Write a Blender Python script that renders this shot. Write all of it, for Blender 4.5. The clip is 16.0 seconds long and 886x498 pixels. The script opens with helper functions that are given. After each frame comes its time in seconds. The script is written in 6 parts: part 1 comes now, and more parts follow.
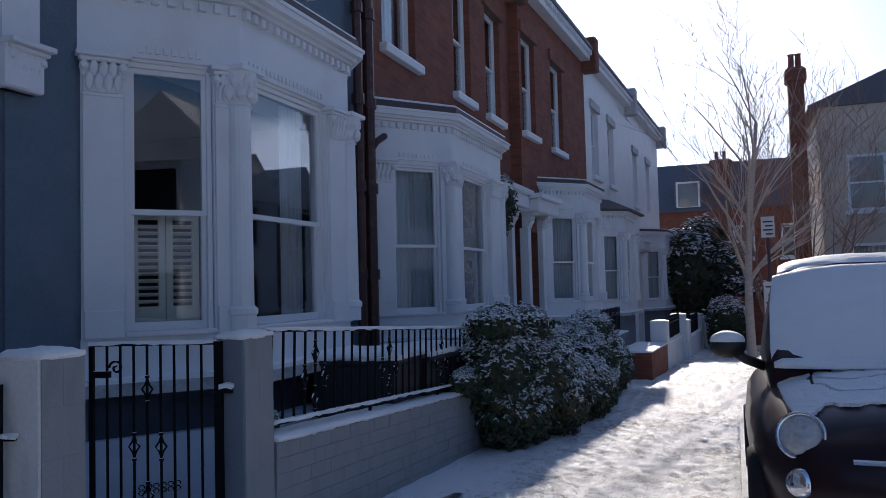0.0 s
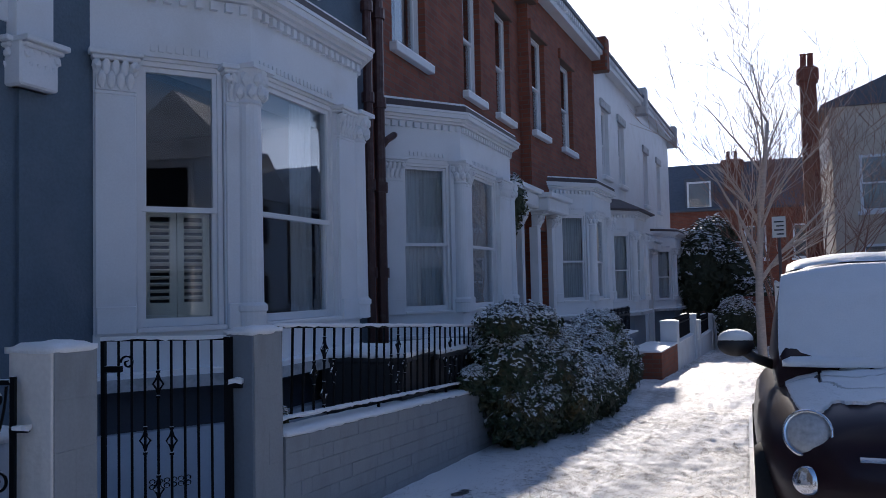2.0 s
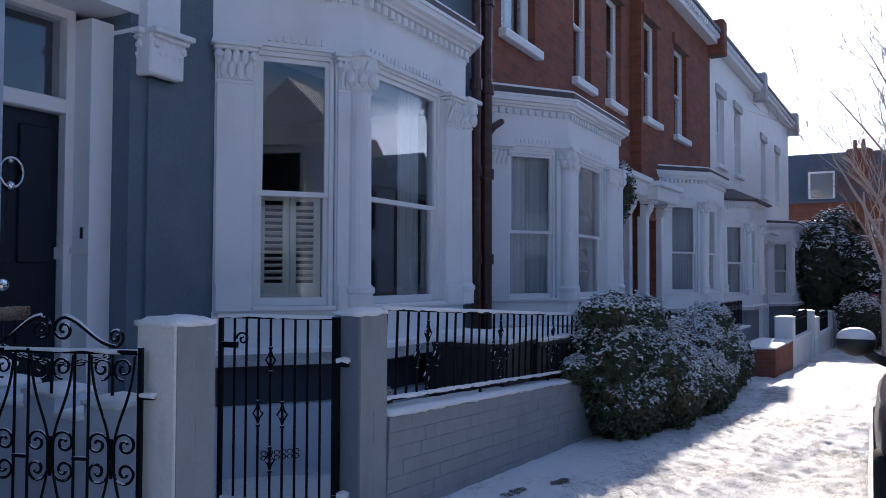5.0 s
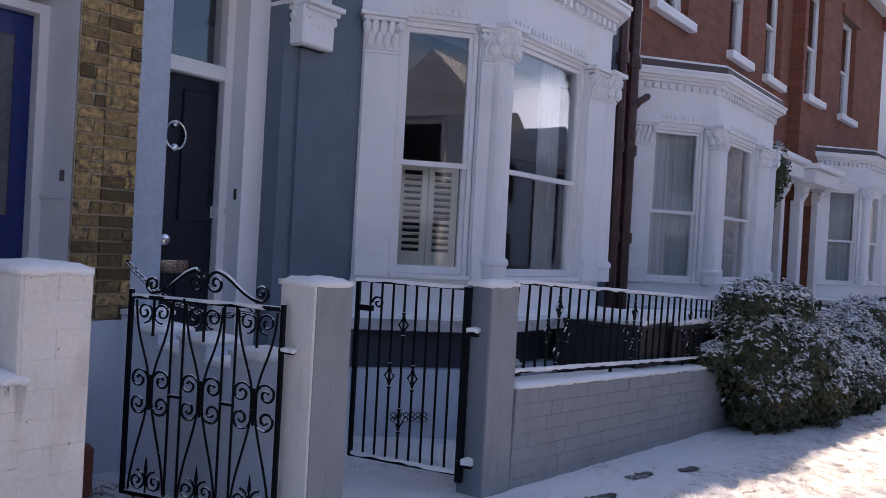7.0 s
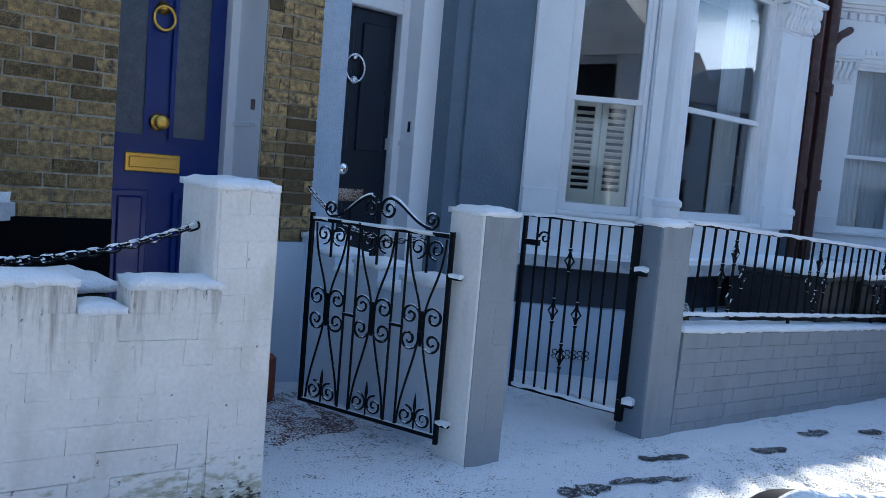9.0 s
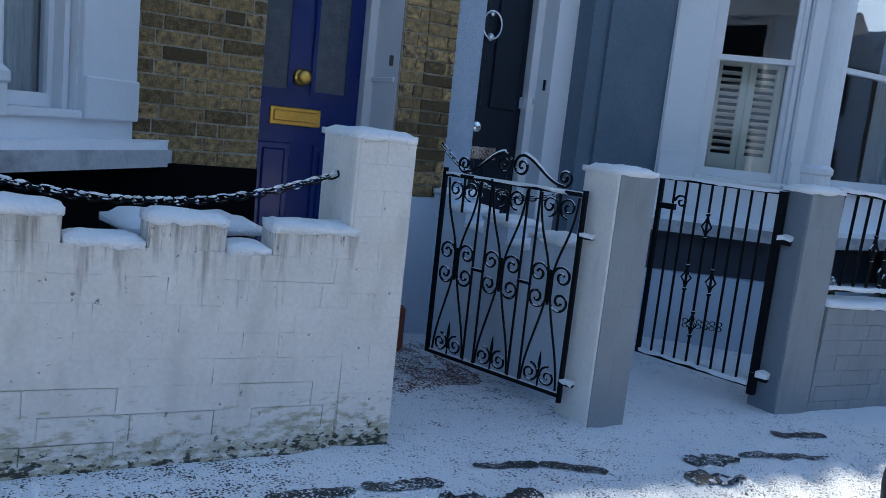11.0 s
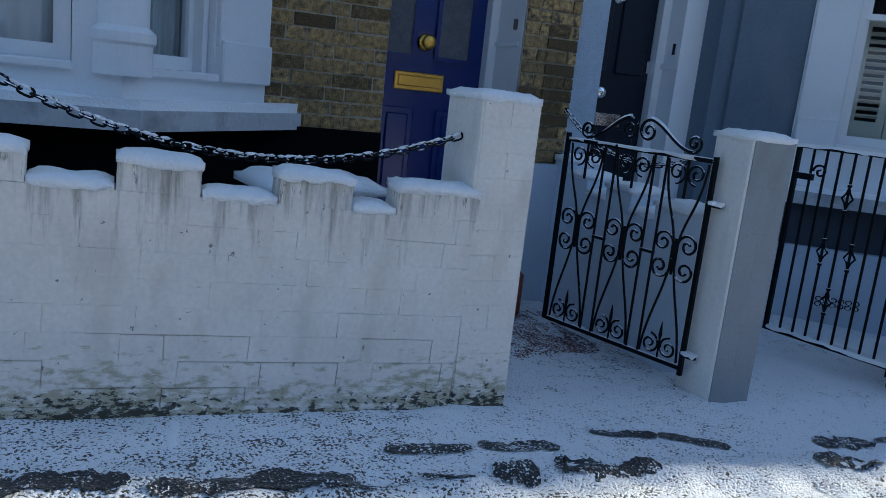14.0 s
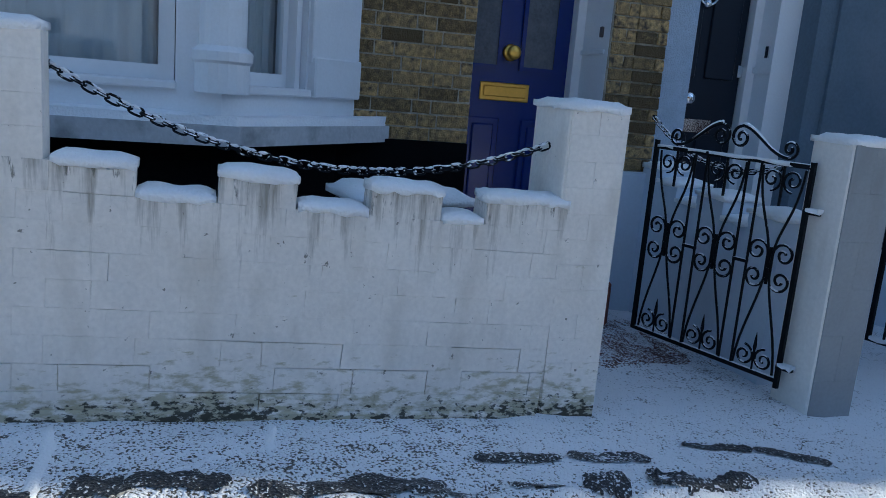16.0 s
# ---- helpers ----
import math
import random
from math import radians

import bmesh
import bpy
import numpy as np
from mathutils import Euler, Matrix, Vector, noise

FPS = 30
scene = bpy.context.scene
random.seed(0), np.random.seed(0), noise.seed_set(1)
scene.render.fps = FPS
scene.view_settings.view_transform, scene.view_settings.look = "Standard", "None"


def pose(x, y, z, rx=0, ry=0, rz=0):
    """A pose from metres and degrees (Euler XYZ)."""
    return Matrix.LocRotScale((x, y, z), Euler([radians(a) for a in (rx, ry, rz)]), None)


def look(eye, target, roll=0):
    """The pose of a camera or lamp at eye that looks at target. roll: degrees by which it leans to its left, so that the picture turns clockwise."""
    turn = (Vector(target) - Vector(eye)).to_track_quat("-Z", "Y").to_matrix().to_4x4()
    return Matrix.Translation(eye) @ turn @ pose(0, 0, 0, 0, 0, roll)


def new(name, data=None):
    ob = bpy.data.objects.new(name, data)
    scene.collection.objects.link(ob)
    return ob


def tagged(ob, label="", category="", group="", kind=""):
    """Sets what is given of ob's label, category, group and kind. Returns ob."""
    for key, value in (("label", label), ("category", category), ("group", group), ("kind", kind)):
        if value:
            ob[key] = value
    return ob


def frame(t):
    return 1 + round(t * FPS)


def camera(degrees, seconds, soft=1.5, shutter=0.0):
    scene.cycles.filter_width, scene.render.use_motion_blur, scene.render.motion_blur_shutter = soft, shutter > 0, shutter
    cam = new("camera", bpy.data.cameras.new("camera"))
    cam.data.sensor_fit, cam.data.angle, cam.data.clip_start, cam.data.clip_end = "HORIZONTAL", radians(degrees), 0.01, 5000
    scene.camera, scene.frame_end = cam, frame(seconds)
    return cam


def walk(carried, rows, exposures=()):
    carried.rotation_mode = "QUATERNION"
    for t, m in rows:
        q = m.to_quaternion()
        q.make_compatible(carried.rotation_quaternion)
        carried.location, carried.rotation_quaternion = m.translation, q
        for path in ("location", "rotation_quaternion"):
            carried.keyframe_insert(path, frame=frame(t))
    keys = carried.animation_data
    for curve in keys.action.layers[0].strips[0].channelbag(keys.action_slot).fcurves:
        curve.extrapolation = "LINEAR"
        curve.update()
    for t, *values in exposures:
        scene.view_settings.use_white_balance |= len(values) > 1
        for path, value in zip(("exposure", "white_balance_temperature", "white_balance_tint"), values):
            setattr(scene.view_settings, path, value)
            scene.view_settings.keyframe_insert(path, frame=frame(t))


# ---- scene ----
cam = camera(58.1, 16.0, soft=0.9)
EXPOSURES = [(0.0, -0.42, 5350, 17), (3.5, -0.07, 5350, 17), (6.0, 0.38, 5900, 22), (7.0, 0.62, 6400, 26), (7.5, 0.69, 6300, 22), (8.0, 0.78, 5800, 10), (9.0, 0.98, 5330, 6), (10.0, 0.7, 5280, 5), (12.5, 0.65, 5280, 5), (13.0, 0.82, 5280, 5), (13.5, 0.86, 5280, 5), (14.0, 0.36, 5230, 4), (14.5, 0.26, 5180, 4), (15.0, 0.25, 5180, 4), (16.0, 0.46, 5230, 4)]
PATH = [
    (0, (0.038, 0.006, 1.115), (1.915, 0.69, 1.209), -1.5),
    (0.5, (0.027, -0.005, 1.105), (1.902, 0.682, 1.2), -1.5),
    (1, (0.026, -0.007, 1.107), (1.9, 0.683, 1.205), -1.3),
    (1.5, (0.019, -0.009, 1.104), (1.892, 0.685, 1.204), -1.3),
    (2, (0.02, -0.011, 1.101), (1.888, 0.697, 1.195), -1.3),
    (2.5, (0.027, -0.005, 1.097), (1.892, 0.71, 1.191), -1.3),
    (3, (0.024, -0.006, 1.099), (1.883, 0.726, 1.189), -1.3),
    (3.5, (0.015, -0.007, 1.099), (1.856, 0.771, 1.184), -1.0),
    (6, (-0.003, -0.028, 1.099), (1.67, 1.068, 1.127), 1.5),
    (6.5, (-0.001, -0.027, 1.1), (1.617, 1.148, 1.103), 2.3),
    (7, (-0.003, -0.031, 1.094), (1.574, 1.199, 1.082), 3.1),
    (7.5, (-0.006, -0.028, 1.079), (1.504, 1.284, 1.039), 4.1),
    (8, (-0.012, -0.028, 1.071), (1.436, 1.35, 0.988), 4.2),
    (8.5, (-0.015, -0.029, 1.058), (1.344, 1.433, 0.936), 4.7),
    (9, (-0.015, -0.032, 1.045), (1.279, 1.482, 0.864), 4.9),
    (9.5, (-0.018, -0.033, 1.033), (1.218, 1.523, 0.806), 5.2),
    (10, (-0.023, -0.034, 1.026), (1.131, 1.579, 0.773), 5.3),
    (12.5, (-0.039, -0.037, 0.995), (0.891, 1.701, 0.655), 7.2),
    (13, (-0.042, -0.033, 0.992), (0.836, 1.731, 0.647), 6.9),
    (13.5, (-0.044, -0.031, 0.989), (0.775, 1.754, 0.615), 6.5),
    (14, (-0.045, -0.033, 0.984), (0.737, 1.764, 0.585), 6.2),
    (14.5, (-0.048, -0.031, 0.985), (0.709, 1.776, 0.584), 6.2),
    (15, (-0.061, -0.047, 0.985), (0.619, 1.791, 0.585), 5.6),
    (15.5, (-0.069, -0.046, 0.988), (0.557, 1.81, 0.583), 5.2),
    (16, (-0.068, -0.048, 0.99), (0.519, 1.822, 0.593), 4.8),
]
walk(cam, [(t, look(eye, target, roll)) for t, eye, target, roll in PATH], EXPOSURES)

# ---- light ----
SUN_AZ, SUN_EL = radians(3.8), radians(20.5)
world = bpy.data.worlds.new("sky")
scene.world = world
world.use_nodes = True
wn = world.node_tree
sky = wn.nodes.new("ShaderNodeTexSky")
sky.sky_type = "NISHITA"
sky.sun_disc = False
sky.sun_elevation, sky.sun_rotation = SUN_EL, radians(90) - SUN_AZ
sky.air_density, sky.dust_density, sky.ozone_density = 1.0, 0.8, 3.0
bg = wn.nodes["Background"]
# a thin broken layer of fair-weather cloud, drawn on a plane overhead
wco = wn.nodes.new("ShaderNodeTexCoord")
wsep = wn.nodes.new("ShaderNodeSeparateXYZ"); wn.links.new(wco.outputs["Generated"], wsep.inputs[0])
wup = wn.nodes.new("ShaderNodeMath"); wup.operation = "MAXIMUM"; wup.inputs[1].default_value = 0.0; wn.links.new(wsep.outputs[2], wup.inputs[0])
wlow = wn.nodes.new("ShaderNodeMath"); wlow.operation = "ADD"; wlow.inputs[1].default_value = 0.22; wn.links.new(wup.outputs[0], wlow.inputs[0])
wdiv = wn.nodes.new("ShaderNodeVectorMath"); wdiv.operation = "DIVIDE"; wn.links.new(wco.outputs["Generated"], wdiv.inputs[0]); wn.links.new(wlow.outputs[0], wdiv.inputs[1])
wmap = wn.nodes.new("ShaderNodeMapping"); wmap.inputs["Location"].default_value = (0.0, 0.0, 3.0); wmap.inputs["Scale"].default_value = (1, 1, 0); wn.links.new(wdiv.outputs[0], wmap.inputs[0])
wnz = wn.nodes.new("ShaderNodeTexNoise"); wnz.inputs["Scale"].default_value = 1.15; wnz.inputs["Detail"].default_value = 7; wn.links.new(wmap.outputs[0], wnz.inputs[0])
wbank = wn.nodes.new("ShaderNodeMapRange")
wbank.inputs[1].default_value, wbank.inputs[2].default_value, wbank.inputs[3].default_value, wbank.inputs[4].default_value = 0.12, 0.34, 0.17, 0.0
wn.links.new(wup.outputs[0], wbank.inputs[0])
wsum = wn.nodes.new("ShaderNodeMath"); wsum.operation = "ADD"; wn.links.new(wnz.outputs[0], wsum.inputs[0]); wn.links.new(wbank.outputs[0], wsum.inputs[1])
wmr = wn.nodes.new("ShaderNodeMapRange"); wmr.inputs[1].default_value, wmr.inputs[2].default_value = 0.57, 0.70; wn.links.new(wsum.outputs[0], wmr.inputs[0])
wdot = wn.nodes.new("ShaderNodeVectorMath"); wdot.operation = "DOT_PRODUCT"; wn.links.new(wco.outputs["Generated"], wdot.inputs[0])
wdot.inputs[1].default_value = (math.cos(SUN_AZ) * math.cos(SUN_EL), math.sin(SUN_AZ) * math.cos(SUN_EL), math.sin(SUN_EL))
wfwd = wn.nodes.new("ShaderNodeMapRange"); wfwd.inputs[1].default_value, wfwd.inputs[2].default_value = 0.3, 1.0
wfwd.inputs[3].default_value, wfwd.inputs[4].default_value = 4.0, 22.0
wn.links.new(wdot.outputs["Value"], wfwd.inputs[0])
wcol = wn.nodes.new("ShaderNodeVectorMath"); wcol.operation = "SCALE"; wcol.inputs[0].default_value = (0.95, 1.0, 1.08); wn.links.new(wfwd.outputs[0], wcol.inputs["Scale"])
wmix = wn.nodes.new("ShaderNodeMixRGB"); wn.links.new(wcol.outputs[0], wmix.inputs[2])
wn.links.new(wmr.outputs[0], wmix.inputs[0]); wn.links.new(sky.outputs[0], wmix.inputs[1])
wn.links.new(wmix.outputs[0], bg.inputs[0])
bg.inputs[1].default_value = 0.12
sun_data = bpy.data.lights.new("sun", "SUN")
sun_data.energy, sun_data.angle, sun_data.color = 5.0, radians(0.5), (1.0, 0.82, 0.58)
sun = new("sun", sun_data)
sun.matrix_world = look((30 * math.cos(SUN_AZ), 30 * math.sin(SUN_AZ), 30 * math.tan(SUN_EL)), (0, 0, 0))


# ---- materials ----
def material(name, base, rough=0.6, metal=0.0, vary=0.15, scale=6.0, fine=60.0, bump=0.2, dist=0.01, tint=None, tint_amount=0.0, tint_scale=2.0, spec=0.5, per_object=0.0, stretch=(1, 1, 1), coat=0.0, place=False, lo=0.52, hi=0.72, tint_stretch=None, by_piece=False):
    """Base colour varied at two scales, with fine relief and stains of a second colour."""
    m = bpy.data.materials.new(name)
    m.use_nodes = True
    n, l = m.node_tree.nodes, m.node_tree.links
    b = n["Principled BSDF"]
    b.inputs["Roughness"].default_value = rough
    b.inputs["Metallic"].default_value = metal
    b.inputs["Specular IOR Level"].default_value = spec
    b.inputs["Coat Weight"].default_value = coat
    co = n.new("ShaderNodeTexCoord")
    mp = n.new("ShaderNodeMapping")
    mp.inputs["Scale"].default_value = stretch
    gm = n.new("ShaderNodeNewGeometry")
    l.new(gm.outputs["Position"] if place else co.outputs["Object"], mp.inputs[0])
    n1 = n.new("ShaderNodeTexNoise"); n1.inputs["Scale"].default_value = scale; n1.inputs["Detail"].default_value = 4
    n2 = n.new("ShaderNodeTexNoise"); n2.inputs["Scale"].default_value = fine; n2.inputs["Detail"].default_value = 3
    l.new(mp.outputs[0], n1.inputs[0]); l.new(mp.outputs[0], n2.inputs[0])
    add = n.new("ShaderNodeMath"); add.operation = "ADD"
    l.new(n1.outputs[0], add.inputs[0]); l.new(n2.outputs[0], add.inputs[1])
    fac = add
    if per_object:
        oi = n.new("ShaderNodeObjectInfo")
        sc = n.new("ShaderNodeMath"); sc.operation = "MULTIPLY_ADD"
        sc.inputs[1].default_value = per_object; sc.inputs[2].default_value = -per_object / 2
        l.new(oi.outputs["Random"], sc.inputs[0])
        fac = n.new("ShaderNodeMath"); fac.operation = "ADD"
        l.new(add.outputs[0], fac.inputs[0]); l.new(sc.outputs[0], fac.inputs[1])
    mr = n.new("ShaderNodeMapRange")
    mr.inputs[1].default_value, mr.inputs[2].default_value = 0.6, 1.4
    mr.inputs[3].default_value, mr.inputs[4].default_value = 1 - vary, 1 + vary
    l.new(fac.outputs[0], mr.inputs[0])
    mul = n.new("ShaderNodeMixRGB"); mul.blend_type = "MULTIPLY"; mul.inputs[0].default_value = 1
    mul.inputs[1].default_value = (*base, 1)
    l.new(mr.outputs[0], mul.inputs[2])
    out = mul
    if tint:
        n3 = n.new("ShaderNodeTexNoise"); n3.inputs["Scale"].default_value = tint_scale; n3.inputs["Detail"].default_value = 6
        if tint_stretch:
            mp3 = n.new("ShaderNodeMapping"); mp3.inputs["Scale"].default_value = tint_stretch
            l.new(gm.outputs["Position"] if place else co.outputs["Object"], mp3.inputs[0])
            l.new(mp3.outputs[0], n3.inputs[0])
        else:
            l.new(mp.outputs[0], n3.inputs[0])
        r3 = n.new("ShaderNodeMapRange")
        r3.inputs[1].default_value, r3.inputs[2].default_value = lo, hi
        r3.inputs[4].default_value = tint_amount
        l.new(n3.outputs[0], r3.inputs[0])
        src = r3.outputs[0]
        if per_object and (by_piece or not place):
            a3 = n.new("ShaderNodeMath"); a3.operation = "MULTIPLY"; a3.use_clamp = True
            p3 = n.new("ShaderNodeMath"); p3.operation = "MULTIPLY"; p3.inputs[1].default_value = 2.2
            l.new(oi.outputs["Random"], p3.inputs[0]); l.new(p3.outputs[0], a3.inputs[0]); l.new(src, a3.inputs[1])
            src = a3.outputs[0]
        mx = n.new("ShaderNodeMixRGB"); mx.inputs[2].default_value = (*tint, 1)
        l.new(src, mx.inputs[0]); l.new(mul.outputs[0], mx.inputs[1])
        out = mx
    l.new(out.outputs[0], b.inputs["Base Color"])
    if bump:
        bp = n.new("ShaderNodeBump"); bp.inputs["Strength"].default_value = bump; bp.inputs["Distance"].default_value = dist
        l.new(add.outputs[0], bp.inputs["Height"]); l.new(bp.outputs[0], b.inputs["Normal"])
    return m


SNOW = material("snow", (0.93, 0.94, 0.95), 0.55, vary=0.04, scale=9, fine=120, bump=0.5, dist=0.012)
WHITE = material("white_masonry_paint", (0.76, 0.78, 0.80), 0.55, vary=0.05, scale=3, fine=90, bump=0.12, dist=0.003, tint=(0.55, 0.54, 0.5), tint_amount=0.35)
SASH = material("white_gloss_paint", (0.78, 0.79, 0.80), 0.3, vary=0.03, bump=0.05, dist=0.002)
CREAM = material("cream_shutter_paint", (0.78, 0.73, 0.58), 0.4, vary=0.04, bump=0.05, dist=0.002)
GREYBLUE = material("grey_blue_render", (0.112, 0.155, 0.20), 0.7, vary=0.14, scale=4, fine=55, bump=0.8, dist=0.006, tint=(0.18, 0.2, 0.24), tint_amount=0.5)
ROUGHCAST = material("pale_blue_roughcast", (0.42, 0.49, 0.58), 0.85, vary=0.12, scale=30, fine=140, bump=0.9, dist=0.008)
STOCK = material("yellow_stock_brick", (0.36, 0.245, 0.10), 0.9, vary=0.7, scale=38, fine=190, bump=1.0, dist=0.008, tint=(0.075, 0.058, 0.04), tint_amount=0.75, tint_scale=36, per_object=1.2, place=True, lo=0.36, hi=0.82, by_piece=True)
MORTAR = material("grey_lime_mortar", (0.42, 0.38, 0.30), 0.95, vary=0.45, scale=20, fine=120, bump=0.6, dist=0.004, tint=(0.12, 0.11, 0.09), tint_amount=0.6, tint_scale=6)
PAINTBRICK = material("white_painted_brick", (0.80, 0.77, 0.72), 0.6, vary=0.09, scale=5, fine=60, bump=0.45, dist=0.004, tint=(0.45, 0.41, 0.33), tint_amount=0.4, tint_scale=2.2, place=True, lo=0.56, hi=0.8, tint_stretch=(5, 5, 1.2))
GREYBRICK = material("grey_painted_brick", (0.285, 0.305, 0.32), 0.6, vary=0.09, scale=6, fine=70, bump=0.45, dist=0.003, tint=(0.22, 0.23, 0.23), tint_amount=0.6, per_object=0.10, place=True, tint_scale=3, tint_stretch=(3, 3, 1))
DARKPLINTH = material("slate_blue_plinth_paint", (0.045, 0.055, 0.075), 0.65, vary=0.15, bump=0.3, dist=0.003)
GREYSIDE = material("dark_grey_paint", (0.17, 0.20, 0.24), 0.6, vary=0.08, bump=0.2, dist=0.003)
GREYJOINT = material("grey_joint", (0.25, 0.27, 0.285), 0.8, vary=0.15, bump=0.3, dist=0.003)
IRON = material("black_iron", (0.008, 0.009, 0.012), 0.45, vary=0.3, fine=120, bump=0.25, dist=0.002, spec=0.25)
BLUEDOOR = material("royal_blue_gloss", (0.003, 0.018, 0.16), 0.22, vary=0.06, bump=0.03, dist=0.002, coat=0.3)
DARKDOOR = material("dark_navy_door_paint", (0.008, 0.013, 0.024), 0.4, spec=0.3, vary=0.1, bump=0.04, dist=0.002)
BRASS = material("polished_brass", (0.83, 0.50, 0.10), 0.28, metal=1.0, vary=0.12, bump=0.05, dist=0.001)
CHROME = material("chrome", (0.8, 0.8, 0.82), 0.12, metal=1.0, vary=0.03, bump=0)
BLACK = material("black_bitumen_paint", (0.004, 0.004, 0.005), 0.8, spec=0.05, vary=0.3, bump=0.3, dist=0.003)
TERRACOTTA = material("red_clay_tile", (0.20, 0.055, 0.03), 0.75, vary=0.3, scale=20, bump=0.4, dist=0.003)
DARKWOOD = material("varnished_wood_door", (0.12, 0.045, 0.022), 0.4, vary=0.2, stretch=(8, 8, 1), bump=0.15, dist=0.003)
LEAD = material("lead_flashing", (0.09, 0.07, 0.07), 0.6, vary=0.2, bump=0.3, dist=0.004)
PIPE = material("maroon_cast_iron", (0.06, 0.022, 0.018), 0.45, vary=0.3, bump=0.3, dist=0.003, tint=(0.12, 0.09, 0.08), tint_amount=0.5, tint_scale=14)
SLATE = material("slate_roof", (0.10, 0.11, 0.13), 0.6, vary=0.25, scale=5, fine=40, bump=0.4, dist=0.01)
SNOWSLATE = material("snowy_slate_roof", (0.62, 0.64, 0.67), 0.6, vary=0.2, scale=2, fine=20, bump=0.4, dist=0.02, tint=(0.12, 0.13, 0.15), tint_amount=0.8, tint_scale=1.5)
CURTAIN = material("net_curtain", (0.62, 0.62, 0.60), 0.9, vary=0.08, scale=4, fine=30, stretch=(6, 6, 0.5), bump=0.3, dist=0.01)
# dark grey that puts the dimness indoors into the colour of the room surfaces
ROOM = material("room_dimness_grey", (0.16, 0.165, 0.18), 0.9, vary=0.2, scale=2, bump=0)
CARPAINT = material("dark_aubergine_car_paint", (0.020, 0.006, 0.009), 0.36, spec=0.3, vary=0.1, bump=0, coat=0.15)
CARPLASTIC = material("black_car_plastic", (0.02, 0.02, 0.022), 0.5, vary=0.15, bump=0.2, dist=0.001)
RUBBER = material("tyre_rubber", (0.02, 0.02, 0.02), 0.85, vary=0.2, bump=0.3, dist=0.003)
# both bark colours are lightened to stand for the glare around the sun
BARK = material("glare_paled_birch_bark", (0.58, 0.48, 0.40), 0.8, vary=0.3, scale=8, fine=50, bump=0.5, dist=0.01, stretch=(1, 1, 3))
BROWNBARK = material("reddish_twig_bark", (0.30, 0.17, 0.12), 0.8, vary=0.3, bump=0.4, dist=0.01)
LEAF = material("dark_green_leaf", (0.035, 0.055, 0.022), 0.45, vary=0.45, scale=4, fine=20, bump=0, tint=(0.16, 0.10, 0.03), tint_amount=0.7, tint_scale=5)
HEDGE = material("dull_hedge_leaf", (0.05, 0.06, 0.03), 0.6, vary=0.4, bump=0)
WET = material("wet_asphalt", (0.032, 0.034, 0.038), 0.38, vary=0.4, scale=30, fine=160, bump=0.5, dist=0.004)
STONE = material("weathered_stone_sill", (0.5, 0.51, 0.52), 0.7, vary=0.15, bump=0.4, dist=0.004, tint=(0.12, 0.13, 0.13), tint_amount=0.6, tint_scale=9)
SIGN = material("sign_enamel", (0.75, 0.72, 0.66), 0.4, vary=0.05, bump=0)
BINGREY = material("black_bin_plastic", (0.02, 0.021, 0.023), 0.5, vary=0.2, bump=0.2, dist=0.002)
# pale render, lightened further to carry the hazy glare at the street's end
PALEWALL = material("pale_yellow_render", (0.60, 0.52, 0.41), 0.8, vary=0.15, scale=2, bump=0.2, dist=0.004)
BLUEWASH = material("pale_blue_white_paint", (0.60, 0.66, 0.74), 0.6, vary=0.06, bump=0.25, dist=0.004, tint=(0.4, 0.45, 0.5), tint_amount=0.4)


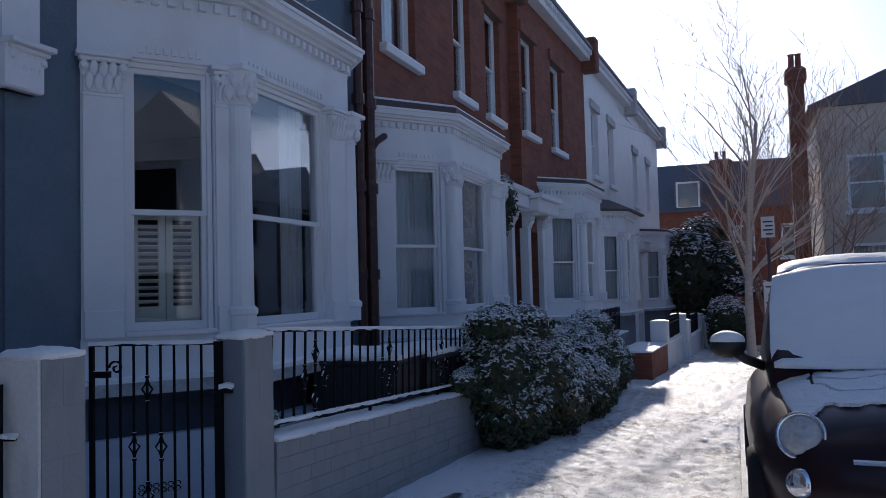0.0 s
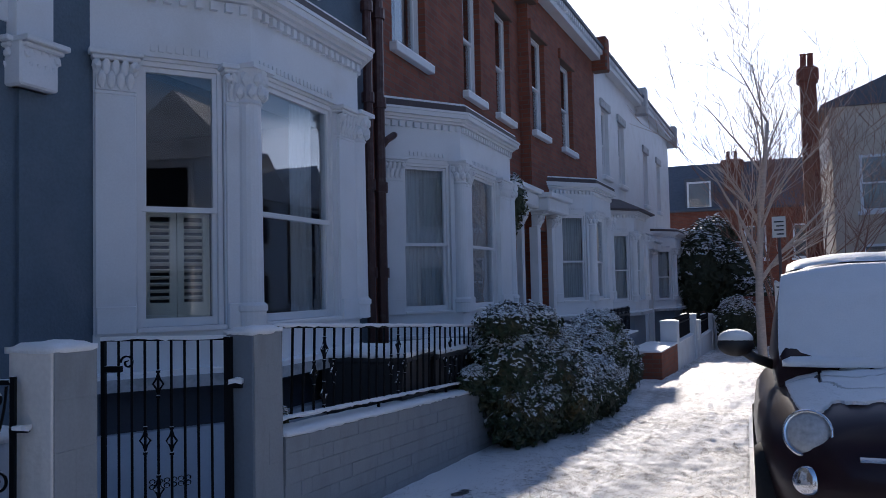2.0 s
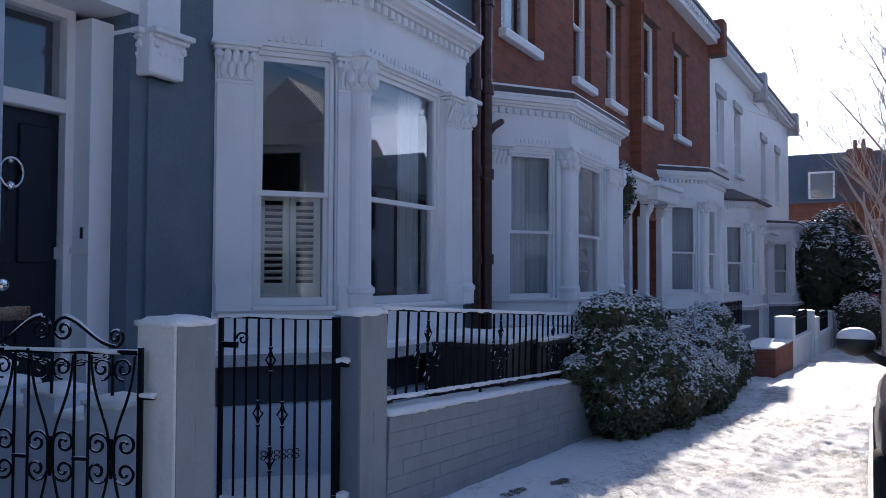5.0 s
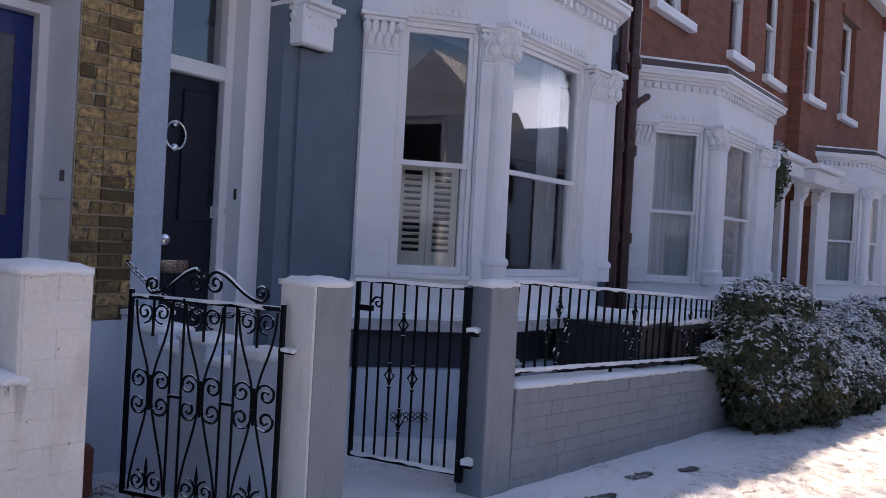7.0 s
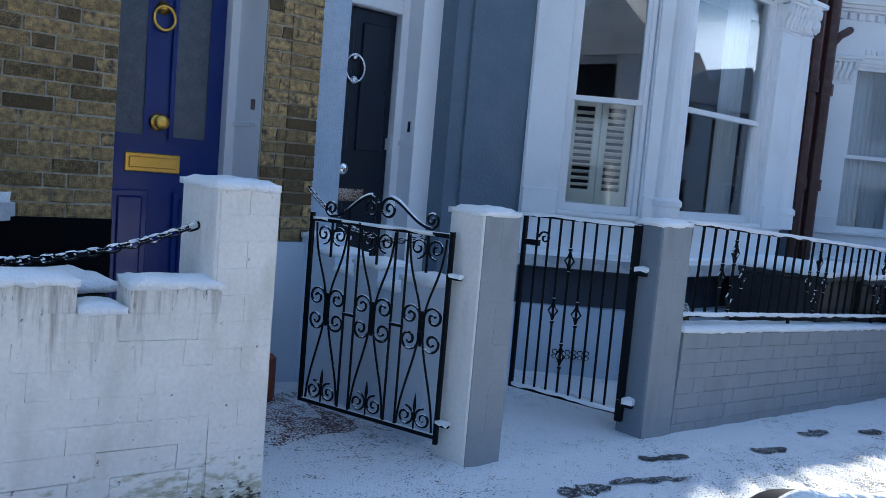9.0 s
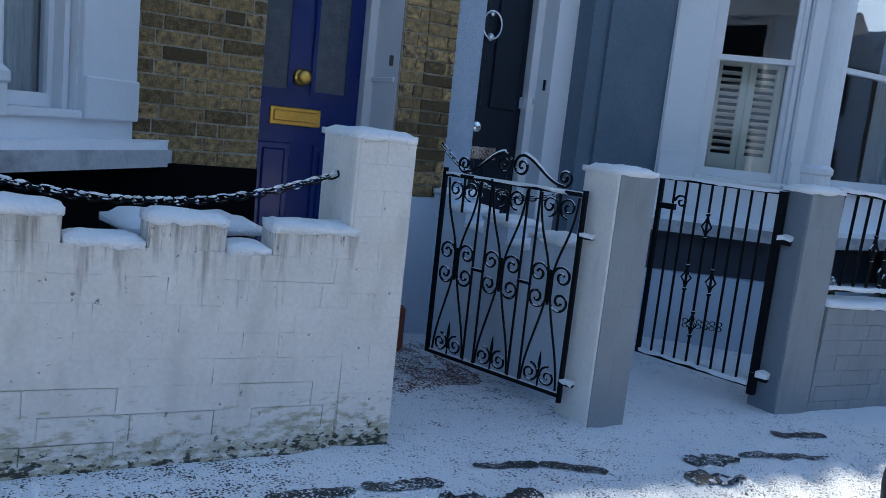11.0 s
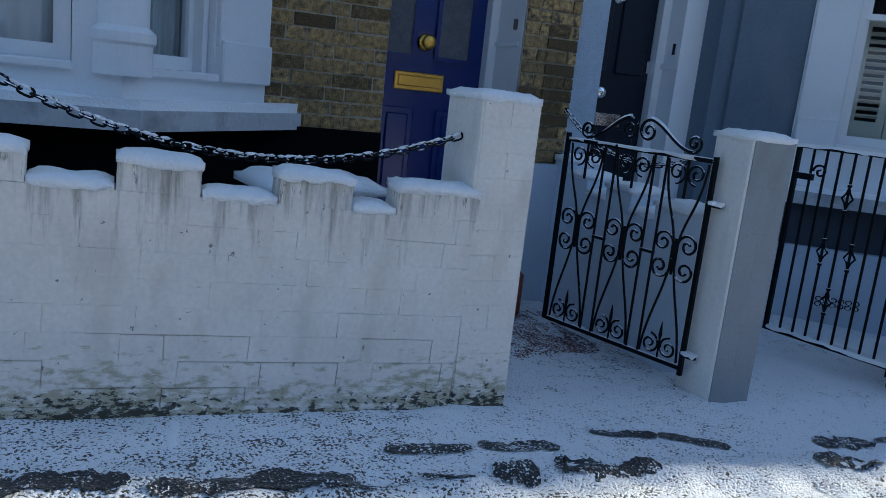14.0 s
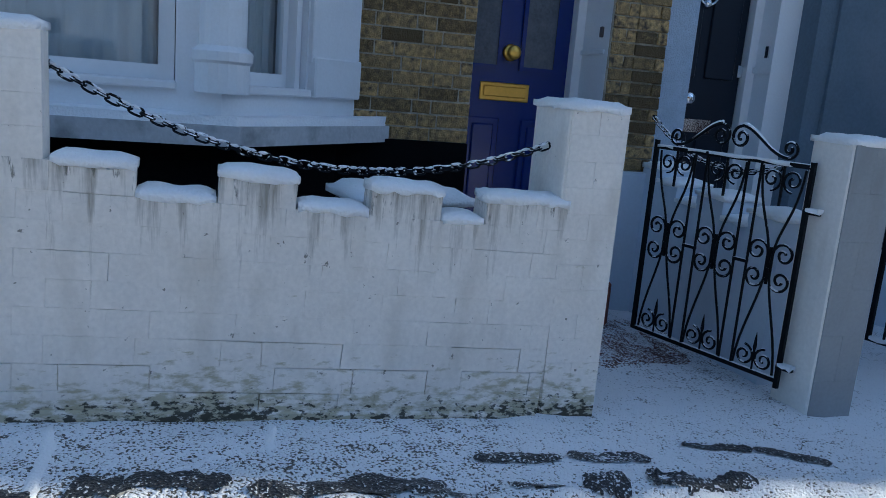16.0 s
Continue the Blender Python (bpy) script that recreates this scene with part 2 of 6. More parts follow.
def weathered_paint(name, base, foot_z, slope, drips=True):
    """Old masonry paint: drip stains hanging from the wall's top and black moss creeping up from its foot."""
    m = material(name, base, 0.62, vary=0.10, scale=5, fine=70, bump=0.5, dist=0.004, tint=(0.50, 0.46, 0.38), tint_amount=0.45, tint_scale=2.4, place=True, lo=0.5, hi=0.78, tint_stretch=(4, 4, 1.5))
    n, l = m.node_tree.nodes, m.node_tree.links
    b = n["Principled BSDF"]
    col = b.inputs["Base Color"].links[0].from_socket
    gm = n.new("ShaderNodeNewGeometry")
    sx = n.new("ShaderNodeSeparateXYZ"); l.new(gm.outputs["Position"], sx.inputs[0])
    up = n.new("ShaderNodeMath"); up.operation = "MULTIPLY_ADD"; up.inputs[1].default_value = slope
    l.new(sx.outputs[0], up.inputs[0]); l.new(sx.outputs[2], up.inputs[2])

    def stain(stretch, scale, ramp, lo, hi, amount, colour, detail=6, away=(0, 0, 0), patchy=0.0):
        nonlocal col
        mp = n.new("ShaderNodeMapping"); mp.inputs["Scale"].default_value = stretch; mp.inputs["Location"].default_value = away
        l.new(gm.outputs["Position"], mp.inputs[0])
        nz = n.new("ShaderNodeTexNoise"); nz.inputs["Scale"].default_value = scale; nz.inputs["Detail"].default_value = detail; nz.inputs["Roughness"].default_value = 0.65
        l.new(mp.outputs[0], nz.inputs[0])
        patch = n.new("ShaderNodeTexNoise"); patch.inputs["Scale"].default_value = 2.3; patch.inputs["Detail"].default_value = 2
        l.new(gm.outputs["Position"], patch.inputs[0])
        pr = n.new("ShaderNodeMapRange"); pr.inputs[1].default_value, pr.inputs[2].default_value = 0.3, 0.7
        pr.inputs[3].default_value, pr.inputs[4].default_value = -patchy, patchy
        l.new(patch.outputs[0], pr.inputs[0])
        pa = n.new("ShaderNodeMath"); pa.operation = "ADD"
        l.new(nz.outputs[0], pa.inputs[0]); l.new(pr.outputs[0], pa.inputs[1])
        hr = n.new("ShaderNodeMapRange")
        hr.inputs[1].default_value, hr.inputs[2].default_value, hr.inputs[3].default_value, hr.inputs[4].default_value = ramp
        l.new(up.outputs[0], hr.inputs[0])
        ad = n.new("ShaderNodeMath"); ad.operation = "ADD"
        l.new(pa.outputs[0], ad.inputs[0]); l.new(hr.outputs[0], ad.inputs[1])
        mr = n.new("ShaderNodeMapRange")
        mr.inputs[1].default_value, mr.inputs[2].default_value, mr.inputs[4].default_value = lo, hi, amount
        l.new(ad.outputs[0], mr.inputs[0])
        mx = n.new("ShaderNodeMixRGB"); mx.inputs[2].default_value = (*colour, 1)
        l.new(mr.outputs[0], mx.inputs[0]); l.new(col, mx.inputs[1])
        col = mx.outputs[0]
    z0 = foot_z
    if drips:
        stain((16, 16, 1.3), 1.6, (z0 + 0.36, z0 + 0.66, -0.14, 0.09), 0.54, 0.72, 0.8, (0.24, 0.215, 0.16))
        stain((24, 24, 5), 2.0, (z0 + 0.48, z0 + 0.66, -0.18, 0.05), 0.60, 0.68, 0.85, (0.09, 0.09, 0.06), away=(3, 1, 7))
    stain((8, 8, 20), 2.2, (z0 - 0.02, z0 + 0.22, 0.16, -0.16), 0.52, 0.66, 0.75, (0.38, 0.34, 0.19), patchy=0.05)
    stain((13, 13, 26), 2.6, (z0 - 0.04, z0 + 0.11, 0.16, -0.15), 0.58, 0.64, 0.95, (0.035, 0.035, 0.022), 8, away=(5, 2, 1), patchy=0.06)
    stain((1, 1, 1), 34, (z0, z0 + 0.7, 0.02, 0.0), 0.70, 0.74, 0.8, (0.12, 0.11, 0.08), 3)
    l.new(col, b.inputs["Base Color"])
    return m


PAINTPILLAR = weathered_paint("weathered_white_pillar", (0.83, 0.785, 0.72), 0.062, 0.038, drips=False)
PAINTWALL = weathered_paint("weathered_white_brick", (0.83, 0.785, 0.72), 0.062, 0.038)


def snowed_iron(name):
    """Black iron with snow clinging where the bar faces the sky."""
    m = material(name, (0.005, 0.006, 0.008), 0.5, vary=0.3, fine=120, bump=0.25, dist=0.002, spec=0.12)
    n, l = m.node_tree.nodes, m.node_tree.links
    b = n["Principled BSDF"]
    col = b.inputs["Base Color"].links[0].from_socket
    gm = n.new("ShaderNodeNewGeometry")
    sx = n.new("ShaderNodeSeparateXYZ"); l.new(gm.outputs["Normal"], sx.inputs[0])
    nz = n.new("ShaderNodeTexNoise"); nz.inputs["Scale"].default_value = 38; nz.inputs["Detail"].default_value = 4
    l.new(gm.outputs["Position"], nz.inputs[0])
    ad = n.new("ShaderNodeMath"); ad.operation = "MULTIPLY_ADD"; ad.inputs[1].default_value = 0.6
    l.new(sx.outputs[2], ad.inputs[0]); l.new(nz.outputs[0], ad.inputs[2])
    mr = n.new("ShaderNodeMapRange"); mr.inputs[1].default_value, mr.inputs[2].default_value = 0.82, 0.92
    l.new(ad.outputs[0], mr.inputs[0])
    mx = n.new("ShaderNodeMixRGB"); mx.inputs[2].default_value = (0.92, 0.93, 0.95, 1)
    l.new(mr.outputs[0], mx.inputs[0]); l.new(col, mx.inputs[1]); l.new(mx.outputs[0], b.inputs["Base Color"])
    return m


SNOWIRON = snowed_iron("snow_dusted_iron")


def brick_texture(name, c1, c2, mortar, scale=1.0):
    m = bpy.data.materials.new(name)
    m.use_nodes = True
    n, l = m.node_tree.nodes, m.node_tree.links
    b = n["Principled BSDF"]
    b.inputs["Roughness"].default_value = 0.88
    co = n.new("ShaderNodeTexCoord")
    sx = n.new("ShaderNodeSeparateXYZ"); l.new(co.outputs["Object"], sx.inputs[0])
    ad = n.new("ShaderNodeMath"); ad.operation = "ADD"
    l.new(sx.outputs[0], ad.inputs[0]); l.new(sx.outputs[1], ad.inputs[1])
    cb = n.new("ShaderNodeCombineXYZ"); l.new(ad.outputs[0], cb.inputs[0]); l.new(sx.outputs[2], cb.inputs[1])
    t = n.new("ShaderNodeTexBrick")
    t.inputs["Scale"].default_value = scale
    t.inputs["Brick Width"].default_value, t.inputs["Row Height"].default_value = 0.225, 0.075
    t.inputs["Mortar Size"].default_value = 0.006
    t.inputs["Color1"].default_value, t.inputs["Color2"].default_value, t.inputs["Mortar"].default_value = (*c1, 1), (*c2, 1), (*mortar, 1)
    l.new(cb.outputs[0], t.inputs[0])
    nz = n.new("ShaderNodeTexNoise"); nz.inputs["Scale"].default_value = 2.5; nz.inputs["Detail"].default_value = 8
    l.new(co.outputs["Object"], nz.inputs[0])
    mr = n.new("ShaderNodeMapRange"); mr.inputs[3].default_value, mr.inputs[4].default_value = 0.6, 1.35
    l.new(nz.outputs[0], mr.inputs[0])
    mx = n.new("ShaderNodeMixRGB"); mx.blend_type = "MULTIPLY"; mx.inputs[0].default_value = 1
    l.new(t.outputs[0], mx.inputs[1]); l.new(mr.outputs[0], mx.inputs[2])
    l.new(mx.outputs[0], b.inputs["Base Color"])
    bp = n.new("ShaderNodeBump"); bp.inputs["Strength"].default_value = 0.5; bp.inputs["Distance"].default_value = 0.006; bp.invert = True
    l.new(t.outputs["Fac"], bp.inputs["Height"]); l.new(bp.outputs[0], b.inputs["Normal"])
    return m


REDBRICK = brick_texture("red_brick", (0.26, 0.085, 0.045), (0.20, 0.06, 0.035), (0.16, 0.11, 0.085))
STOCKFAR = brick_texture("brown_stock_brick", (0.22, 0.15, 0.08), (0.15, 0.10, 0.06), (0.2, 0.18, 0.15))


def glass(name, tint=(0.9, 0.93, 0.95)):
    """A window pane: part clear, part mirror by the angle."""
    m = bpy.data.materials.new(name)
    m.use_nodes = True
    n, l = m.node_tree.nodes, m.node_tree.links
    n.remove(n["Principled BSDF"])
    tr = n.new("ShaderNodeBsdfTransparent"); tr.inputs[0].default_value = (*tint, 1)
    gl = n.new("ShaderNodeBsdfGlossy"); gl.inputs["Roughness"].default_value = 0.01
    lw = n.new("ShaderNodeLayerWeight"); lw.inputs[0].default_value = 0.5
    pw = n.new("ShaderNodeMath"); pw.operation = "POWER"; pw.inputs[1].default_value = 4.0
    l.new(lw.outputs["Facing"], pw.inputs[0])
    fr = n.new("ShaderNodeMapRange"); fr.inputs[3].default_value, fr.inputs[4].default_value = 0.09, 0.95
    l.new(pw.outputs[0], fr.inputs[0])
    nz = n.new("ShaderNodeTexNoise"); nz.inputs["Scale"].default_value = 1.6
    bp = n.new("ShaderNodeBump"); bp.inputs["Strength"].default_value = 0.03; bp.inputs["Distance"].default_value = 0.01
    l.new(nz.outputs[0], bp.inputs["Height"]); l.new(bp.outputs[0], gl.inputs["Normal"])
    mx = n.new("ShaderNodeMixShader")
    l.new(fr.outputs[0], mx.inputs[0]); l.new(tr.outputs[0], mx.inputs[1]); l.new(gl.outputs[0], mx.inputs[2])
    l.new(mx.outputs[0], n["Material Output"].inputs[0])
    return m


GLASS = glass("window_glass")
LENS = material("ribbed_lamp_glass", (0.46, 0.48, 0.50), 0.10, vary=0.25, scale=25, fine=60, bump=0.5, dist=0.004, spec=0.9)


def ground_material(name, thin, under=(0.075, 0.065, 0.055), scale=1.0, rough=0.6, trodden=0.0):
    """Snow trodden thin: the grain of the paving shows through in fine specks."""
    m = bpy.data.materials.new(name)
    m.use_nodes = True
    n, l = m.node_tree.nodes, m.node_tree.links
    b = n["Principled BSDF"]
    co = n.new("ShaderNodeTexCoord")
    big = n.new("ShaderNodeTexNoise"); big.inputs["Scale"].default_value = 1.3 * scale; big.inputs["Detail"].default_value = 5
    mid = n.new("ShaderNodeTexNoise"); mid.inputs["Scale"].default_value = 16 * scale; mid.inputs["Detail"].default_value = 6; mid.inputs["Roughness"].default_value = 0.65
    fin = n.new("ShaderNodeTexNoise"); fin.inputs["Scale"].default_value = 120; fin.inputs["Detail"].default_value = 2
    for q in (big, mid, fin):
        l.new(co.outputs["Object"], q.inputs[0])
    a = n.new("ShaderNodeMath"); a.operation = "MULTIPLY_ADD"; a.inputs[1].default_value = 0.35
    half = n.new("ShaderNodeMath"); half.operation = "MULTIPLY"; half.inputs[1].default_value = 0.5
    l.new(mid.outputs[0], half.inputs[0])
    l.new(big.outputs[0], a.inputs[0]); l.new(half.outputs[0], a.inputs[2])
    a2 = n.new("ShaderNodeMath"); a2.operation = "MULTIPLY_ADD"; a2.inputs[1].default_value = 0.9
    l.new(fin.outputs[0], a2.inputs[0]); l.new(a.outputs[0], a2.inputs[2])
    height = a2
    if trodden:
        gm = n.new("ShaderNodeNewGeometry")
        sx = n.new("ShaderNodeSeparateXYZ"); l.new(gm.outputs["Position"], sx.inputs[0])
        for axis, x0, x1, y0, y1 in ((1, 1.75, 1.25, 0.0, -trodden), (0, 0.6, 1.7, 0.0, 0.075)):
            tr = n.new("ShaderNodeMapRange")
            tr.inputs[1].default_value, tr.inputs[2].default_value, tr.inputs[3].default_value, tr.inputs[4].default_value = x0, x1, y0, y1
            l.new(sx.outputs[axis], tr.inputs[0])
            a4 = n.new("ShaderNodeMath"); a4.operation = "ADD"
            l.new(a2.outputs[0], a4.inputs[0]); l.new(tr.outputs[0], a4.inputs[1])
            a2 = a4
    mr = n.new("ShaderNodeMapRange")
    mr.inputs[1].default_value, mr.inputs[2].default_value = thin - 0.05, thin + 0.015
    l.new(a2.outputs[0], mr.inputs[0])
    mx = n.new("ShaderNodeMixRGB")
    mx.inputs[1].default_value, mx.inputs[2].default_value = (*under, 1), (0.92, 0.93, 0.95, 1)
    l.new(mr.outputs[0], mx.inputs[0]); l.new(mx.outputs[0], b.inputs["Base Color"])
    b.inputs["Roughness"].default_value = rough
    bp = n.new("ShaderNodeBump"); bp.inputs["Strength"].default_value = 1.0; bp.inputs["Distance"].default_value = 0.014
    l.new(height.outputs[0], bp.inputs["Height"]); l.new(bp.outputs[0], b.inputs["Normal"])
    return m


THINSNOW = ground_material("thin_trodden_snow", 0.805, under=(0.09, 0.078, 0.06), trodden=0.125)
TREADSNOW = ground_material("melting_tread", 1.0, under=(0.022, 0.024, 0.028), rough=0.35)
ROADSNOW = ground_material("road_snow", 0.74, under=(0.05, 0.05, 0.052))
PATHSNOW = ground_material("path_snow", 0.86, under=(0.11, 0.035, 0.025))


# ---- builders ----
def part(name, bm, mat, parent=None, label="", smooth=False):
    me = bpy.data.meshes.new(name)
    bmesh.ops.recalc_face_normals(bm, faces=bm.faces)
    if smooth:
        for f in bm.faces:
            f.smooth = True
    bm.to_mesh(me)
    bm.free()
    me.materials.append(mat)
    ob = new(name, me)
    if parent:
        ob.parent = parent
    if label:
        ob["label"] = label
    return ob


def empty(name, label, category, m=None, group="", kind=""):
    ob = new(name)
    ob.empty_display_size = 0.2
    if m is not None:
        ob.matrix_world = m
    return tagged(ob, label, category, group, kind)


def bx(bm, x0, x1, y0, y1, z0, z1, m=None, bevel=0.0):
    vs = [bm.verts.new((x, y, z)) for z in (z0, z1) for y in (y0, y1) for x in (x0, x1)]
    fs = [bm.faces.new([vs[i] for i in q]) for q in ((0, 2, 3, 1), (4, 5, 7, 6), (0, 1, 5, 4), (2, 6, 7, 3), (0, 4, 6, 2), (1, 3, 7, 5))]
    if bevel:
        es = list({e for f in fs for e in f.edges})
        r = bmesh.ops.bevel(bm, geom=es, offset=bevel, segments=1, affect="EDGES", profile=0.5)
        vs = list({v for v in vs if v.is_valid} | set(r["verts"]))
    if m is not None:
        bmesh.ops.transform(bm, matrix=m, verts=vs)
    return vs


def boxed(*args, **kw):
    bm = bmesh.new()
    bx(bm, *args, **kw)
    return bm


def prism(bm, poly, z0, z1):
    a = [bm.verts.new((x, y, z0)) for x, y in poly]
    b = [bm.verts.new((x, y, z1)) for x, y in poly]
    k = len(poly)
    bm.faces.new(a[::-1]); bm.faces.new(b)
    for i in range(k):
        bm.faces.new((a[i], a[(i + 1) % k], b[(i + 1) % k], b[i]))


def tube(bm, pts, r, sides=6, close=True):
    """A round bar along points; r may be one radius or one for each point."""
    pts = [Vector(p) for p in pts]
    rs = r if isinstance(r, (list, tuple)) else [r] * len(pts)
    rings = []
    ref = None
    for i, p in enumerate(pts):
        d = (pts[min(i + 1, len(pts) - 1)] - pts[max(i - 1, 0)])
        d = d.normalized() if d.length > 1e-9 else Vector((0, 0, 1))
        if ref is None:
            ref = d.orthogonal().normalized()
        ref = (ref - d * ref.dot(d))
        ref = ref.normalized() if ref.length > 1e-6 else d.orthogonal().normalized()
        o = d.cross(ref)
        rings.append([bm.verts.new(p + (ref * math.cos(a) + o * math.sin(a)) * rs[i]) for a in (2 * math.pi * k / sides for k in range(sides))])
    for a, b in zip(rings, rings[1:]):
        for k in range(sides):
            bm.faces.new((a[k], a[(k + 1) % sides], b[(k + 1) % sides], b[k]))
    if close:
        bm.faces.new(rings[0][::-1]); bm.faces.new(rings[-1])


def lathe(bm, prof, m=None, sides=16):
    """A turned shape from (radius, height) points."""
    rings = [[bm.verts.new((r * math.cos(2 * math.pi * k / sides), r * math.sin(2 * math.pi * k / sides), z)) for k in range(sides)] for r, z in prof]
    for a, b in zip(rings, rings[1:]):
        for k in range(sides):
            bm.faces.new((a[k], a[(k + 1) % sides], b[(k + 1) % sides], b[k]))
    bm.faces.new(rings[0][::-1]); bm.faces.new(rings[-1])
    if m is not None:
        bmesh.ops.transform(bm, matrix=m, verts=[v for g in rings for v in g])


def ball(bm, c, r, seg=1, squash=(1, 1, 1)):
    g = bmesh.ops.create_icosphere(bm, subdivisions=seg, radius=r)
    for v in g["verts"]:
        v.co = Vector((v.co.x * squash[0] + c[0], v.co.y * squash[1] + c[1], v.co.z * squash[2] + c[2]))
    return g["verts"]


def loft(bm, rings, caps=True):
    vr = [[bm.verts.new(p) for p in r] for r in rings]
    k = len(vr[0])
    for a, b in zip(vr, vr[1:]):
        for i in range(k):
            bm.faces.new((a[i], a[(i + 1) % k], b[(i + 1) % k], b[i]))
    if caps:
        bm.faces.new(vr[0][::-1]); bm.faces.new(vr[-1])


def snow_cap(bm, x0, x1, y0, y1, z, h=0.03, step=0.05, seed=0, over=0.008):
    """A soft uneven slab of snow lying on a level top."""
    nx, ny = max(2, int((x1 - x0) / step)), max(2, int((y1 - y0) / step))
    top, low = {}, {}
    for i in range(nx + 1):
        for j in range(ny + 1):
            u, v = i / nx, j / ny
            edge = min(u * (x1 - x0), (1 - u) * (x1 - x0), v * (y1 - y0), (1 - v) * (y1 - y0))
            hh = h * (0.45 + 0.55 * min(1, edge / 0.03)) * (1 + 0.3 * noise.noise((x0 + u * (x1 - x0) * 1.0 + seed, v * 3 + seed, i * 0.37)))
            wob = over * (0.6 + noise.noise((i * 0.8 + seed, j * 0.9, 3.1)))
            x = x0 + u * (x1 - x0) + (-wob if i == 0 else wob if i == nx else 0)
            y = y0 + v * (y1 - y0) + (-wob if j == 0 else wob if j == ny else 0)
            top[i, j] = bm.verts.new((x, y, z + hh))
    for i in range(nx):
        for j in range(ny):
            bm.faces.new((top[i, j], top[i + 1, j], top[i + 1, j + 1], top[i, j + 1]))
    rim = [(i, 0) for i in range(nx)] + [(nx, j) for j in range(ny)] + [(i, ny) for i in range(nx, 0, -1)] + [(0, j) for j in range(ny, 0, -1)]
    lo = [bm.verts.new((top[q].co.x, top[q].co.y, z - 0.004 - 0.012 * random.random())) for q in rim]
    for a in range(len(rim)):
        b = (a + 1) % len(rim)
        bm.faces.new((lo[a], lo[b], top[rim[b]], top[rim[a]]))
    bm.faces.new(lo[::-1])


def ground_z(x):
    """The street falls gently away."""
    return -0.034 * (x - 1.15) if x < 1.15 else -0.05 * (x - 1.15) if x < 10 else -0.4425 - 0.03 * (min(x, 60) - 10)


BEND = Matrix.Translation((9, 3.45, 0)) @ Matrix.Rotation(radians(-2.6), 4, "Z") @ Matrix.Translation((-9, -3.45, 0))


# ---- ground ----
def sheet(name, xs, ys, zf, mat, label, category):
    bm = bmesh.new()
    g = [[bm.verts.new((x, y, zf(x, y))) for y in ys] for x in xs]
    for i in range(len(xs) - 1):
        for j in range(len(ys) - 1):
            bm.faces.new((g[i][j], g[i + 1][j], g[i + 1][j + 1], g[i][j + 1]))
    return tagged(part(name, bm, mat, smooth=True), label, category, kind="structure")


sheet("ground", [-400, -60, -12] + [x * 1.0 for x in range(-6, 62)] + [90, 400], [-400, -60, -20, -6, -3, 0, 3, 8, 30, 90, 400],
      lambda x, y: ground_z(max(x, -12)) - 0.11, ROADSNOW, "snow-covered street ground with grey slush", "ground")

PX = [-6 + 0.25 * i for i in range(20)] + [-1 + 0.035 * i for i in range(315)] + [10.05 + 0.3 * i for i in range(120)]
PY = [0.02 + 0.04 * j for j in range(53)] + [2.14 + 0.12 * j for j in range(14)]


def pave_z(x, y):
    p = Vector((x, y, 0))
    tread = 0.026 * noise.noise(Vector((x * 6, y * 9, 0))) + 0.014 * noise.noise(p * 14) + 0.012 * noise.noise(p * 2.2)
    if y < 1.62 and x < 11:
        near, second = noise.voronoi(Vector((x * 7, y * 9, 0)) + 0.5 * Vector((noise.noise(p * 5), noise.noise(p * 5 + Vector((9, 0, 0))), 0)))[0][:2]
        tread -= 0.014 * max(0.0, 1 - (second - near) / 0.3)
    return ground_z(x) + tread * (1.0 if y < 1.7 else 0.35)


def street_y(x):
    return -0.045 * (x - 9) if x > 9 else 0.0


bm = bmesh.new()
g = [[bm.verts.new((x, y + street_y(x), pave_z(x, y))) for y in PY] for x in PX]
for i in range(len(PX) - 1):
    for j in range(len(PY) - 1):
        bm.faces.new((g[i][j], g[i + 1][j], g[i + 1][j + 1], g[i][j + 1]))
for i in range(len(PX) - 1):
    a, b = g[i][0], g[i + 1][0]
    c = bm.verts.new((b.co.x, b.co.y, b.co.z - 0.14)); d = bm.verts.new((a.co.x, a.co.y, a.co.z - 0.14))
    bm.faces.new((a, d, c, b))
pavement = tagged(part("pavement", bm, THINSNOW, smooth=True), "pavement under thin trodden snow", "pavement", kind="structure")
bm = bmesh.new()
for i in range(60):
    x0, x1 = -6 + i * 0.92, -6 + (i + 1) * 0.92 - 0.01
    bx(bm, x0, x1, -0.13 + street_y(x0), 0.018 + street_y(x0), ground_z(x0) - 0.2, ground_z(x0) + 0.004)
kerb = tagged(part("kerb", bm, ROADSNOW), "granite kerb stones under snow", "kerb", kind="structure")

# melted footprints along the garden walls
random.seed(5)


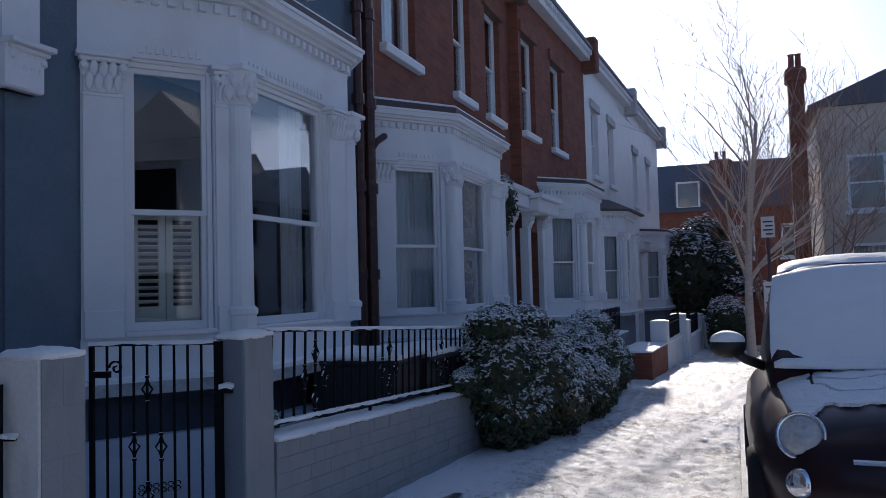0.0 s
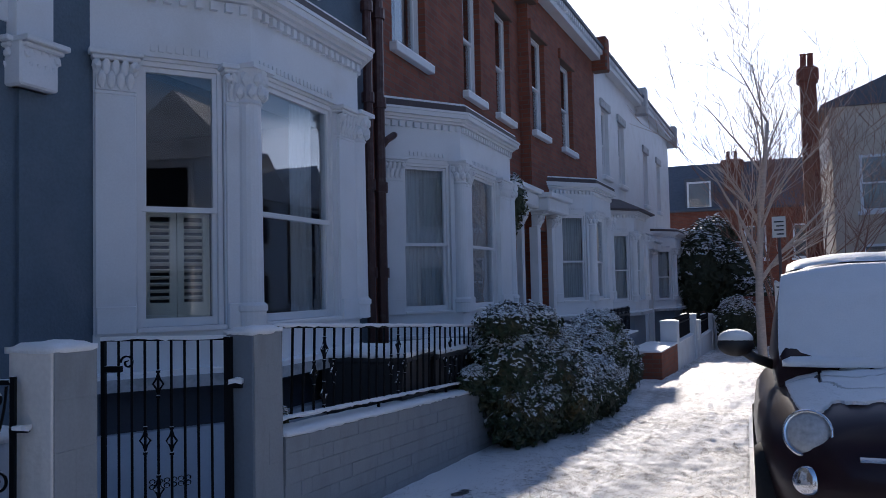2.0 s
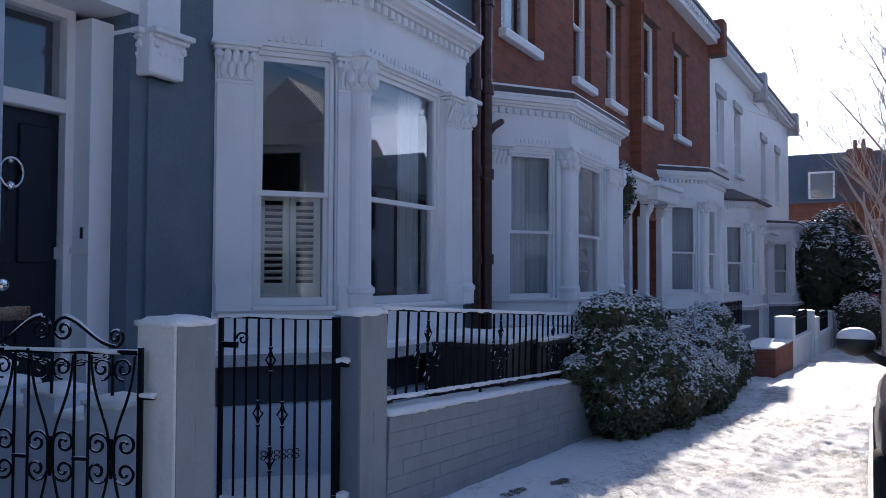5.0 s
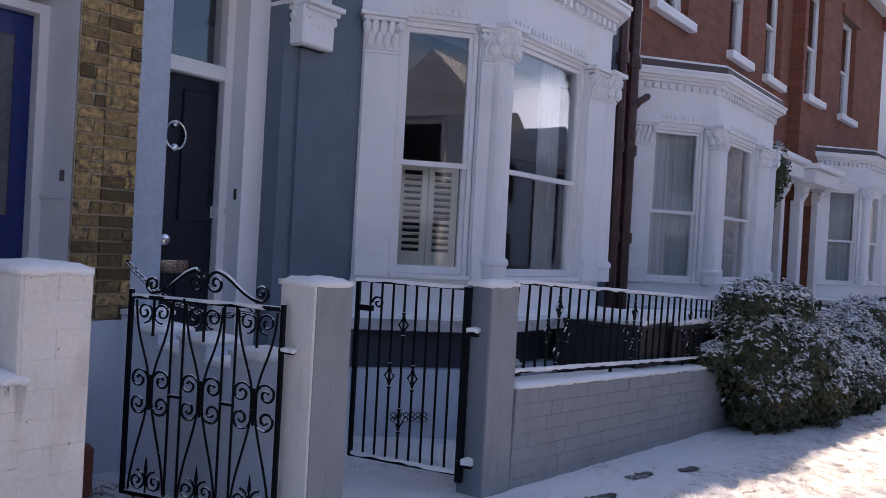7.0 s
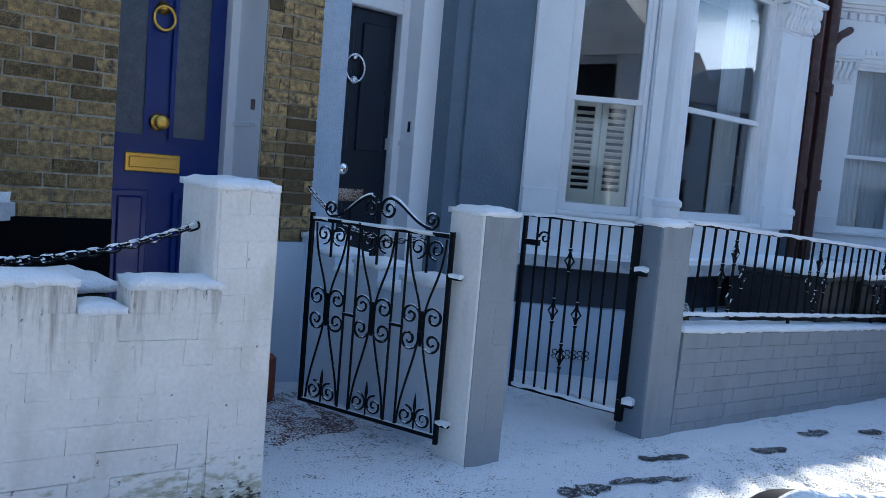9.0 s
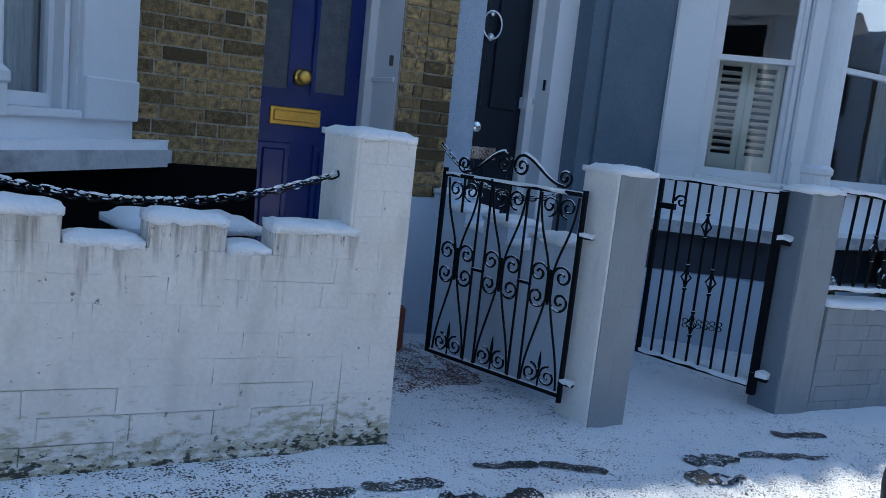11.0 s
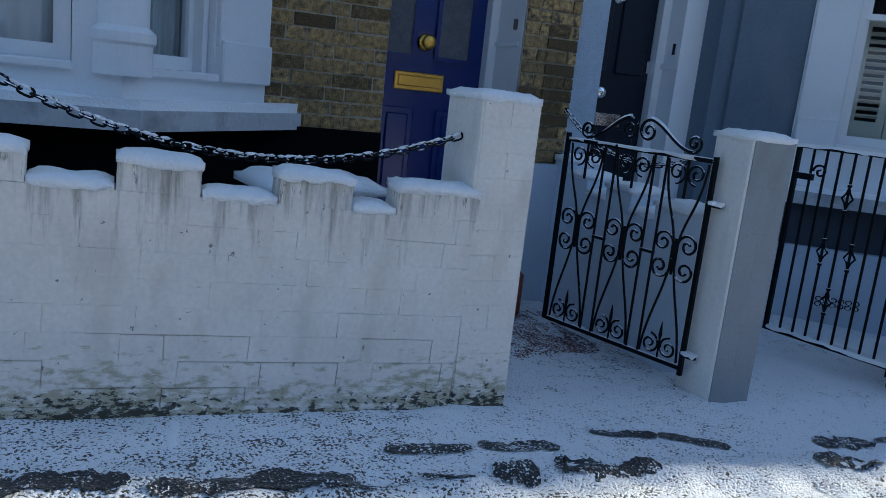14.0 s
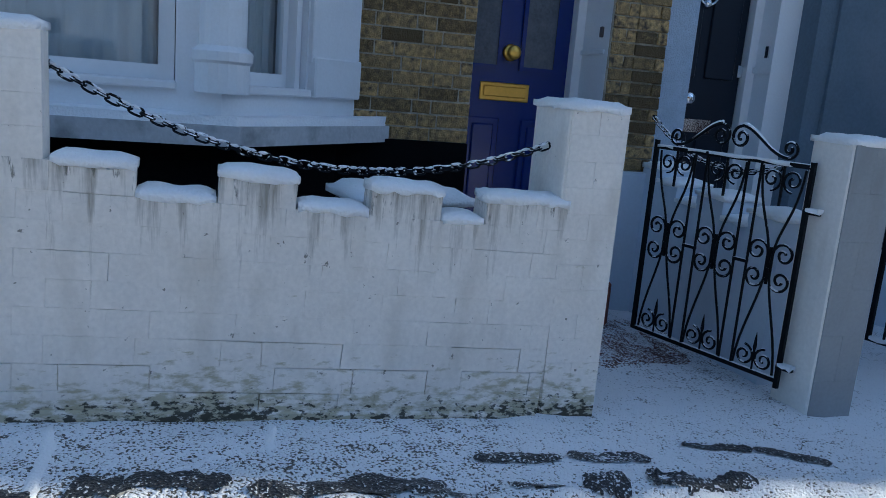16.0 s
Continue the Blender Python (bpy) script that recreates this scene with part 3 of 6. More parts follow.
def footprint(x, y, length, turn, width):
    """A tread melted down to the wet paving: heel and sole with a waist between them and a ragged rim."""
    bm = bmesh.new()
    rows = []
    k = 26
    for i in range(k + 1):
        u = i / k
        w = width / 2 * (1 - abs(2 * u - 1) ** 5) ** 0.5 * (1 - 0.22 * math.exp(-((u - 0.42) / 0.12) ** 2))
        x1 = (u - 0.5) * length
        a, b = (w * (1 + 0.55 * noise.noise((x + u * 7, y * 9, q)) + 0.22 * random.uniform(-1, 1)) + 0.001 for q in (0, 7))
        rows.append([bm.verts.new((x1, q, 0)) for q in (-a, -a * 0.35, b * 0.35, b)])
    for p, q in zip(rows, rows[1:]):
        for j in range(3):
            bm.faces.new((p[j], q[j], q[j + 1], p[j + 1]))
    bmesh.ops.rotate(bm, cent=(0, 0, 0), matrix=Matrix.Rotation(turn, 3, "Z"), verts=bm.verts)
    for v in bm.verts:
        v.co.z = pave_z(x + v.co.x, y + v.co.y) + 0.005
        v.co.x += x; v.co.y += y
    ob = part("footprint", bm, TREADSNOW)
    return tagged(ob, "dark wet footprint melted into thin snow", "footprint", "footprints on the pavement")


RIDGES = ((-0.42, 2.07, -0.40, 1.6, 0.045), (0.14, 2.07, 0.12, 1.86, 0.03), (-1.05, 2.07, -1.05, 1.5, 0.04))
# each walks from one end to the other: heel x, y, toe x, y, breadth
for xa, ya, xb, yb, wide in ((-0.33, 1.74, -0.20, 1.70, 0.10), (-0.22, 1.75, 0.02, 1.73, 0.085), (0.05, 1.69, 0.30, 1.67, 0.075), (0.28, 1.70, 0.62, 1.645, 0.095), (0.65, 1.815, 0.91, 1.805, 0.05), (0.93, 1.82, 1.18, 1.785, 0.065),
                             (0.70, 1.66, 0.86, 1.675, 0.04), (0.91, 1.67, 1.04, 1.655, 0.09), (1.11, 1.70, 1.24, 1.63, 0.11), (1.34, 1.88, 1.57, 1.84, 0.05), (1.57, 1.84, 1.79, 1.745, 0.05), (1.23, 1.64, 1.43, 1.64, 0.06),
                             (2.15, 1.745, 2.39, 1.73, 0.085), (2.43, 1.745, 2.86, 1.66, 0.055), (2.83, 1.90, 3.09, 1.825, 0.055), (3.53, 1.745, 3.78, 1.72, 0.07), (2.02, 1.635, 2.27, 1.58, 0.06), (4.15, 1.82, 4.4, 1.80, 0.07), (4.6, 1.70, 4.85, 1.68, 0.07),
                             (-0.62, 1.70, -0.40, 1.68, 0.09), (-0.9, 1.76, -0.66, 1.75, 0.08)):
    footprint((xa + xb) / 2, (ya + yb) / 2, math.hypot(xb - xa, yb - ya), math.atan2(yb - ya, xb - xa), wide)

# snow heaped along the joints between the paving slabs
for xa, ya, xb, yb, wide in RIDGES:
    bm = bmesh.new()
    rows = []
    for i in range(31):
        u = i / 30
        cx, cy = xa + (xb - xa) * u + 0.012 * noise.noise((xa * 3, u * 7, 1)), ya + (yb - ya) * u
        w = wide * (0.5 + 0.35 * noise.noise((u * 9, xa * 5, 2))) * min(1, 8 * u + 0.1, 8 * (1 - u) + 0.1)
        rows.append([bm.verts.new((cx + k * w, cy, pave_z(cx + k * w, cy) + h)) for k, h in ((-1, -0.004), (-0.4, 0.004), (0.4, 0.004), (1, -0.004))])
    for p, q in zip(rows, rows[1:]):
        for j in range(3):
            bm.faces.new((p[j], p[j + 1], q[j + 1], q[j]))
    part("snow_ridge", bm, SNOW, pavement, smooth=True)

# red tiled garden paths
for x0, x1, nm in ((1.16, 1.95, "garden_path"),):
    bm = bmesh.new()
    n = 24
    gg = [[bm.verts.new((x0 + (x1 - x0) * i / n, 2.3 + 1.55 * j / n, ground_z(x0 + (x1 - x0) * i / n) + 0.012 - 0.05 * max(0, 1 - j / 5) - 0.03 * max(0, i / n - 0.45) + 0.004 * noise.noise((i * 0.7, j * 0.7, x0)))) for j in range(n + 1)] for i in range(n + 1)]
    for i in range(n):
        for j in range(n):
            bm.faces.new((gg[i][j], gg[i + 1][j], gg[i + 1][j + 1], gg[i][j + 1]))
    tagged(part(nm, bm, PATHSNOW, smooth=True), "red tiled garden path under thin snow", "path", kind="structure")


# ---- house parts ----
def wall_box(house, name, x0, x1, y0, y1, z0, z1, mat, label=""):
    return part(name, boxed(x0, x1, y0, y1, z0, z1), mat, house, label)


def facing(p, q):
    """The frame of an upright face from p to q in plan: x along it, y into the house."""
    d = Vector((q[0] - p[0], q[1] - p[1], 0))
    a = math.atan2(d.y, d.x)
    return Matrix.Translation((p[0], p[1], 0)) @ Matrix.Rotation(a, 4, "Z"), d.length


def sash(house, p, q, s0, s1, z0, z1, rail, inside="curtain", name="sash_window", top_drop=0.0):
    """A sliding sash in the face p to q, between s0 and s1 along it."""
    m, _ = facing(p, q)
    win = part(name, frame_mesh(m, s0, s1, z0, z1, 0.028, 0.03, 0.11), SASH, house)
    for a, b, dy in ((z0 + 0.03, rail + 0.015, 0.075), (rail - 0.02, z1 - 0.03, 0.05)):
        part("sash_frame", frame_mesh(m, s0 + 0.025, s1 - 0.025, a, b, 0.03, dy, dy + 0.035, low=0.05 if a < rail - 0.1 else 0.032), SASH, win)
        part("pane", boxed(s0 + 0.05, s1 - 0.05, dy + 0.015, dy + 0.019, a + 0.03, b - 0.03, m=m), GLASS, win).visible_shadow = False
    if inside == "curtain":
        for c0, c1 in ((s0 + 0.02, s0 + (s1 - s0) * 0.52), (s0 + (s1 - s0) * 0.5, s1 - 0.02)):
            part("curtain", drape(m, c0, c1, 0.155, z0 + 0.02, z1 - 0.02), CURTAIN, win, "pale net curtain")
    elif inside == "shutter":
        mid = (s0 + s1) / 2
        for a, b in ((s0 + 0.05, mid), (mid, s1 - 0.05)):
            part("shutter_frame", frame_mesh(m, a + 0.002, b - 0.002, z0 + 0.05, rail, 0.04, 0.16, 0.19, low=0.12), CREAM, win, "cream louvred shutter")
            k = 12
            for i in range(k):
                z = z0 + 0.2 + (rail - 0.08 - z0 - 0.2) * i / (k - 1)
                bm = bmesh.new()
                bx(bm, a + 0.04, b - 0.04, -0.0145, 0.0145, -0.0035, 0.0035, m=m @ Matrix.Translation((0, 0.175, z)) @ Matrix.Rotation(radians(-32), 4, "X"))
                part("slat", bm, CREAM, win)
    elif inside == "drape":
        part("curtain", drape(m, s0 + 0.03, s0 + (s1 - s0) * 0.25, 0.2, z0 + 0.02, z1 - 0.02), CURTAIN, win, "pale side curtain")
        part("curtain", drape(m, s1 - (s1 - s0) * 0.3, s1 - 0.03, 0.2, z0 + 0.02, z1 - 0.02), CURTAIN, win, "pale side curtain")
    return win


def frame_mesh(m, s0, s1, z0, z1, w, y0, y1, low=None):
    low = low or w
    bm = bmesh.new()
    bx(bm, s0, s0 + w, y0, y1, z0, z1, m=m); bx(bm, s1 - w, s1, y0, y1, z0, z1, m=m)
    bx(bm, s0 + w, s1 - w, y0, y1, z0, z0 + low, m=m); bx(bm, s0 + w, s1 - w, y0, y1, z1 - w, z1, m=m)
    return bm


def drape(m, s0, s1, y, z0, z1, k=60):
    bm = bmesh.new()
    cols = []
    for i in range(k + 1):
        u = i / k
        yy = y + 0.009 * math.sin(u * 26 + s0 * 9) + 0.004 * math.sin(u * 61)
        cols.append([bm.verts.new(m @ Vector((s0 + u * (s1 - s0), yy + t, z))) for z, t in ((z0, 0.0), (z1, -0.0))])
    for a, b in zip(cols, cols[1:]):
        bm.faces.new((a[0], b[0], b[1], a[1]))
    return bm


def capital(bm, m, s0, s1, z0, z1, d=0.06):
    """A carved leaf capital on a pilaster: necking, two rows of leaves, corner scrolls and a moulded top."""
    w = s1 - s0
    h = z1 - z0
    bx(bm, s0 - 0.012, s1 + 0.012, -d * 0.4, 0.05, z0, z0 + 0.025, m=m, bevel=0.006)
    bx(bm, s0 - 0.004, s1 + 0.004, -d * 0.45, 0.05, z0 + 0.025, z1 - 0.06, m=m)
    n = max(4, int(w / 0.045))
    for r in range(2):
        for i in range(n + r):
            x = s0 + w * (i + 0.5 - 0.5 * r) / n
            z = z0 + 0.03 + h * 0.30 * r
            vs = ball(bm, (0, 0, 0), 0.5, 2, (w / n * 0.92, 0.028, h * 0.40))
            for v in vs:
                v.co.y -= 0.03 * max(0, v.co.z / h + 0.1) * 3 * d / 0.06
            bmesh.ops.transform(bm, matrix=m @ Matrix.Translation((x, -d * 0.5, z + h * 0.2)), verts=vs)
    for x in (s0, s1):
        vs = ball(bm, (x, -d * 0.75, z1 - 0.085), 0.032, 1)
        bmesh.ops.transform(bm, matrix=m, verts=vs)
    bx(bm, s0 - 0.03, s1 + 0.03, -d * 1.15, 0.05, z1 - 0.055, z1 - 0.03, m=m, bevel=0.008)
    bx(bm, s0 - 0.045, s1 + 0.045, -d * 1.4, 0.05, z1 - 0.03, z1, m=m, bevel=0.005)


def ring_poly(pts, grow):
    """The bay's plan grown outwards by grow."""
    (x0, y0), (x1, y1), (x2, y2), (x3, y3) = pts
    k = grow * 0.45
    return [(x0 - grow * 1.3, y0), (x1 - k, y1 - grow), (x2 + k, y2 - grow), (x3 + grow * 1.3, y3)]


def bay(house, x0, x1, x2, x3, yw, yf, drop=0.0, win=((0.27, 0.64), (0.07, 0.62)), inside=("curtain", "curtain"), sill_z=0.62, apron=0.25, column=True, base=GREYSIDE, tiled=False, head=0.02):
    """A canted bay of three sides with pilasters, carved capitals, dentil frieze, cornice and lead roof."""
    P = [(x0, yw), (x1, yf), (x2, yf), (x3, yw)]
    z = lambda v: v - drop
    body = P + [(x3, yw + 0.25), (x0, yw + 0.25)]
    bm = bmesh.new()
    inner = [(x0 + 0.05, yw), (x1 + 0.03, yf + 0.06), (x2 - 0.03, yf + 0.06), (x3 - 0.05, yw)]
    prism(bm, inner, ground_z(x1) - 0.3, z(sill_z - 0.06))
    part("bay_plinth", bm, base, house, "dark plinth under the bay")
    bm = bmesh.new(); prism(bm, ring_poly(P, 0.125), z(sill_z - 0.07), z(sill_z))
    part("bay_sill", bm, STONE, house, "stone sill of the bay")
    bm = bmesh.new()
    prism(bm, ring_poly(P, 0.115), z(sill_z), z(sill_z + 0.03))
    bmesh.ops.subdivide_edges(bm, edges=[e for e in bm.edges if e.calc_length() > 0.1], cuts=8, use_grid_fill=True)
    for v in bm.verts:
        if v.co.z > z(sill_z + 0.02):
            v.co.z += 0.018 * noise.noise(v.co * 5)
        v.co += Vector((noise.noise(v.co * 9), noise.noise(v.co * 9 + Vector((5, 0, 0))), 0)) * 0.010
    part("sill_snow", bm, SNOW, house, "snow lying on the sill")
    bm = bmesh.new(); prism(bm, P, z(sill_z + 0.002), z(sill_z + apron))
    part("bay_apron", bm, WHITE, house)
    faces = [(P[0], P[1]), (P[1], P[2]), (P[2], P[3])]
    zb, zt, rail = z(sill_z + apron), z(2.44 + head), z(1.605)
    for k, (p, q) in enumerate(faces):
        m, L = facing(p, q)
        if k == 1:
            a, b = win[1][0] * L, win[1][1] * L
        elif k == 0:
            a, b = win[0][0] * L, win[0][1] * L
        else:
            a, b = (1 - win[0][1]) * L, (1 - win[0][0]) * L
        for s0, s1, nm in ((0, a, "pilaster"), (b, L, "pilaster")):
            bm = bmesh.new()
            bx(bm, s0 + 0.004, s1 - 0.004, 0.0, 0.14, zb, z(2.52), m=m)
            if s1 - s0 > 0.16:
                bx(bm, s0 + 0.012, s1 - 0.012, -0.022, 0.02, z(sill_z + 0.24), z(2.25), m=m, bevel=0.004)
                bx(bm, s0 + 0.015, s1 - 0.015, -0.04, 0.02, zb, zb + 0.16, m=m, bevel=0.006)
                capital(bm, m, s0 + 0.02, s1 - 0.02, z(2.25), z(2.5))
            part(nm, bm, WHITE, house)
        part("lintel", boxed(a, b, 0.012, 0.14, zt, z(2.52), m=m), WHITE, house)
        bm = bmesh.new()
        n = max(4, int((b - a - 0.1) / 0.05))
        for i in range(n):
            s = a + 0.06 + (b - a - 0.12) * (i + 0.5) / n
            bx(bm, s - 0.014, s + 0.014, -0.022, 0.004, z(2.535), z(2.575), m=m)
        tagged(part("moulding", bm, WHITE, house), kind="stuff")
        sash(house, p, q, a, b, zb, zt, rail, inside[0] if k != 1 else inside[1])
        bm = bmesh.new()
        bx(bm, a - 0.01, b + 0.01, -0.03, 0.05, zb, zb + 0.03, m=m, bevel=0.006)
        part("window_sill", bm, SASH, house)
        bm = bmesh.new()
        n = max(4, int(L / 0.085))
        for i in range(n):
            s = L * (i + 0.5) / n
            bx(bm, s - 0.022, s + 0.022, -0.05, 0.004, z(2.83), z(2.885), m=m)
        tagged(part("dentil_moulding", bm, WHITE, house), kind="stuff")
    if column:
        for cx in (x1, x2):
            bm = bmesh.new()
            lathe(bm, [(0.095, zb), (0.095, zb + 0.10), (0.105, zb + 0.11), (0.105, zb + 0.14), (0.082, zb + 0.16), (0.075, z(2.26)), (0.088, z(2.27)), (0.075, z(2.29)), (0.085, z(2.33)), (0.115, z(2.46)), (0.12, z(2.5))], Matrix.Translation((cx, yf + 0.01, 0)), 18)
            for r in range(2):
                for i in range(8):
                    an = 2 * math.pi * (i + 0.5 * r) / 8
                    ball(bm, (cx + 0.095 * math.cos(an), yf + 0.01 + 0.095 * math.sin(an), z(2.34 + 0.08 * r)), 0.035, 1, (1, 1, 1.5))
            bx(bm, cx - 0.12, cx + 0.12, yf - 0.11, yf + 0.1, z(2.475), z(2.505))
            part("column", bm, WHITE, house, smooth=False)
    bm = bmesh.new(); prism(bm, ring_poly(P, 0.012), z(2.505), z(2.9))
    part("frieze", bm, WHITE, house)
    bm = bmesh.new()
    for gw, a, b in ((0.05, 2.9, 2.925), (0.085, 2.925, 2.955), (0.13, 2.955, 3.0), (0.145, 3.0, 3.025)):
        prism(bm, ring_poly(P, gw), z(a), z(b))
    part("cornice", bm, WHITE, house)
    bm = bmesh.new()
    if tiled:
        lo, hi = ring_poly(P, 0.24), ring_poly(P, -0.35)
        loft(bm, [[(x, y, z(2.98)) for x, y in lo], [(x, y, z(3.02)) for x, y in lo], [(x, y, z(3.3)) for x, y in hi]])
        part("bay_roof", bm, LEAD, house, "dark tiled bay roof")
    else:
        lo = ring_poly(P, 0.10)
        prism(bm, lo, z(3.026), z(3.10))
        part("bay_roof", bm, LEAD, house, "dark lead bay roof")
        bm = bmesh.new(); prism(bm, ring_poly(P, 0.085), z(3.101), z(3.125))
        part("roof_snow", bm, SNOW, house, "snow on the bay roof")
    # room box behind the glass, its dimness carried by the dark ROOM colour
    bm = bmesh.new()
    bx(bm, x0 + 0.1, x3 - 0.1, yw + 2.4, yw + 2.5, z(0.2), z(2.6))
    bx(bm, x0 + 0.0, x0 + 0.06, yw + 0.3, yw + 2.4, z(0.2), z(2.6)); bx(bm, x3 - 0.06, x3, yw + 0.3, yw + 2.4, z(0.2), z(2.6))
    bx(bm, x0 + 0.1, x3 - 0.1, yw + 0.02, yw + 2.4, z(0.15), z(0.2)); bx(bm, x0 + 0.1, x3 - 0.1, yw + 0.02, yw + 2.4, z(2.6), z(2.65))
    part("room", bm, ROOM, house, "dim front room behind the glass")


def wall_with_gap(house, mat, x0, x1, gaps, z0, z1, yw=3.45, thick=0.25, name="wall", label=""):
    """A front wall with real openings: gaps are (x0, x1, z0, z1)."""
    bm = bmesh.new()
    xs = sorted({x0, x1, *(g[0] for g in gaps), *(g[1] for g in gaps)})
    zs = sorted({z0, z1, *(g[2] for g in gaps), *(g[3] for g in gaps)})
    solid = {(i, j): not any(g[0] < (xs[i] + xs[i + 1]) / 2 < g[1] and g[2] < (zs[j] + zs[j + 1]) / 2 < g[3] for g in gaps)
             for i in range(len(xs) - 1) for j in range(len(zs) - 1)}
    made = {}

    def at(i, k, j):
        if (i, k, j) not in made:
            made[i, k, j] = bm.verts.new((xs[i], yw + thick * k, zs[j]))
        return made[i, k, j]
    for (i, j), full in solid.items():
        if not full:
            continue
        for k in (0, 1):
            bm.faces.new((at(i, k, j), at(i + 1, k, j), at(i + 1, k, j + 1), at(i, k, j + 1)))
        for (di, dj), (p, q) in (((-1, 0), ((i, j), (i, j + 1))), ((1, 0), ((i + 1, j), (i + 1, j + 1))), ((0, -1), ((i, j), (i + 1, j))), ((0, 1), ((i, j + 1), (i + 1, j + 1)))):
            if not solid.get((i + di, j + dj), False):
                bm.faces.new((at(p[0], 0, p[1]), at(q[0], 0, q[1]), at(q[0], 1, q[1]), at(p[0], 1, p[1])))
    return part(name, bm, mat, house, label)


def upper_window(house, a, b, z0, z1, yw=3.45, snow=True):
    sash(house, (a, yw + 0.06), (b, yw + 0.06), 0, b - a, z0, z1, (z0 + z1) / 2, "drape")
    part("window_sill", boxed(a - 0.07, b + 0.07, yw - 0.09, yw + 0.12, z0 - 0.09, z0 - 0.002, bevel=0.008), WHITE, house, "white stone window sill")
    if snow:
        bm = bmesh.new(); snow_cap(bm, a - 0.06, b + 0.06, yw - 0.085, yw + 0.05, z0 - 0.002, 0.02, 0.06, seed=a)
        part("sill_snow", bm, SNOW, house)


def roof(house, x0, x1, eaves, yw=3.45, mat=SLATE, end=None):
    bm = bmesh.new()
    sec = [(yw - 0.28, eaves), (yw - 0.28, eaves + 0.07), (yw + 3.2, eaves + 2.3), (yw + 7.0, eaves), (yw + 7.0, eaves - 0.1), (yw + 0.2, eaves - 0.08)]
    loft(bm, [[(x0, y, z) for y, z in sec], [(x1, y, z) for y, z in sec]])
    part("roof", bm, mat, house, "slate roof with snow")
    bm = bmesh.new()
    bx(bm, x0, x1, yw - 0.2, yw + 0.02, eaves - 0.22, eaves - 0.01)
    n = int((x1 - x0) / 0.16)
    for i in range(n):
        xx = x0 + (i + 0.5) * (x1 - x0) / n
        bx(bm, xx - 0.035, xx + 0.035, yw - 0.26, yw - 0.19, eaves - 0.12, eaves - 0.02)
    part("eaves_cornice", bm, WHITE, house)
    bm = bmesh.new()
    bx(bm, x1 - 0.17, x1 + 0.17, yw - 0.34, yw + 0.5, eaves - 0.45, eaves + 0.32, bevel=0.03)
    bx(bm, x1 - 0.13, x1 + 0.13, yw + 0.45, yw + 3.2, eaves - 0.1, eaves + 0.75)
    part("party_parapet", bm, end or REDBRICK, house)


def back_shell(house, x0, x1, z0, z1, yw=3.45):
    bm = bmesh.new()
    bx(bm, x0, x1, yw + 6.8, yw + 7.0, z0, z1)
    bx(bm, x0, x0 + 0.1, yw + 0.25, yw + 6.8, z0, z1); bx(bm, x1 - 0.1, x1, yw + 0.25, yw + 6.8, z0, z1)
    bx(bm, x0 + 0.1, x1 - 0.1, yw + 0.25, yw + 6.8, 2.75 if z0 > -0.6 else 2.5, 2.95 if z0 > -0.6 else 2.7)
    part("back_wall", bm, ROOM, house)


# ---- house A: yellow brick, blue door ----
house_a = empty("house", "yellow stock brick terraced house with white bay and blue door", "house", group="terrace houses")
BRICK_YF = 3.45
wall_a = wall_with_gap(house_a, MORTAR, -3.0, 2.066, [(-2.0, 0.46, 0.3, 2.5), (1.10, 1.772, 0.0, 2.35)], -0.1, 6.3, yw=3.4555, label="yellow stock brick front wall")
bay(house_a, -2.05, -1.45, 0.0, 0.57, 3.45, 2.90, win=((0.43, 0.99), (0.10, 0.89)), inside=("curtain", "curtain"), sill_z=0.80, apron=0.105, base=BLACK)
part("plinth", boxed(0.45, 1.098, 3.43, 3.46, -0.1, 0.745), BLACK, house_a, "black painted plinth")
# the recessed doorway
bm = bmesh.new()
bx(bm, 1.771, 1.80, 3.47, 3.95, -0.05, 2.4); bx(bm, 1.07, 1.099, 3.47, 3.95, -0.05, 2.4); bx(bm, 1.07, 1.80, 3.47, 3.95, 2.36, 2.42)
part("door_reveal", bm, WHITE, house_a, "white painted door reveal")
part("dado", boxed(1.759, 1.772, 3.50, 3.76, 1.205, 1.23, bevel=0.004), WHITE, house_a)
part("door_step", boxed(1.101, 1.769, 3.42, 3.95, -0.05, 0.10, bevel=0.01), STONE, house_a)
part("doorbell", boxed(1.756, 1.771, 3.53, 3.552, 1.285, 1.335, bevel=0.003), LEAD, house_a, "small metal doorbell")
m_door, _ = facing((1.10, 3.80), (1.77, 3.80))
part("door_frame", frame_mesh(Matrix.Identity(4), 1.101, 1.770, 0.10, 2.1, 0.045, 3.74, 3.86, low=0.02), SASH, house_a)
door_a = part("door", boxed(1.147, 1.724, 3.802, 3.845, 0.12, 2.05), BLUEDOOR, house_a, "royal blue panelled front door")
for a, b, c, d in ((1.20, 1.375, 0.22, 0.86), (1.495, 1.67, 0.22, 0.86)):
    bm = bmesh.new()
    bx(bm, a, b, 3.788, 3.803, c, d, bevel=0.006)
    bx(bm, a + 0.03, b - 0.03, 3.778, 3.79, c + 0.03, d - 0.03, bevel=0.008)
    part("lower_panel", bm, BLUEDOOR, door_a)
for a, b in ((1.175, 1.335), (1.478, 1.64)):
    part("glazing_bead", frame_mesh(Matrix.Identity(4), a - 0.02, b + 0.02, 1.10, 1.96, 0.02, 3.785, 3.803), BLUEDOOR, door_a)
    part("door_pane", boxed(a, b, 3.794, 3.8015, 1.12, 1.94), material("obscure_glass", (0.10, 0.11, 0.13), 0.18, vary=0.3, scale=20, fine=90, bump=0.4, dist=0.003), door_a, "obscured dark glass pane")
KX = 1.406
bm = bmesh.new()
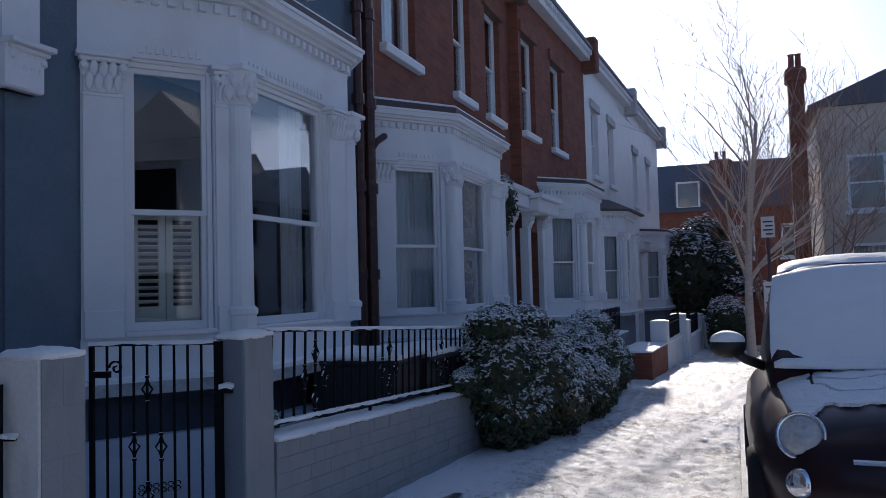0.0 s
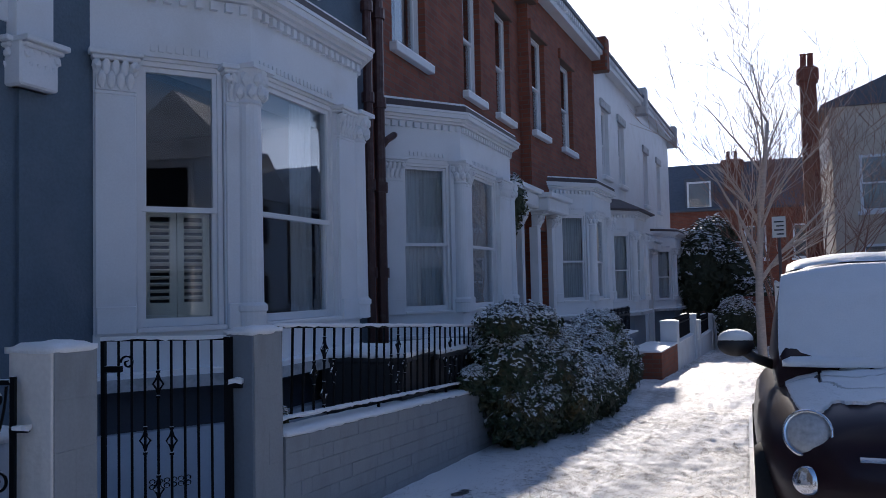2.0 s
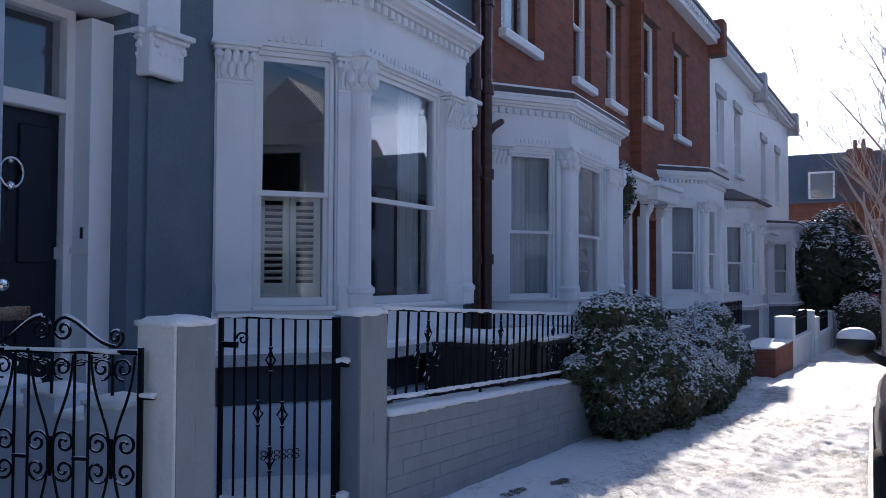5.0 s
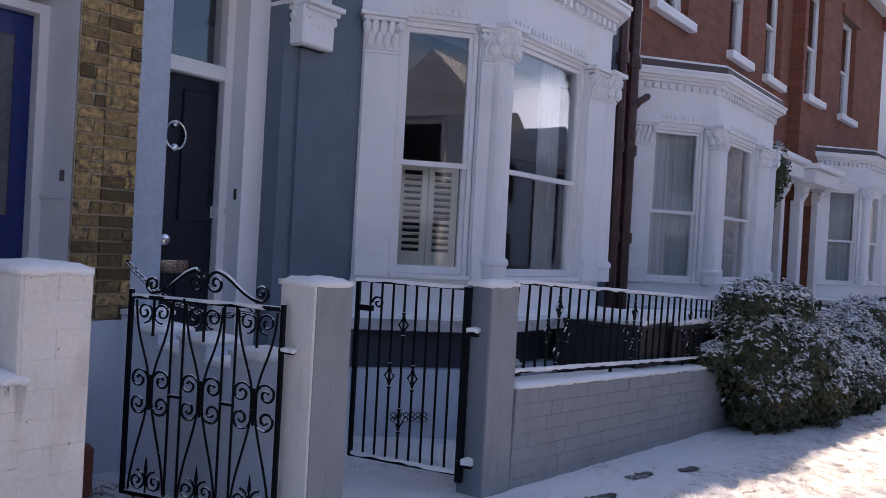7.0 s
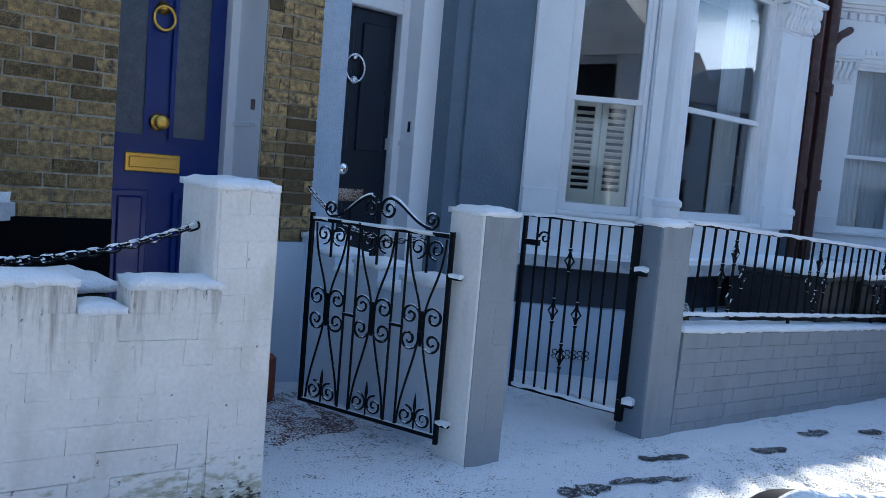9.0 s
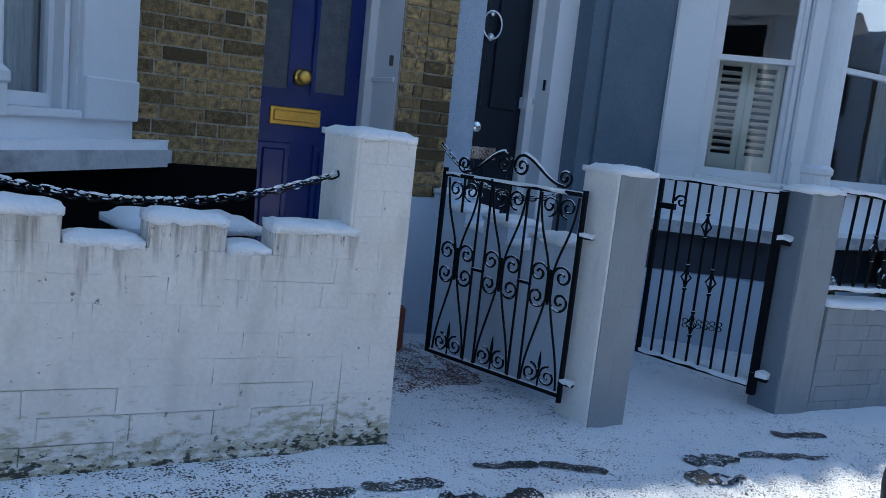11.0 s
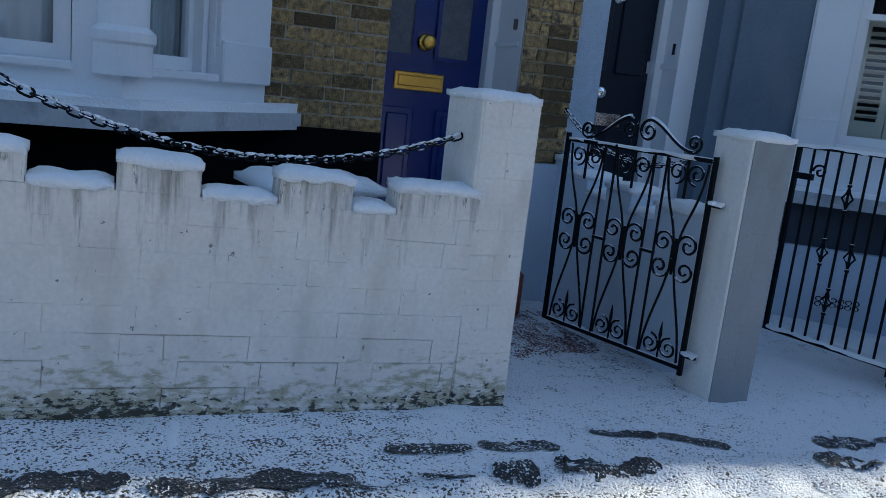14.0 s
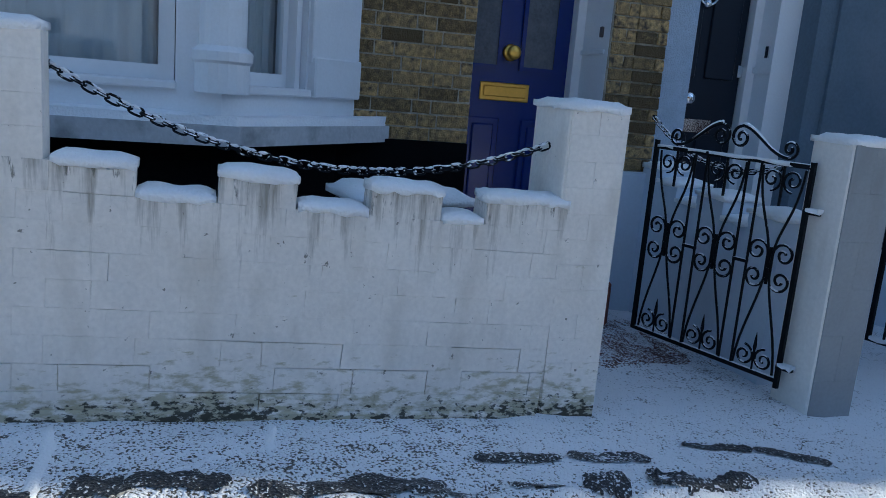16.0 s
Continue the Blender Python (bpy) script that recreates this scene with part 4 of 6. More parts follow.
lathe(bm, [(0.040, 0), (0.042, 0.006), (0.030, 0.012), (0.016, 0.016), (0.015, 0.035), (0.030, 0.045), (0.036, 0.058), (0.030, 0.07), (0.010, 0.074)], Matrix.Translation((KX, 3.802, 1.185)) @ Matrix.Rotation(radians(90), 4, "X"), 20)
part("door_knob", bm, BRASS, door_a, "polished brass centre knob", smooth=True)
bm = bmesh.new()
bx(bm, 1.26, 1.524, 3.792, 3.803, 0.945, 1.035, bevel=0.004)
bx(bm, 1.277, 1.507, 3.784, 3.794, 0.965, 1.017, bevel=0.004)
part("letter_plate", bm, BRASS, door_a, "brass letter plate")
bm = bmesh.new()
lathe(bm, [(0.032, 0), (0.032, 0.008), (0.018, 0.02), (0.008, 0.03)], Matrix.Translation((KX, 3.802, 1.72)) @ Matrix.Rotation(radians(90), 4, "X"), 16)
tube(bm, [(KX + 0.05 * math.sin(a), 3.775, 1.67 - 0.05 * math.cos(a) * 1.1) for a in (2 * math.pi * i / 24 for i in range(25))], 0.008, 8, close=False)
part("door_knocker", bm, BRASS, door_a, "brass ring knocker", smooth=True)
for nx in (1.375, 1.415):
    part("number_bar", boxed(nx, nx + 0.022, 3.796, 3.802, 1.83, 1.88), BRASS, door_a, "brass number plate bar")
roof(house_a, -3.0, 1.9, 6.3)
back_shell(house_a, -3.0, 1.9, -0.1, 6.3)
wall_with_gap(house_a, STOCKFAR, -12.0, -3.0, [], -0.1, 6.3, name="side_wall", label="yellow brick wall continuing along the terrace")

# ---- house B: grey-blue render ----
house_b = empty("house", "grey-blue rendered terraced house with white bay", "house", group="terrace houses")
wall_with_gap(house_b, GREYBLUE, 3.05, 7.1, [(3.6, 6.3, 0.2, 2.55)], -0.4, 3.1, label="grey-blue rendered front wall")
wall_with_gap(house_b, GREYBLUE, 1.91, 7.1, [(3.9, 4.8, 3.75, 5.35), (5.2, 6.1, 3.75, 5.35)], 3.1, 6.3, name="upper_wall", label="grey-blue rendered upper wall")
part("door_pier", boxed(2.066, 2.225, 3.452, 3.85, -0.1, 3.1), ROUGHCAST, house_b, "pale blue roughcast door pier")
bm = bmesh.new()
bx(bm, 2.94, 3.05, 3.47, 3.85, -0.1, 3.1)
part("door_reveal", bm, GREYBLUE, house_b)
bm = bmesh.new()
bx(bm, 2.80, 2.938, 3.60, 3.87, -0.1, 2.45)
part("inner_jamb", bm, WHITE, house_b)
part("dado", boxed(2.785, 2.81, 3.58, 3.76, 1.20, 1.23), WHITE, house_b)
part("doorbell", boxed(2.79, 2.80, 3.63, 3.655, 1.28, 1.34), CHROME, house_b)
part("door_frame", frame_mesh(Matrix.Identity(4), 2.18, 2.80, 0.08, 2.5, 0.05, 3.73, 3.85, low=0.02), SASH, house_b)
part("transom", boxed(2.231, 2.749, 3.725, 3.85, 1.94, 2.02, bevel=0.006), SASH, house_b)
part("fanlight", boxed(2.231, 2.749, 3.79, 3.794, 2.021, 2.449), GLASS, house_b, "clear fanlight pane over the door").visible_shadow = False
part("porch_head", boxed(2.0, 3.06, 3.46, 3.9, 2.5, 3.1), WHITE, house_b)
# dark slab whose colour stands for the unlit hallway
part("hall_back", boxed(2.05, 2.95, 4.6, 4.7, -0.1, 3.0), ROOM, house_b, "dark panel standing for the dim hallway behind the fanlight")
door_b = part("door", boxed(2.235, 2.745, 3.78, 3.82, 0.1, 1.935), DARKDOOR, house_b, "dark navy front door")
for a, b, c, d in ((2.28, 2.46, 0.2, 0.85), (2.52, 2.70, 0.2, 0.85), (2.28, 2.46, 1.15, 1.86), (2.52, 2.70, 1.15, 1.86)):
    part("door_panel", boxed(a, b, 3.768, 3.781, c, d, bevel=0.005), DARKDOOR, door_b)
bm = bmesh.new()
lathe(bm, [(0.034, 0), (0.034, 0.008), (0.014, 0.014), (0.014, 0.03), (0.030, 0.042), (0.034, 0.056), (0.024, 0.066)], Matrix.Translation((2.42, 3.782, 1.04)) @ Matrix.Rotation(radians(90), 4, "X"), 18)
part("door_knob", bm, CHROME, door_b, "chrome door knob", smooth=True)
part("letter_plate", boxed(2.40, 2.60, 3.772, 3.782, 0.86, 0.93), CHROME, door_b)
part("lock", boxed(2.716, 2.748, 3.76, 3.785, 1.17, 1.235), CHROME, door_b)
bm = bmesh.new()
tube(bm, [(2.47 + 0.062 * math.sin(a), 3.755, 1.60 - 0.075 * math.cos(a)) for a in (2 * math.pi * i / 28 for i in range(29))], 0.007, 8, close=False)
ball(bm, (2.47, 3.768, 1.535), 0.028, 2); ball(bm, (2.47, 3.768, 1.66), 0.018, 2)
part("door_knocker", bm, CHROME, door_b, "large chrome ring knocker", smooth=True)
bay(house_b, 3.54, 4.25, 5.72, 6.4, 3.45, 2.87, win=((0.268, 0.815), (0.01, 0.765)), inside=("shutter", "drape"), head=0.045, sill_z=0.62, base=DARKPLINTH)
bm = bmesh.new(); prism(bm, ring_poly([(3.54, 3.45), (4.25, 2.87), (5.72, 2.87), (6.4, 3.45)], 0.02), -0.5, 0.30)
part("pale_plinth", bm, BLUEWASH, house_b, "pale blue painted foot of the bay")
# carved capital block over the grey pier, with the pale upper pilaster
bm = bmesh.new()
m0, _ = facing((3.05, 3.45), (3.55, 3.45))
capital(bm, m0, -0.03, 0.16, 2.17, 2.42, 0.10)
m1, _ = facing((3.05, 3.75), (3.05, 3.45))
capital(bm, m1, 0.02, 0.30, 2.17, 2.42, 0.08)
bx(bm, 2.98, 3.22, 3.36, 3.60, 2.17, 2.40, bevel=0.01)
part("pier_capital", bm, WHITE, house_b, "carved white leaf capital")
part("upper_pilaster", boxed(2.99, 3.22, 3.40, 3.6, 2.42, 3.1), WHITE, house_b)
for a in (3.9, 5.2):
    upper_window(house_b, a, a + 0.9, 3.75, 5.35)
roof(house_b, 1.9, 7.1, 6.3)
back_shell(house_b, 1.95, 7.1, -0.1, 6.3)

# drainpipes on the party line
drain = empty("drainpipe", "maroon cast-iron drainpipes on the party line", "drainpipe")
for px, pr in ((6.95, 0.045), (7.2, 0.055)):
    bm = bmesh.new()
    tube(bm, [(px, 3.36, -0.2), (px, 3.36, 6.2)], pr, 10)
    for z in (0.4, 1.2, 2.05, 2.9, 3.8, 5.0):
        tube(bm, [(px, 3.36, z), (px, 3.36, z + 0.1)], pr + 0.018, 10)
    part("pipe", bm, PIPE, drain, smooth=False)
bm = bmesh.new()
tube(bm, [(7.2, 3.36, 2.48), (7.24, 3.30, 2.58), (7.34, 3.27, 2.64), (7.42, 3.3, 2.66)], 0.035, 8)
part("branch_pipe", bm, PIPE, drain)


# ---- the terrace beyond ----
def terrace_house(x0, x1, bx0, bfx0, bfx1, bx1, door, uppers, eaves, drop, mat, label, m, tiled=False, upper_mat=None, door_mat=DARKWOOD, win=((0.26, 0.86), (0.17, 0.72))):
    h = empty("house", label, "house", m, "terrace houses")
    gz = ground_z((x0 + x1) / 2) - 0.4
    wall_with_gap(h, mat, x0, x1, [(bx0 + 0.1, bx1 - 0.1, 0.2 - drop, 2.55 - drop), (door[0], door[1], gz, 2.12 - drop)], gz, 3.1 - drop, label="front wall of the ground floor")
    wall_with_gap(h, upper_mat or mat, x0, x1, [(a, b, c, d) for a, b, c, d in uppers], 3.1 - drop, eaves, name="upper_wall", label="front wall of the upper floor")
    for a, b, c, d in uppers:
        upper_window(h, a, b, c, d)
        bm = bmesh.new()
        bx(bm, a - 0.12, b + 0.12, 3.40, 3.47, d, d + 0.2, bevel=0.01)
        part("window_head", bm, mat if mat != WHITE else STONE, h)
    bay(h, bx0, bfx0, bfx1, bx1, 3.45, 2.87, drop=drop, win=win, tiled=tiled)
    part("door", boxed(door[0], door[1], 3.75, 3.8, gz, 2.1 - drop), door_mat, h, "wooden front door in a porch")
    part("door_frame", frame_mesh(Matrix.Identity(4), door[0], door[1], gz + 0.3, 2.11 - drop, 0.06, 3.68, 3.74), SASH, h)
    bm = bmesh.new()
    for s in (door[0] - 0.2, door[1] + 0.02):
        bx(bm, s, s + 0.18, 3.36, 3.5, gz, 2.15 - drop)
    m0, _ = facing((door[0] - 0.2, 3.40), (door[0] + 1, 3.40))
    for s in (0.0, door[1] - door[0] + 0.22):
        capital(bm, m0, s - 0.02, s + 0.2, 2.15 - drop, 2.4 - drop, 0.12)
    bx(bm, door[0] - 0.3, door[1] + 0.3, 3.12, 3.47, 2.4 - drop, 2.62 - drop, bevel=0.02)
    bx(bm, door[0] - 0.36, door[1] + 0.36, 3.05, 3.47, 2.62 - drop, 2.7 - drop, bevel=0.01)
    part("porch", bm, WHITE, h, "white carved porch surround")
    roof(h, x0, x1, eaves, end=STONE if mat == WHITE else None)
    back_shell(h, x0, x1, gz, eaves)
    return h


house_c = terrace_house(7.1, 12.95, 7.42, 8.2, 10.15, 10.95, (11.55, 12.5), [(7.75, 8.72, 3.72, 5.4), (10.1, 10.85, 3.72, 5.4), (11.6, 12.4, 3.72, 5.4)], 6.3, 0.05, REDBRICK,
                        "red brick terraced house with white bay and carved porch", Matrix.Identity(4))
house_d = terrace_house(12.95, 17.95, 14.0, 14.75, 16.4, 17.1, (13.08, 13.75), [(13.1, 13.9, 3.7, 5.4), (15.0, 15.9, 3.7, 5.4)], 6.3, 0.1, REDBRICK,
                        "red brick terraced house in hazy sunlight", BEND)
house_e = terrace_house(17.95, 23.4, 18.4, 19.1, 20.7, 21.4, (22.0, 22.8), [(18.6, 19.4, 3.6, 5.2), (20.6, 21.4, 3.6, 5.2)], 6.35, 0.22, WHITE,
                        "white painted terraced house with dark bay roof", BEND, tiled=True)
house_f = terrace_house(23.4, 30.0, 25.4, 26.3, 28.4, 29.3, (24.0, 24.8), [(24.4, 25.2, 3.4, 5.0), (27.0, 27.8, 3.4, 5.0)], 6.4, 0.36, WHITE,
                        "white painted end house of the terrace", BEND)


# ---- garden walls ----
def tilted(x, z, slope):
    """A frame that follows the fall of the street, with its origin at the wall's foot."""
    return Matrix.Translation((x, 0, z)) @ Matrix.Rotation(math.atan(slope), 4, "Y")


def brick_mesh(name, w, h, d, mat, bevel=0.0025):
    bm = boxed(0, w, 0, d, 0, h, bevel=bevel)
    bmesh.ops.recalc_face_normals(bm, faces=bm.faces)
    for v in bm.verts:
        v.co += Vector((random.uniform(-1, 1), random.uniform(-1, 1), random.uniform(-1, 1))) * (0.0012 if mat != STOCK else 0.003)
    me = bpy.data.meshes.new(name)
    bm.to_mesh(me); bm.free()
    me.materials.append(mat)
    return me


def lay_bricks(parent, x0, x1, y, z0, top, mat, joint=0.005, long=0.22, half=0.107, course=0.075, proud=0.003, name="brick", seed=1, depth=0.05, english=True, bevel=0.0025, open_courses=0):
    """Bricks laid course by course against the face at y; top(x) gives the height of the wall. Cut to the wall's outline."""
    rnd = random.Random(seed)
    cache = {}
    k = 0
    shut = joint
    while z0 + k * course < max(top(x0 + 0.01 + i * (x1 - x0 - 0.02) / 60) for i in range(61)) - 0.02:
        x = x0 - (0.0 if k % 2 == 0 else half / 2 + 0.02)
        i = 0
        while x < x1 - 0.004:
            joint = rnd.choice((0.0, 0.0, 0.001, 0.003) if k < 3 else (0.0, 0.0, 0.0, 0.0008)) if k < open_courses else shut
            w = long if (not english or (i + k) % 3 != 1) else half
            a, b = max(x, x0), min(x + w, x1)
            zt = z0 + (k + 1) * course - joint
            limit = min(top(a + 0.004), top(b - 0.004))
            if limit < zt - 0.02:
                xa = a
                while xa < b - 0.01 and top(xa + 0.005) < zt - 0.02:
                    xa += 0.01
                xb = b
                while xb > xa + 0.01 and top(xb - 0.005) < zt - 0.02:
                    xb -= 0.01
                a, b = xa, xb
            h = course - joint
            if b - a > 0.03:
                key = (round((b - a) / 0.01), joint, rnd.randrange(3) if b - a > 0.2 else 0)
                if key not in cache:
                    cache[key] = brick_mesh(name, b - a, h, depth, mat, bevel)
                ob = new(name, cache[key])
                ob.parent = parent
                ob.location = (a, y - proud * rnd.uniform(0.3, 1.5), z0 + k * course)
            x += w + joint
            i += 1
        k += 1


SL = 0.045
WY = 2.1
MERL = [(-0.447, -0.257, 1), (-0.257, -0.048, 0), (-0.048, 0.155, 1), (0.155, 0.36, 0), (0.36, 0.565, 1), (0.565, 0.70, 0), (0.70, 0.957, 1)]
wall_m = tilted(1.15, 0.0, SL)
white_wall = empty("garden_wall", "white painted brick garden wall with stepped notches, mossy at its foot", "wall", wall_m)
bm = bmesh.new()
for a, b, up in MERL:
    bx(bm, a - 1.15, b - 1.15, WY + 0.004, WY + 0.112, -0.15, 0.662 if up else 0.59)
bx(bm, -3.6, -0.447 - 1.15, WY + 0.004, WY + 0.112, -0.15, 0.66)
part("wall_core", bm, PAINTWALL, white_wall)


def white_top(x):
    for a, b, up in MERL:
        if a - 1.15 <= x <= b - 1.15:
            return 0.668 if up else 0.595
    return 0.668


part("footing", boxed(-2.2, -0.2, WY - 0.014, WY + 0.01, -0.1, 0.012, bevel=0.006), PAINTWALL, white_wall, "mossy rendered footing")
lay_bricks(white_wall, -2.15, -0.195, WY, -0.01, white_top, PAINTWALL, seed=3, bevel=0.0006, joint=0.0, proud=0.0024, english=True, open_courses=9)
for a, b, up in MERL:
    bm = bmesh.new(); snow_cap(bm, a - 1.15 - (0.004 if up else -0.006), b - 1.15 + (0.004 if up else -0.006), WY - 0.004, WY + 0.114, 0.668 if up else 0.596, 0.026, 0.02, seed=a * 7, over=0.001)
    part("wall_snow", bm, SNOW, white_wall, "snow lying on the wall top", smooth=True)


def pillar(x0, x1, y0, y1, z0, z1, front, side, label, course=0.075, seed=0):
    """A square brick pillar with its core and left face in a second colour."""
    p = empty("gate_pillar", label, "pillar", Matrix.Translation((x0, y0, 0)), "gate pillars")
    w, d = x1 - x0, y1 - y0
    rnd = random.Random(seed)
    bm = bmesh.new()
    bx(bm, 0.004, w, 0.004, d, z0, z1 - 0.004, bevel=0.004)
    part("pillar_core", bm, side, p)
    n = max(1, int((z1 - z0 - 0.15) / course))
    zz = z0 + 0.12
    part("pillar_foot", boxed(0.02, w + 0.001, 0.0, 0.02, z0, zz - 0.002), front, p)
    for k in range(n):
        h = (z1 - zz) / n
        cut = [0, w] if k % 2 == 0 else [0, w * 0.52, w]
        for a, b in zip(cut, cut[1:]):
            part("brick", boxed(a + (0.012 if a == 0 else 0.0002), b - 0.0002 + (0.002 if b == w else 0), -0.0015 * rnd.random(), 0.04, zz + k * h + 0.0001, zz + (k + 1) * h - 0.0001, bevel=0.001), front, p)
    bm = bmesh.new(); snow_cap(bm, 0.0, w, 0.0, d, z1, 0.024, 0.025, seed=x0 * 5)
    part("pillar_snow", bm, SNOW, p, "cap of snow", smooth=True)
    return p


pillar(0.957, 1.152, WY, WY + 0.26, -0.1, 0.965, PAINTPILLAR, PAINTPILLAR, "white painted brick gate pillar capped with snow", seed=1)
pillar(-0.70, -0.437, WY, WY + 0.113, -0.1, 1.055, PAINTPILLAR, PAINTPILLAR, "white painted brick pillar capped with snow", seed=2)
pillar(1.993, 2.186, WY, WY + 0.193, -0.2, 0.922, GREYBRICK, PAINTBRICK, "gate pillar with grey front and white side", course=0.15, seed=3)
# left face a darker grey than the front
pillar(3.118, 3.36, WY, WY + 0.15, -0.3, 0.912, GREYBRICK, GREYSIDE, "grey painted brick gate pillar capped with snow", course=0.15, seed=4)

GSL = 0.053
grey_m = tilted(3.36, -0.11, GSL)
grey_wall = empty("garden_wall", "grey painted brick garden wall with snow on its top", "wall", grey_m)
part("wall_core", boxed(0.0, 4.6, WY + 0.004, WY + 0.21, -0.25, 0.505), GREYJOINT, grey_wall)
lay_bricks(grey_wall, 0.002, 3.6, WY, -0.03, lambda x: 0.515, GREYBRICK, seed=8, joint=0.0012, proud=0.0018, english=True, bevel=0.0014)
bm = bmesh.new(); snow_cap(bm, 0.0, 4.6, WY - 0.003, WY + 0.21, 0.508, 0.02, 0.035, seed=2)
part("wall_snow", bm, SNOW, grey_wall, "thin snow on the wall top", smooth=True)


def diamond(bm, p, q, c, r=0.006, w=0.028, h=0.045):
    """A forged diamond basket on an upright bar, in the plane of p and q."""
    u = (Vector(q) - Vector(p)).normalized()
    c = Vector(c)
    for s in (-1, 1):
        pts = [c + Vector((0, 0, h)), c + u * (s * w * 0.35) + Vector((0, 0, h * 0.45)), c + u * (s * w), c + u * (s * w * 0.35) - Vector((0, 0, h * 0.45)), c - Vector((0, 0, h))]
        tube(bm, pts, r, 6)
    for s in (-1, 1):
        ball(bm, c + Vector((0, 0, s * (h + 0.008))), 0.012, 1)


# railing on the grey wall
railing = empty("railing", "black iron railing with diamond ornaments and snow on its rail", "railing", grey_m)
RY = WY + 0.075
bm = bmesh.new(); bx(bm, 0.0, 3.75, RY - 0.012, RY + 0.012, 1.025, 1.042)
part("top_rail", bm, SNOWIRON, railing)
bm = bmesh.new(); bx(bm, 0.0, 3.75, RY - 0.012, RY + 0.012, 0.565, 0.582)
part("bottom_rail", bm, SNOWIRON, railing)
for z, h in ((1.042, 0.014), (0.582, 0.014)):
    bm = bmesh.new(); snow_cap(bm, 0.0, 3.75, RY - 0.014, RY + 0.014, z, h, 0.04, seed=z, over=0.003)
    part("rail_snow", bm, SNOW, railing, smooth=True)
GAPS = 34
for i in range(GAPS):
    x = 0.06 + i * 3.65 / (GAPS - 1)
    bm = bmesh.new()
    tube(bm, [(x, RY, 0.582), (x, RY, 1.025)], 0.0075, 6)
    k = i % 9
    if k in (3, 5):
        diamond(bm, (0, RY, 0), (1, RY, 0), (x, RY, 0.78), 0.007, 0.034, 0.055)
    if k == 4:
        diamond(bm, (0, RY, 0), (1, RY, 0), (x, RY, 0.91), 0.007, 0.034, 0.055); diamond(bm, (0, RY, 0), (1, RY, 0), (x, RY, 0.665), 0.007, 0.034, 0.055)
    part("bar", bm, SNOWIRON, railing)
for x in (0.06, 1.2, 2.4, 3.6):
    part("rail_foot", boxed(x - 0.008, x + 0.008, RY - 0.008, RY + 0.008, 0.5, 0.567), SNOWIRON, railing)


def scroll(bm, m, cx, cz, r, turns, start, r0=0.006, sign=1, thick=0.005):
    """A forged spiral in the gate's own plane (x along it, z up)."""
    n = int(18 * turns)
    pts = []
    for i in range(n + 1):
        u = i / n
        rr = r * (1 - 0.82 * u)
        a = start + sign * u * turns * 2 * math.pi
        pts.append(m @ Vector((cx + rr * math.cos(a), 0, cz + rr * math.sin(a))))
    tube(bm, pts, thick, 5)
    return pts[0]


def bezier(p0, p1, p2, p3, n=12):
    return [Vector(p0) * (1 - t) ** 3 + Vector(p1) * 3 * t * (1 - t) ** 2 + Vector(p2) * 3 * t * t * (1 - t) + Vector(p3) * t ** 3 for t in (i / n for i in range(n + 1))]


# ornate gate, standing open into the garden
G1H, G1F = Vector((1.962, 2.215, 0)), Vector((1.745, 2.90, 0))
gw = (G1F - G1H).length
ga = math.atan2(G1F.y - G1H.y, G1F.x - G1H.x)
gate1 = empty("garden_gate", "open black wrought-iron gate with scrolls, dusted with snow", "gate", Matrix.Translation((G1H.x, G1H.y, 0.0)) @ Matrix.Rotation(ga, 4, "Z"))
I4 = Matrix.Identity(4)
Z0, Z1 = 0.035, 0.83
bm = bmesh.new()
bx(bm, 0.004, 0.02, -0.008, 0.008, Z0 - 0.02, Z1 + 0.01); bx(bm, gw - 0.016, gw, -0.008, 0.008, Z0, Z1 + 0.02)
bx(bm, 0.02, gw - 0.02, -0.009, 0.009, Z0, Z0 + 0.016); bx(bm, 0.02, gw - 0.02, -0.009, 0.009, Z1 - 0.016, Z1)
part("gate_frame", bm, SNOWIRON, gate1)
third = gw / 3
for i in (1, 2):
    for s in (-0.028, 0.028):
        bm = bmesh.new(); tube(bm, [(third * i + s, 0, Z0 + 0.016), (third * i + s, 0, Z1 - 0.016)], 0.0052, 6)
        part("bar", bm, SNOWIRON, gate1)
    part("collar", boxed(third * i - 0.03, third * i + 0.03, -0.008, 0.008, 0.44, 0.452), SNOWIRON, gate1)
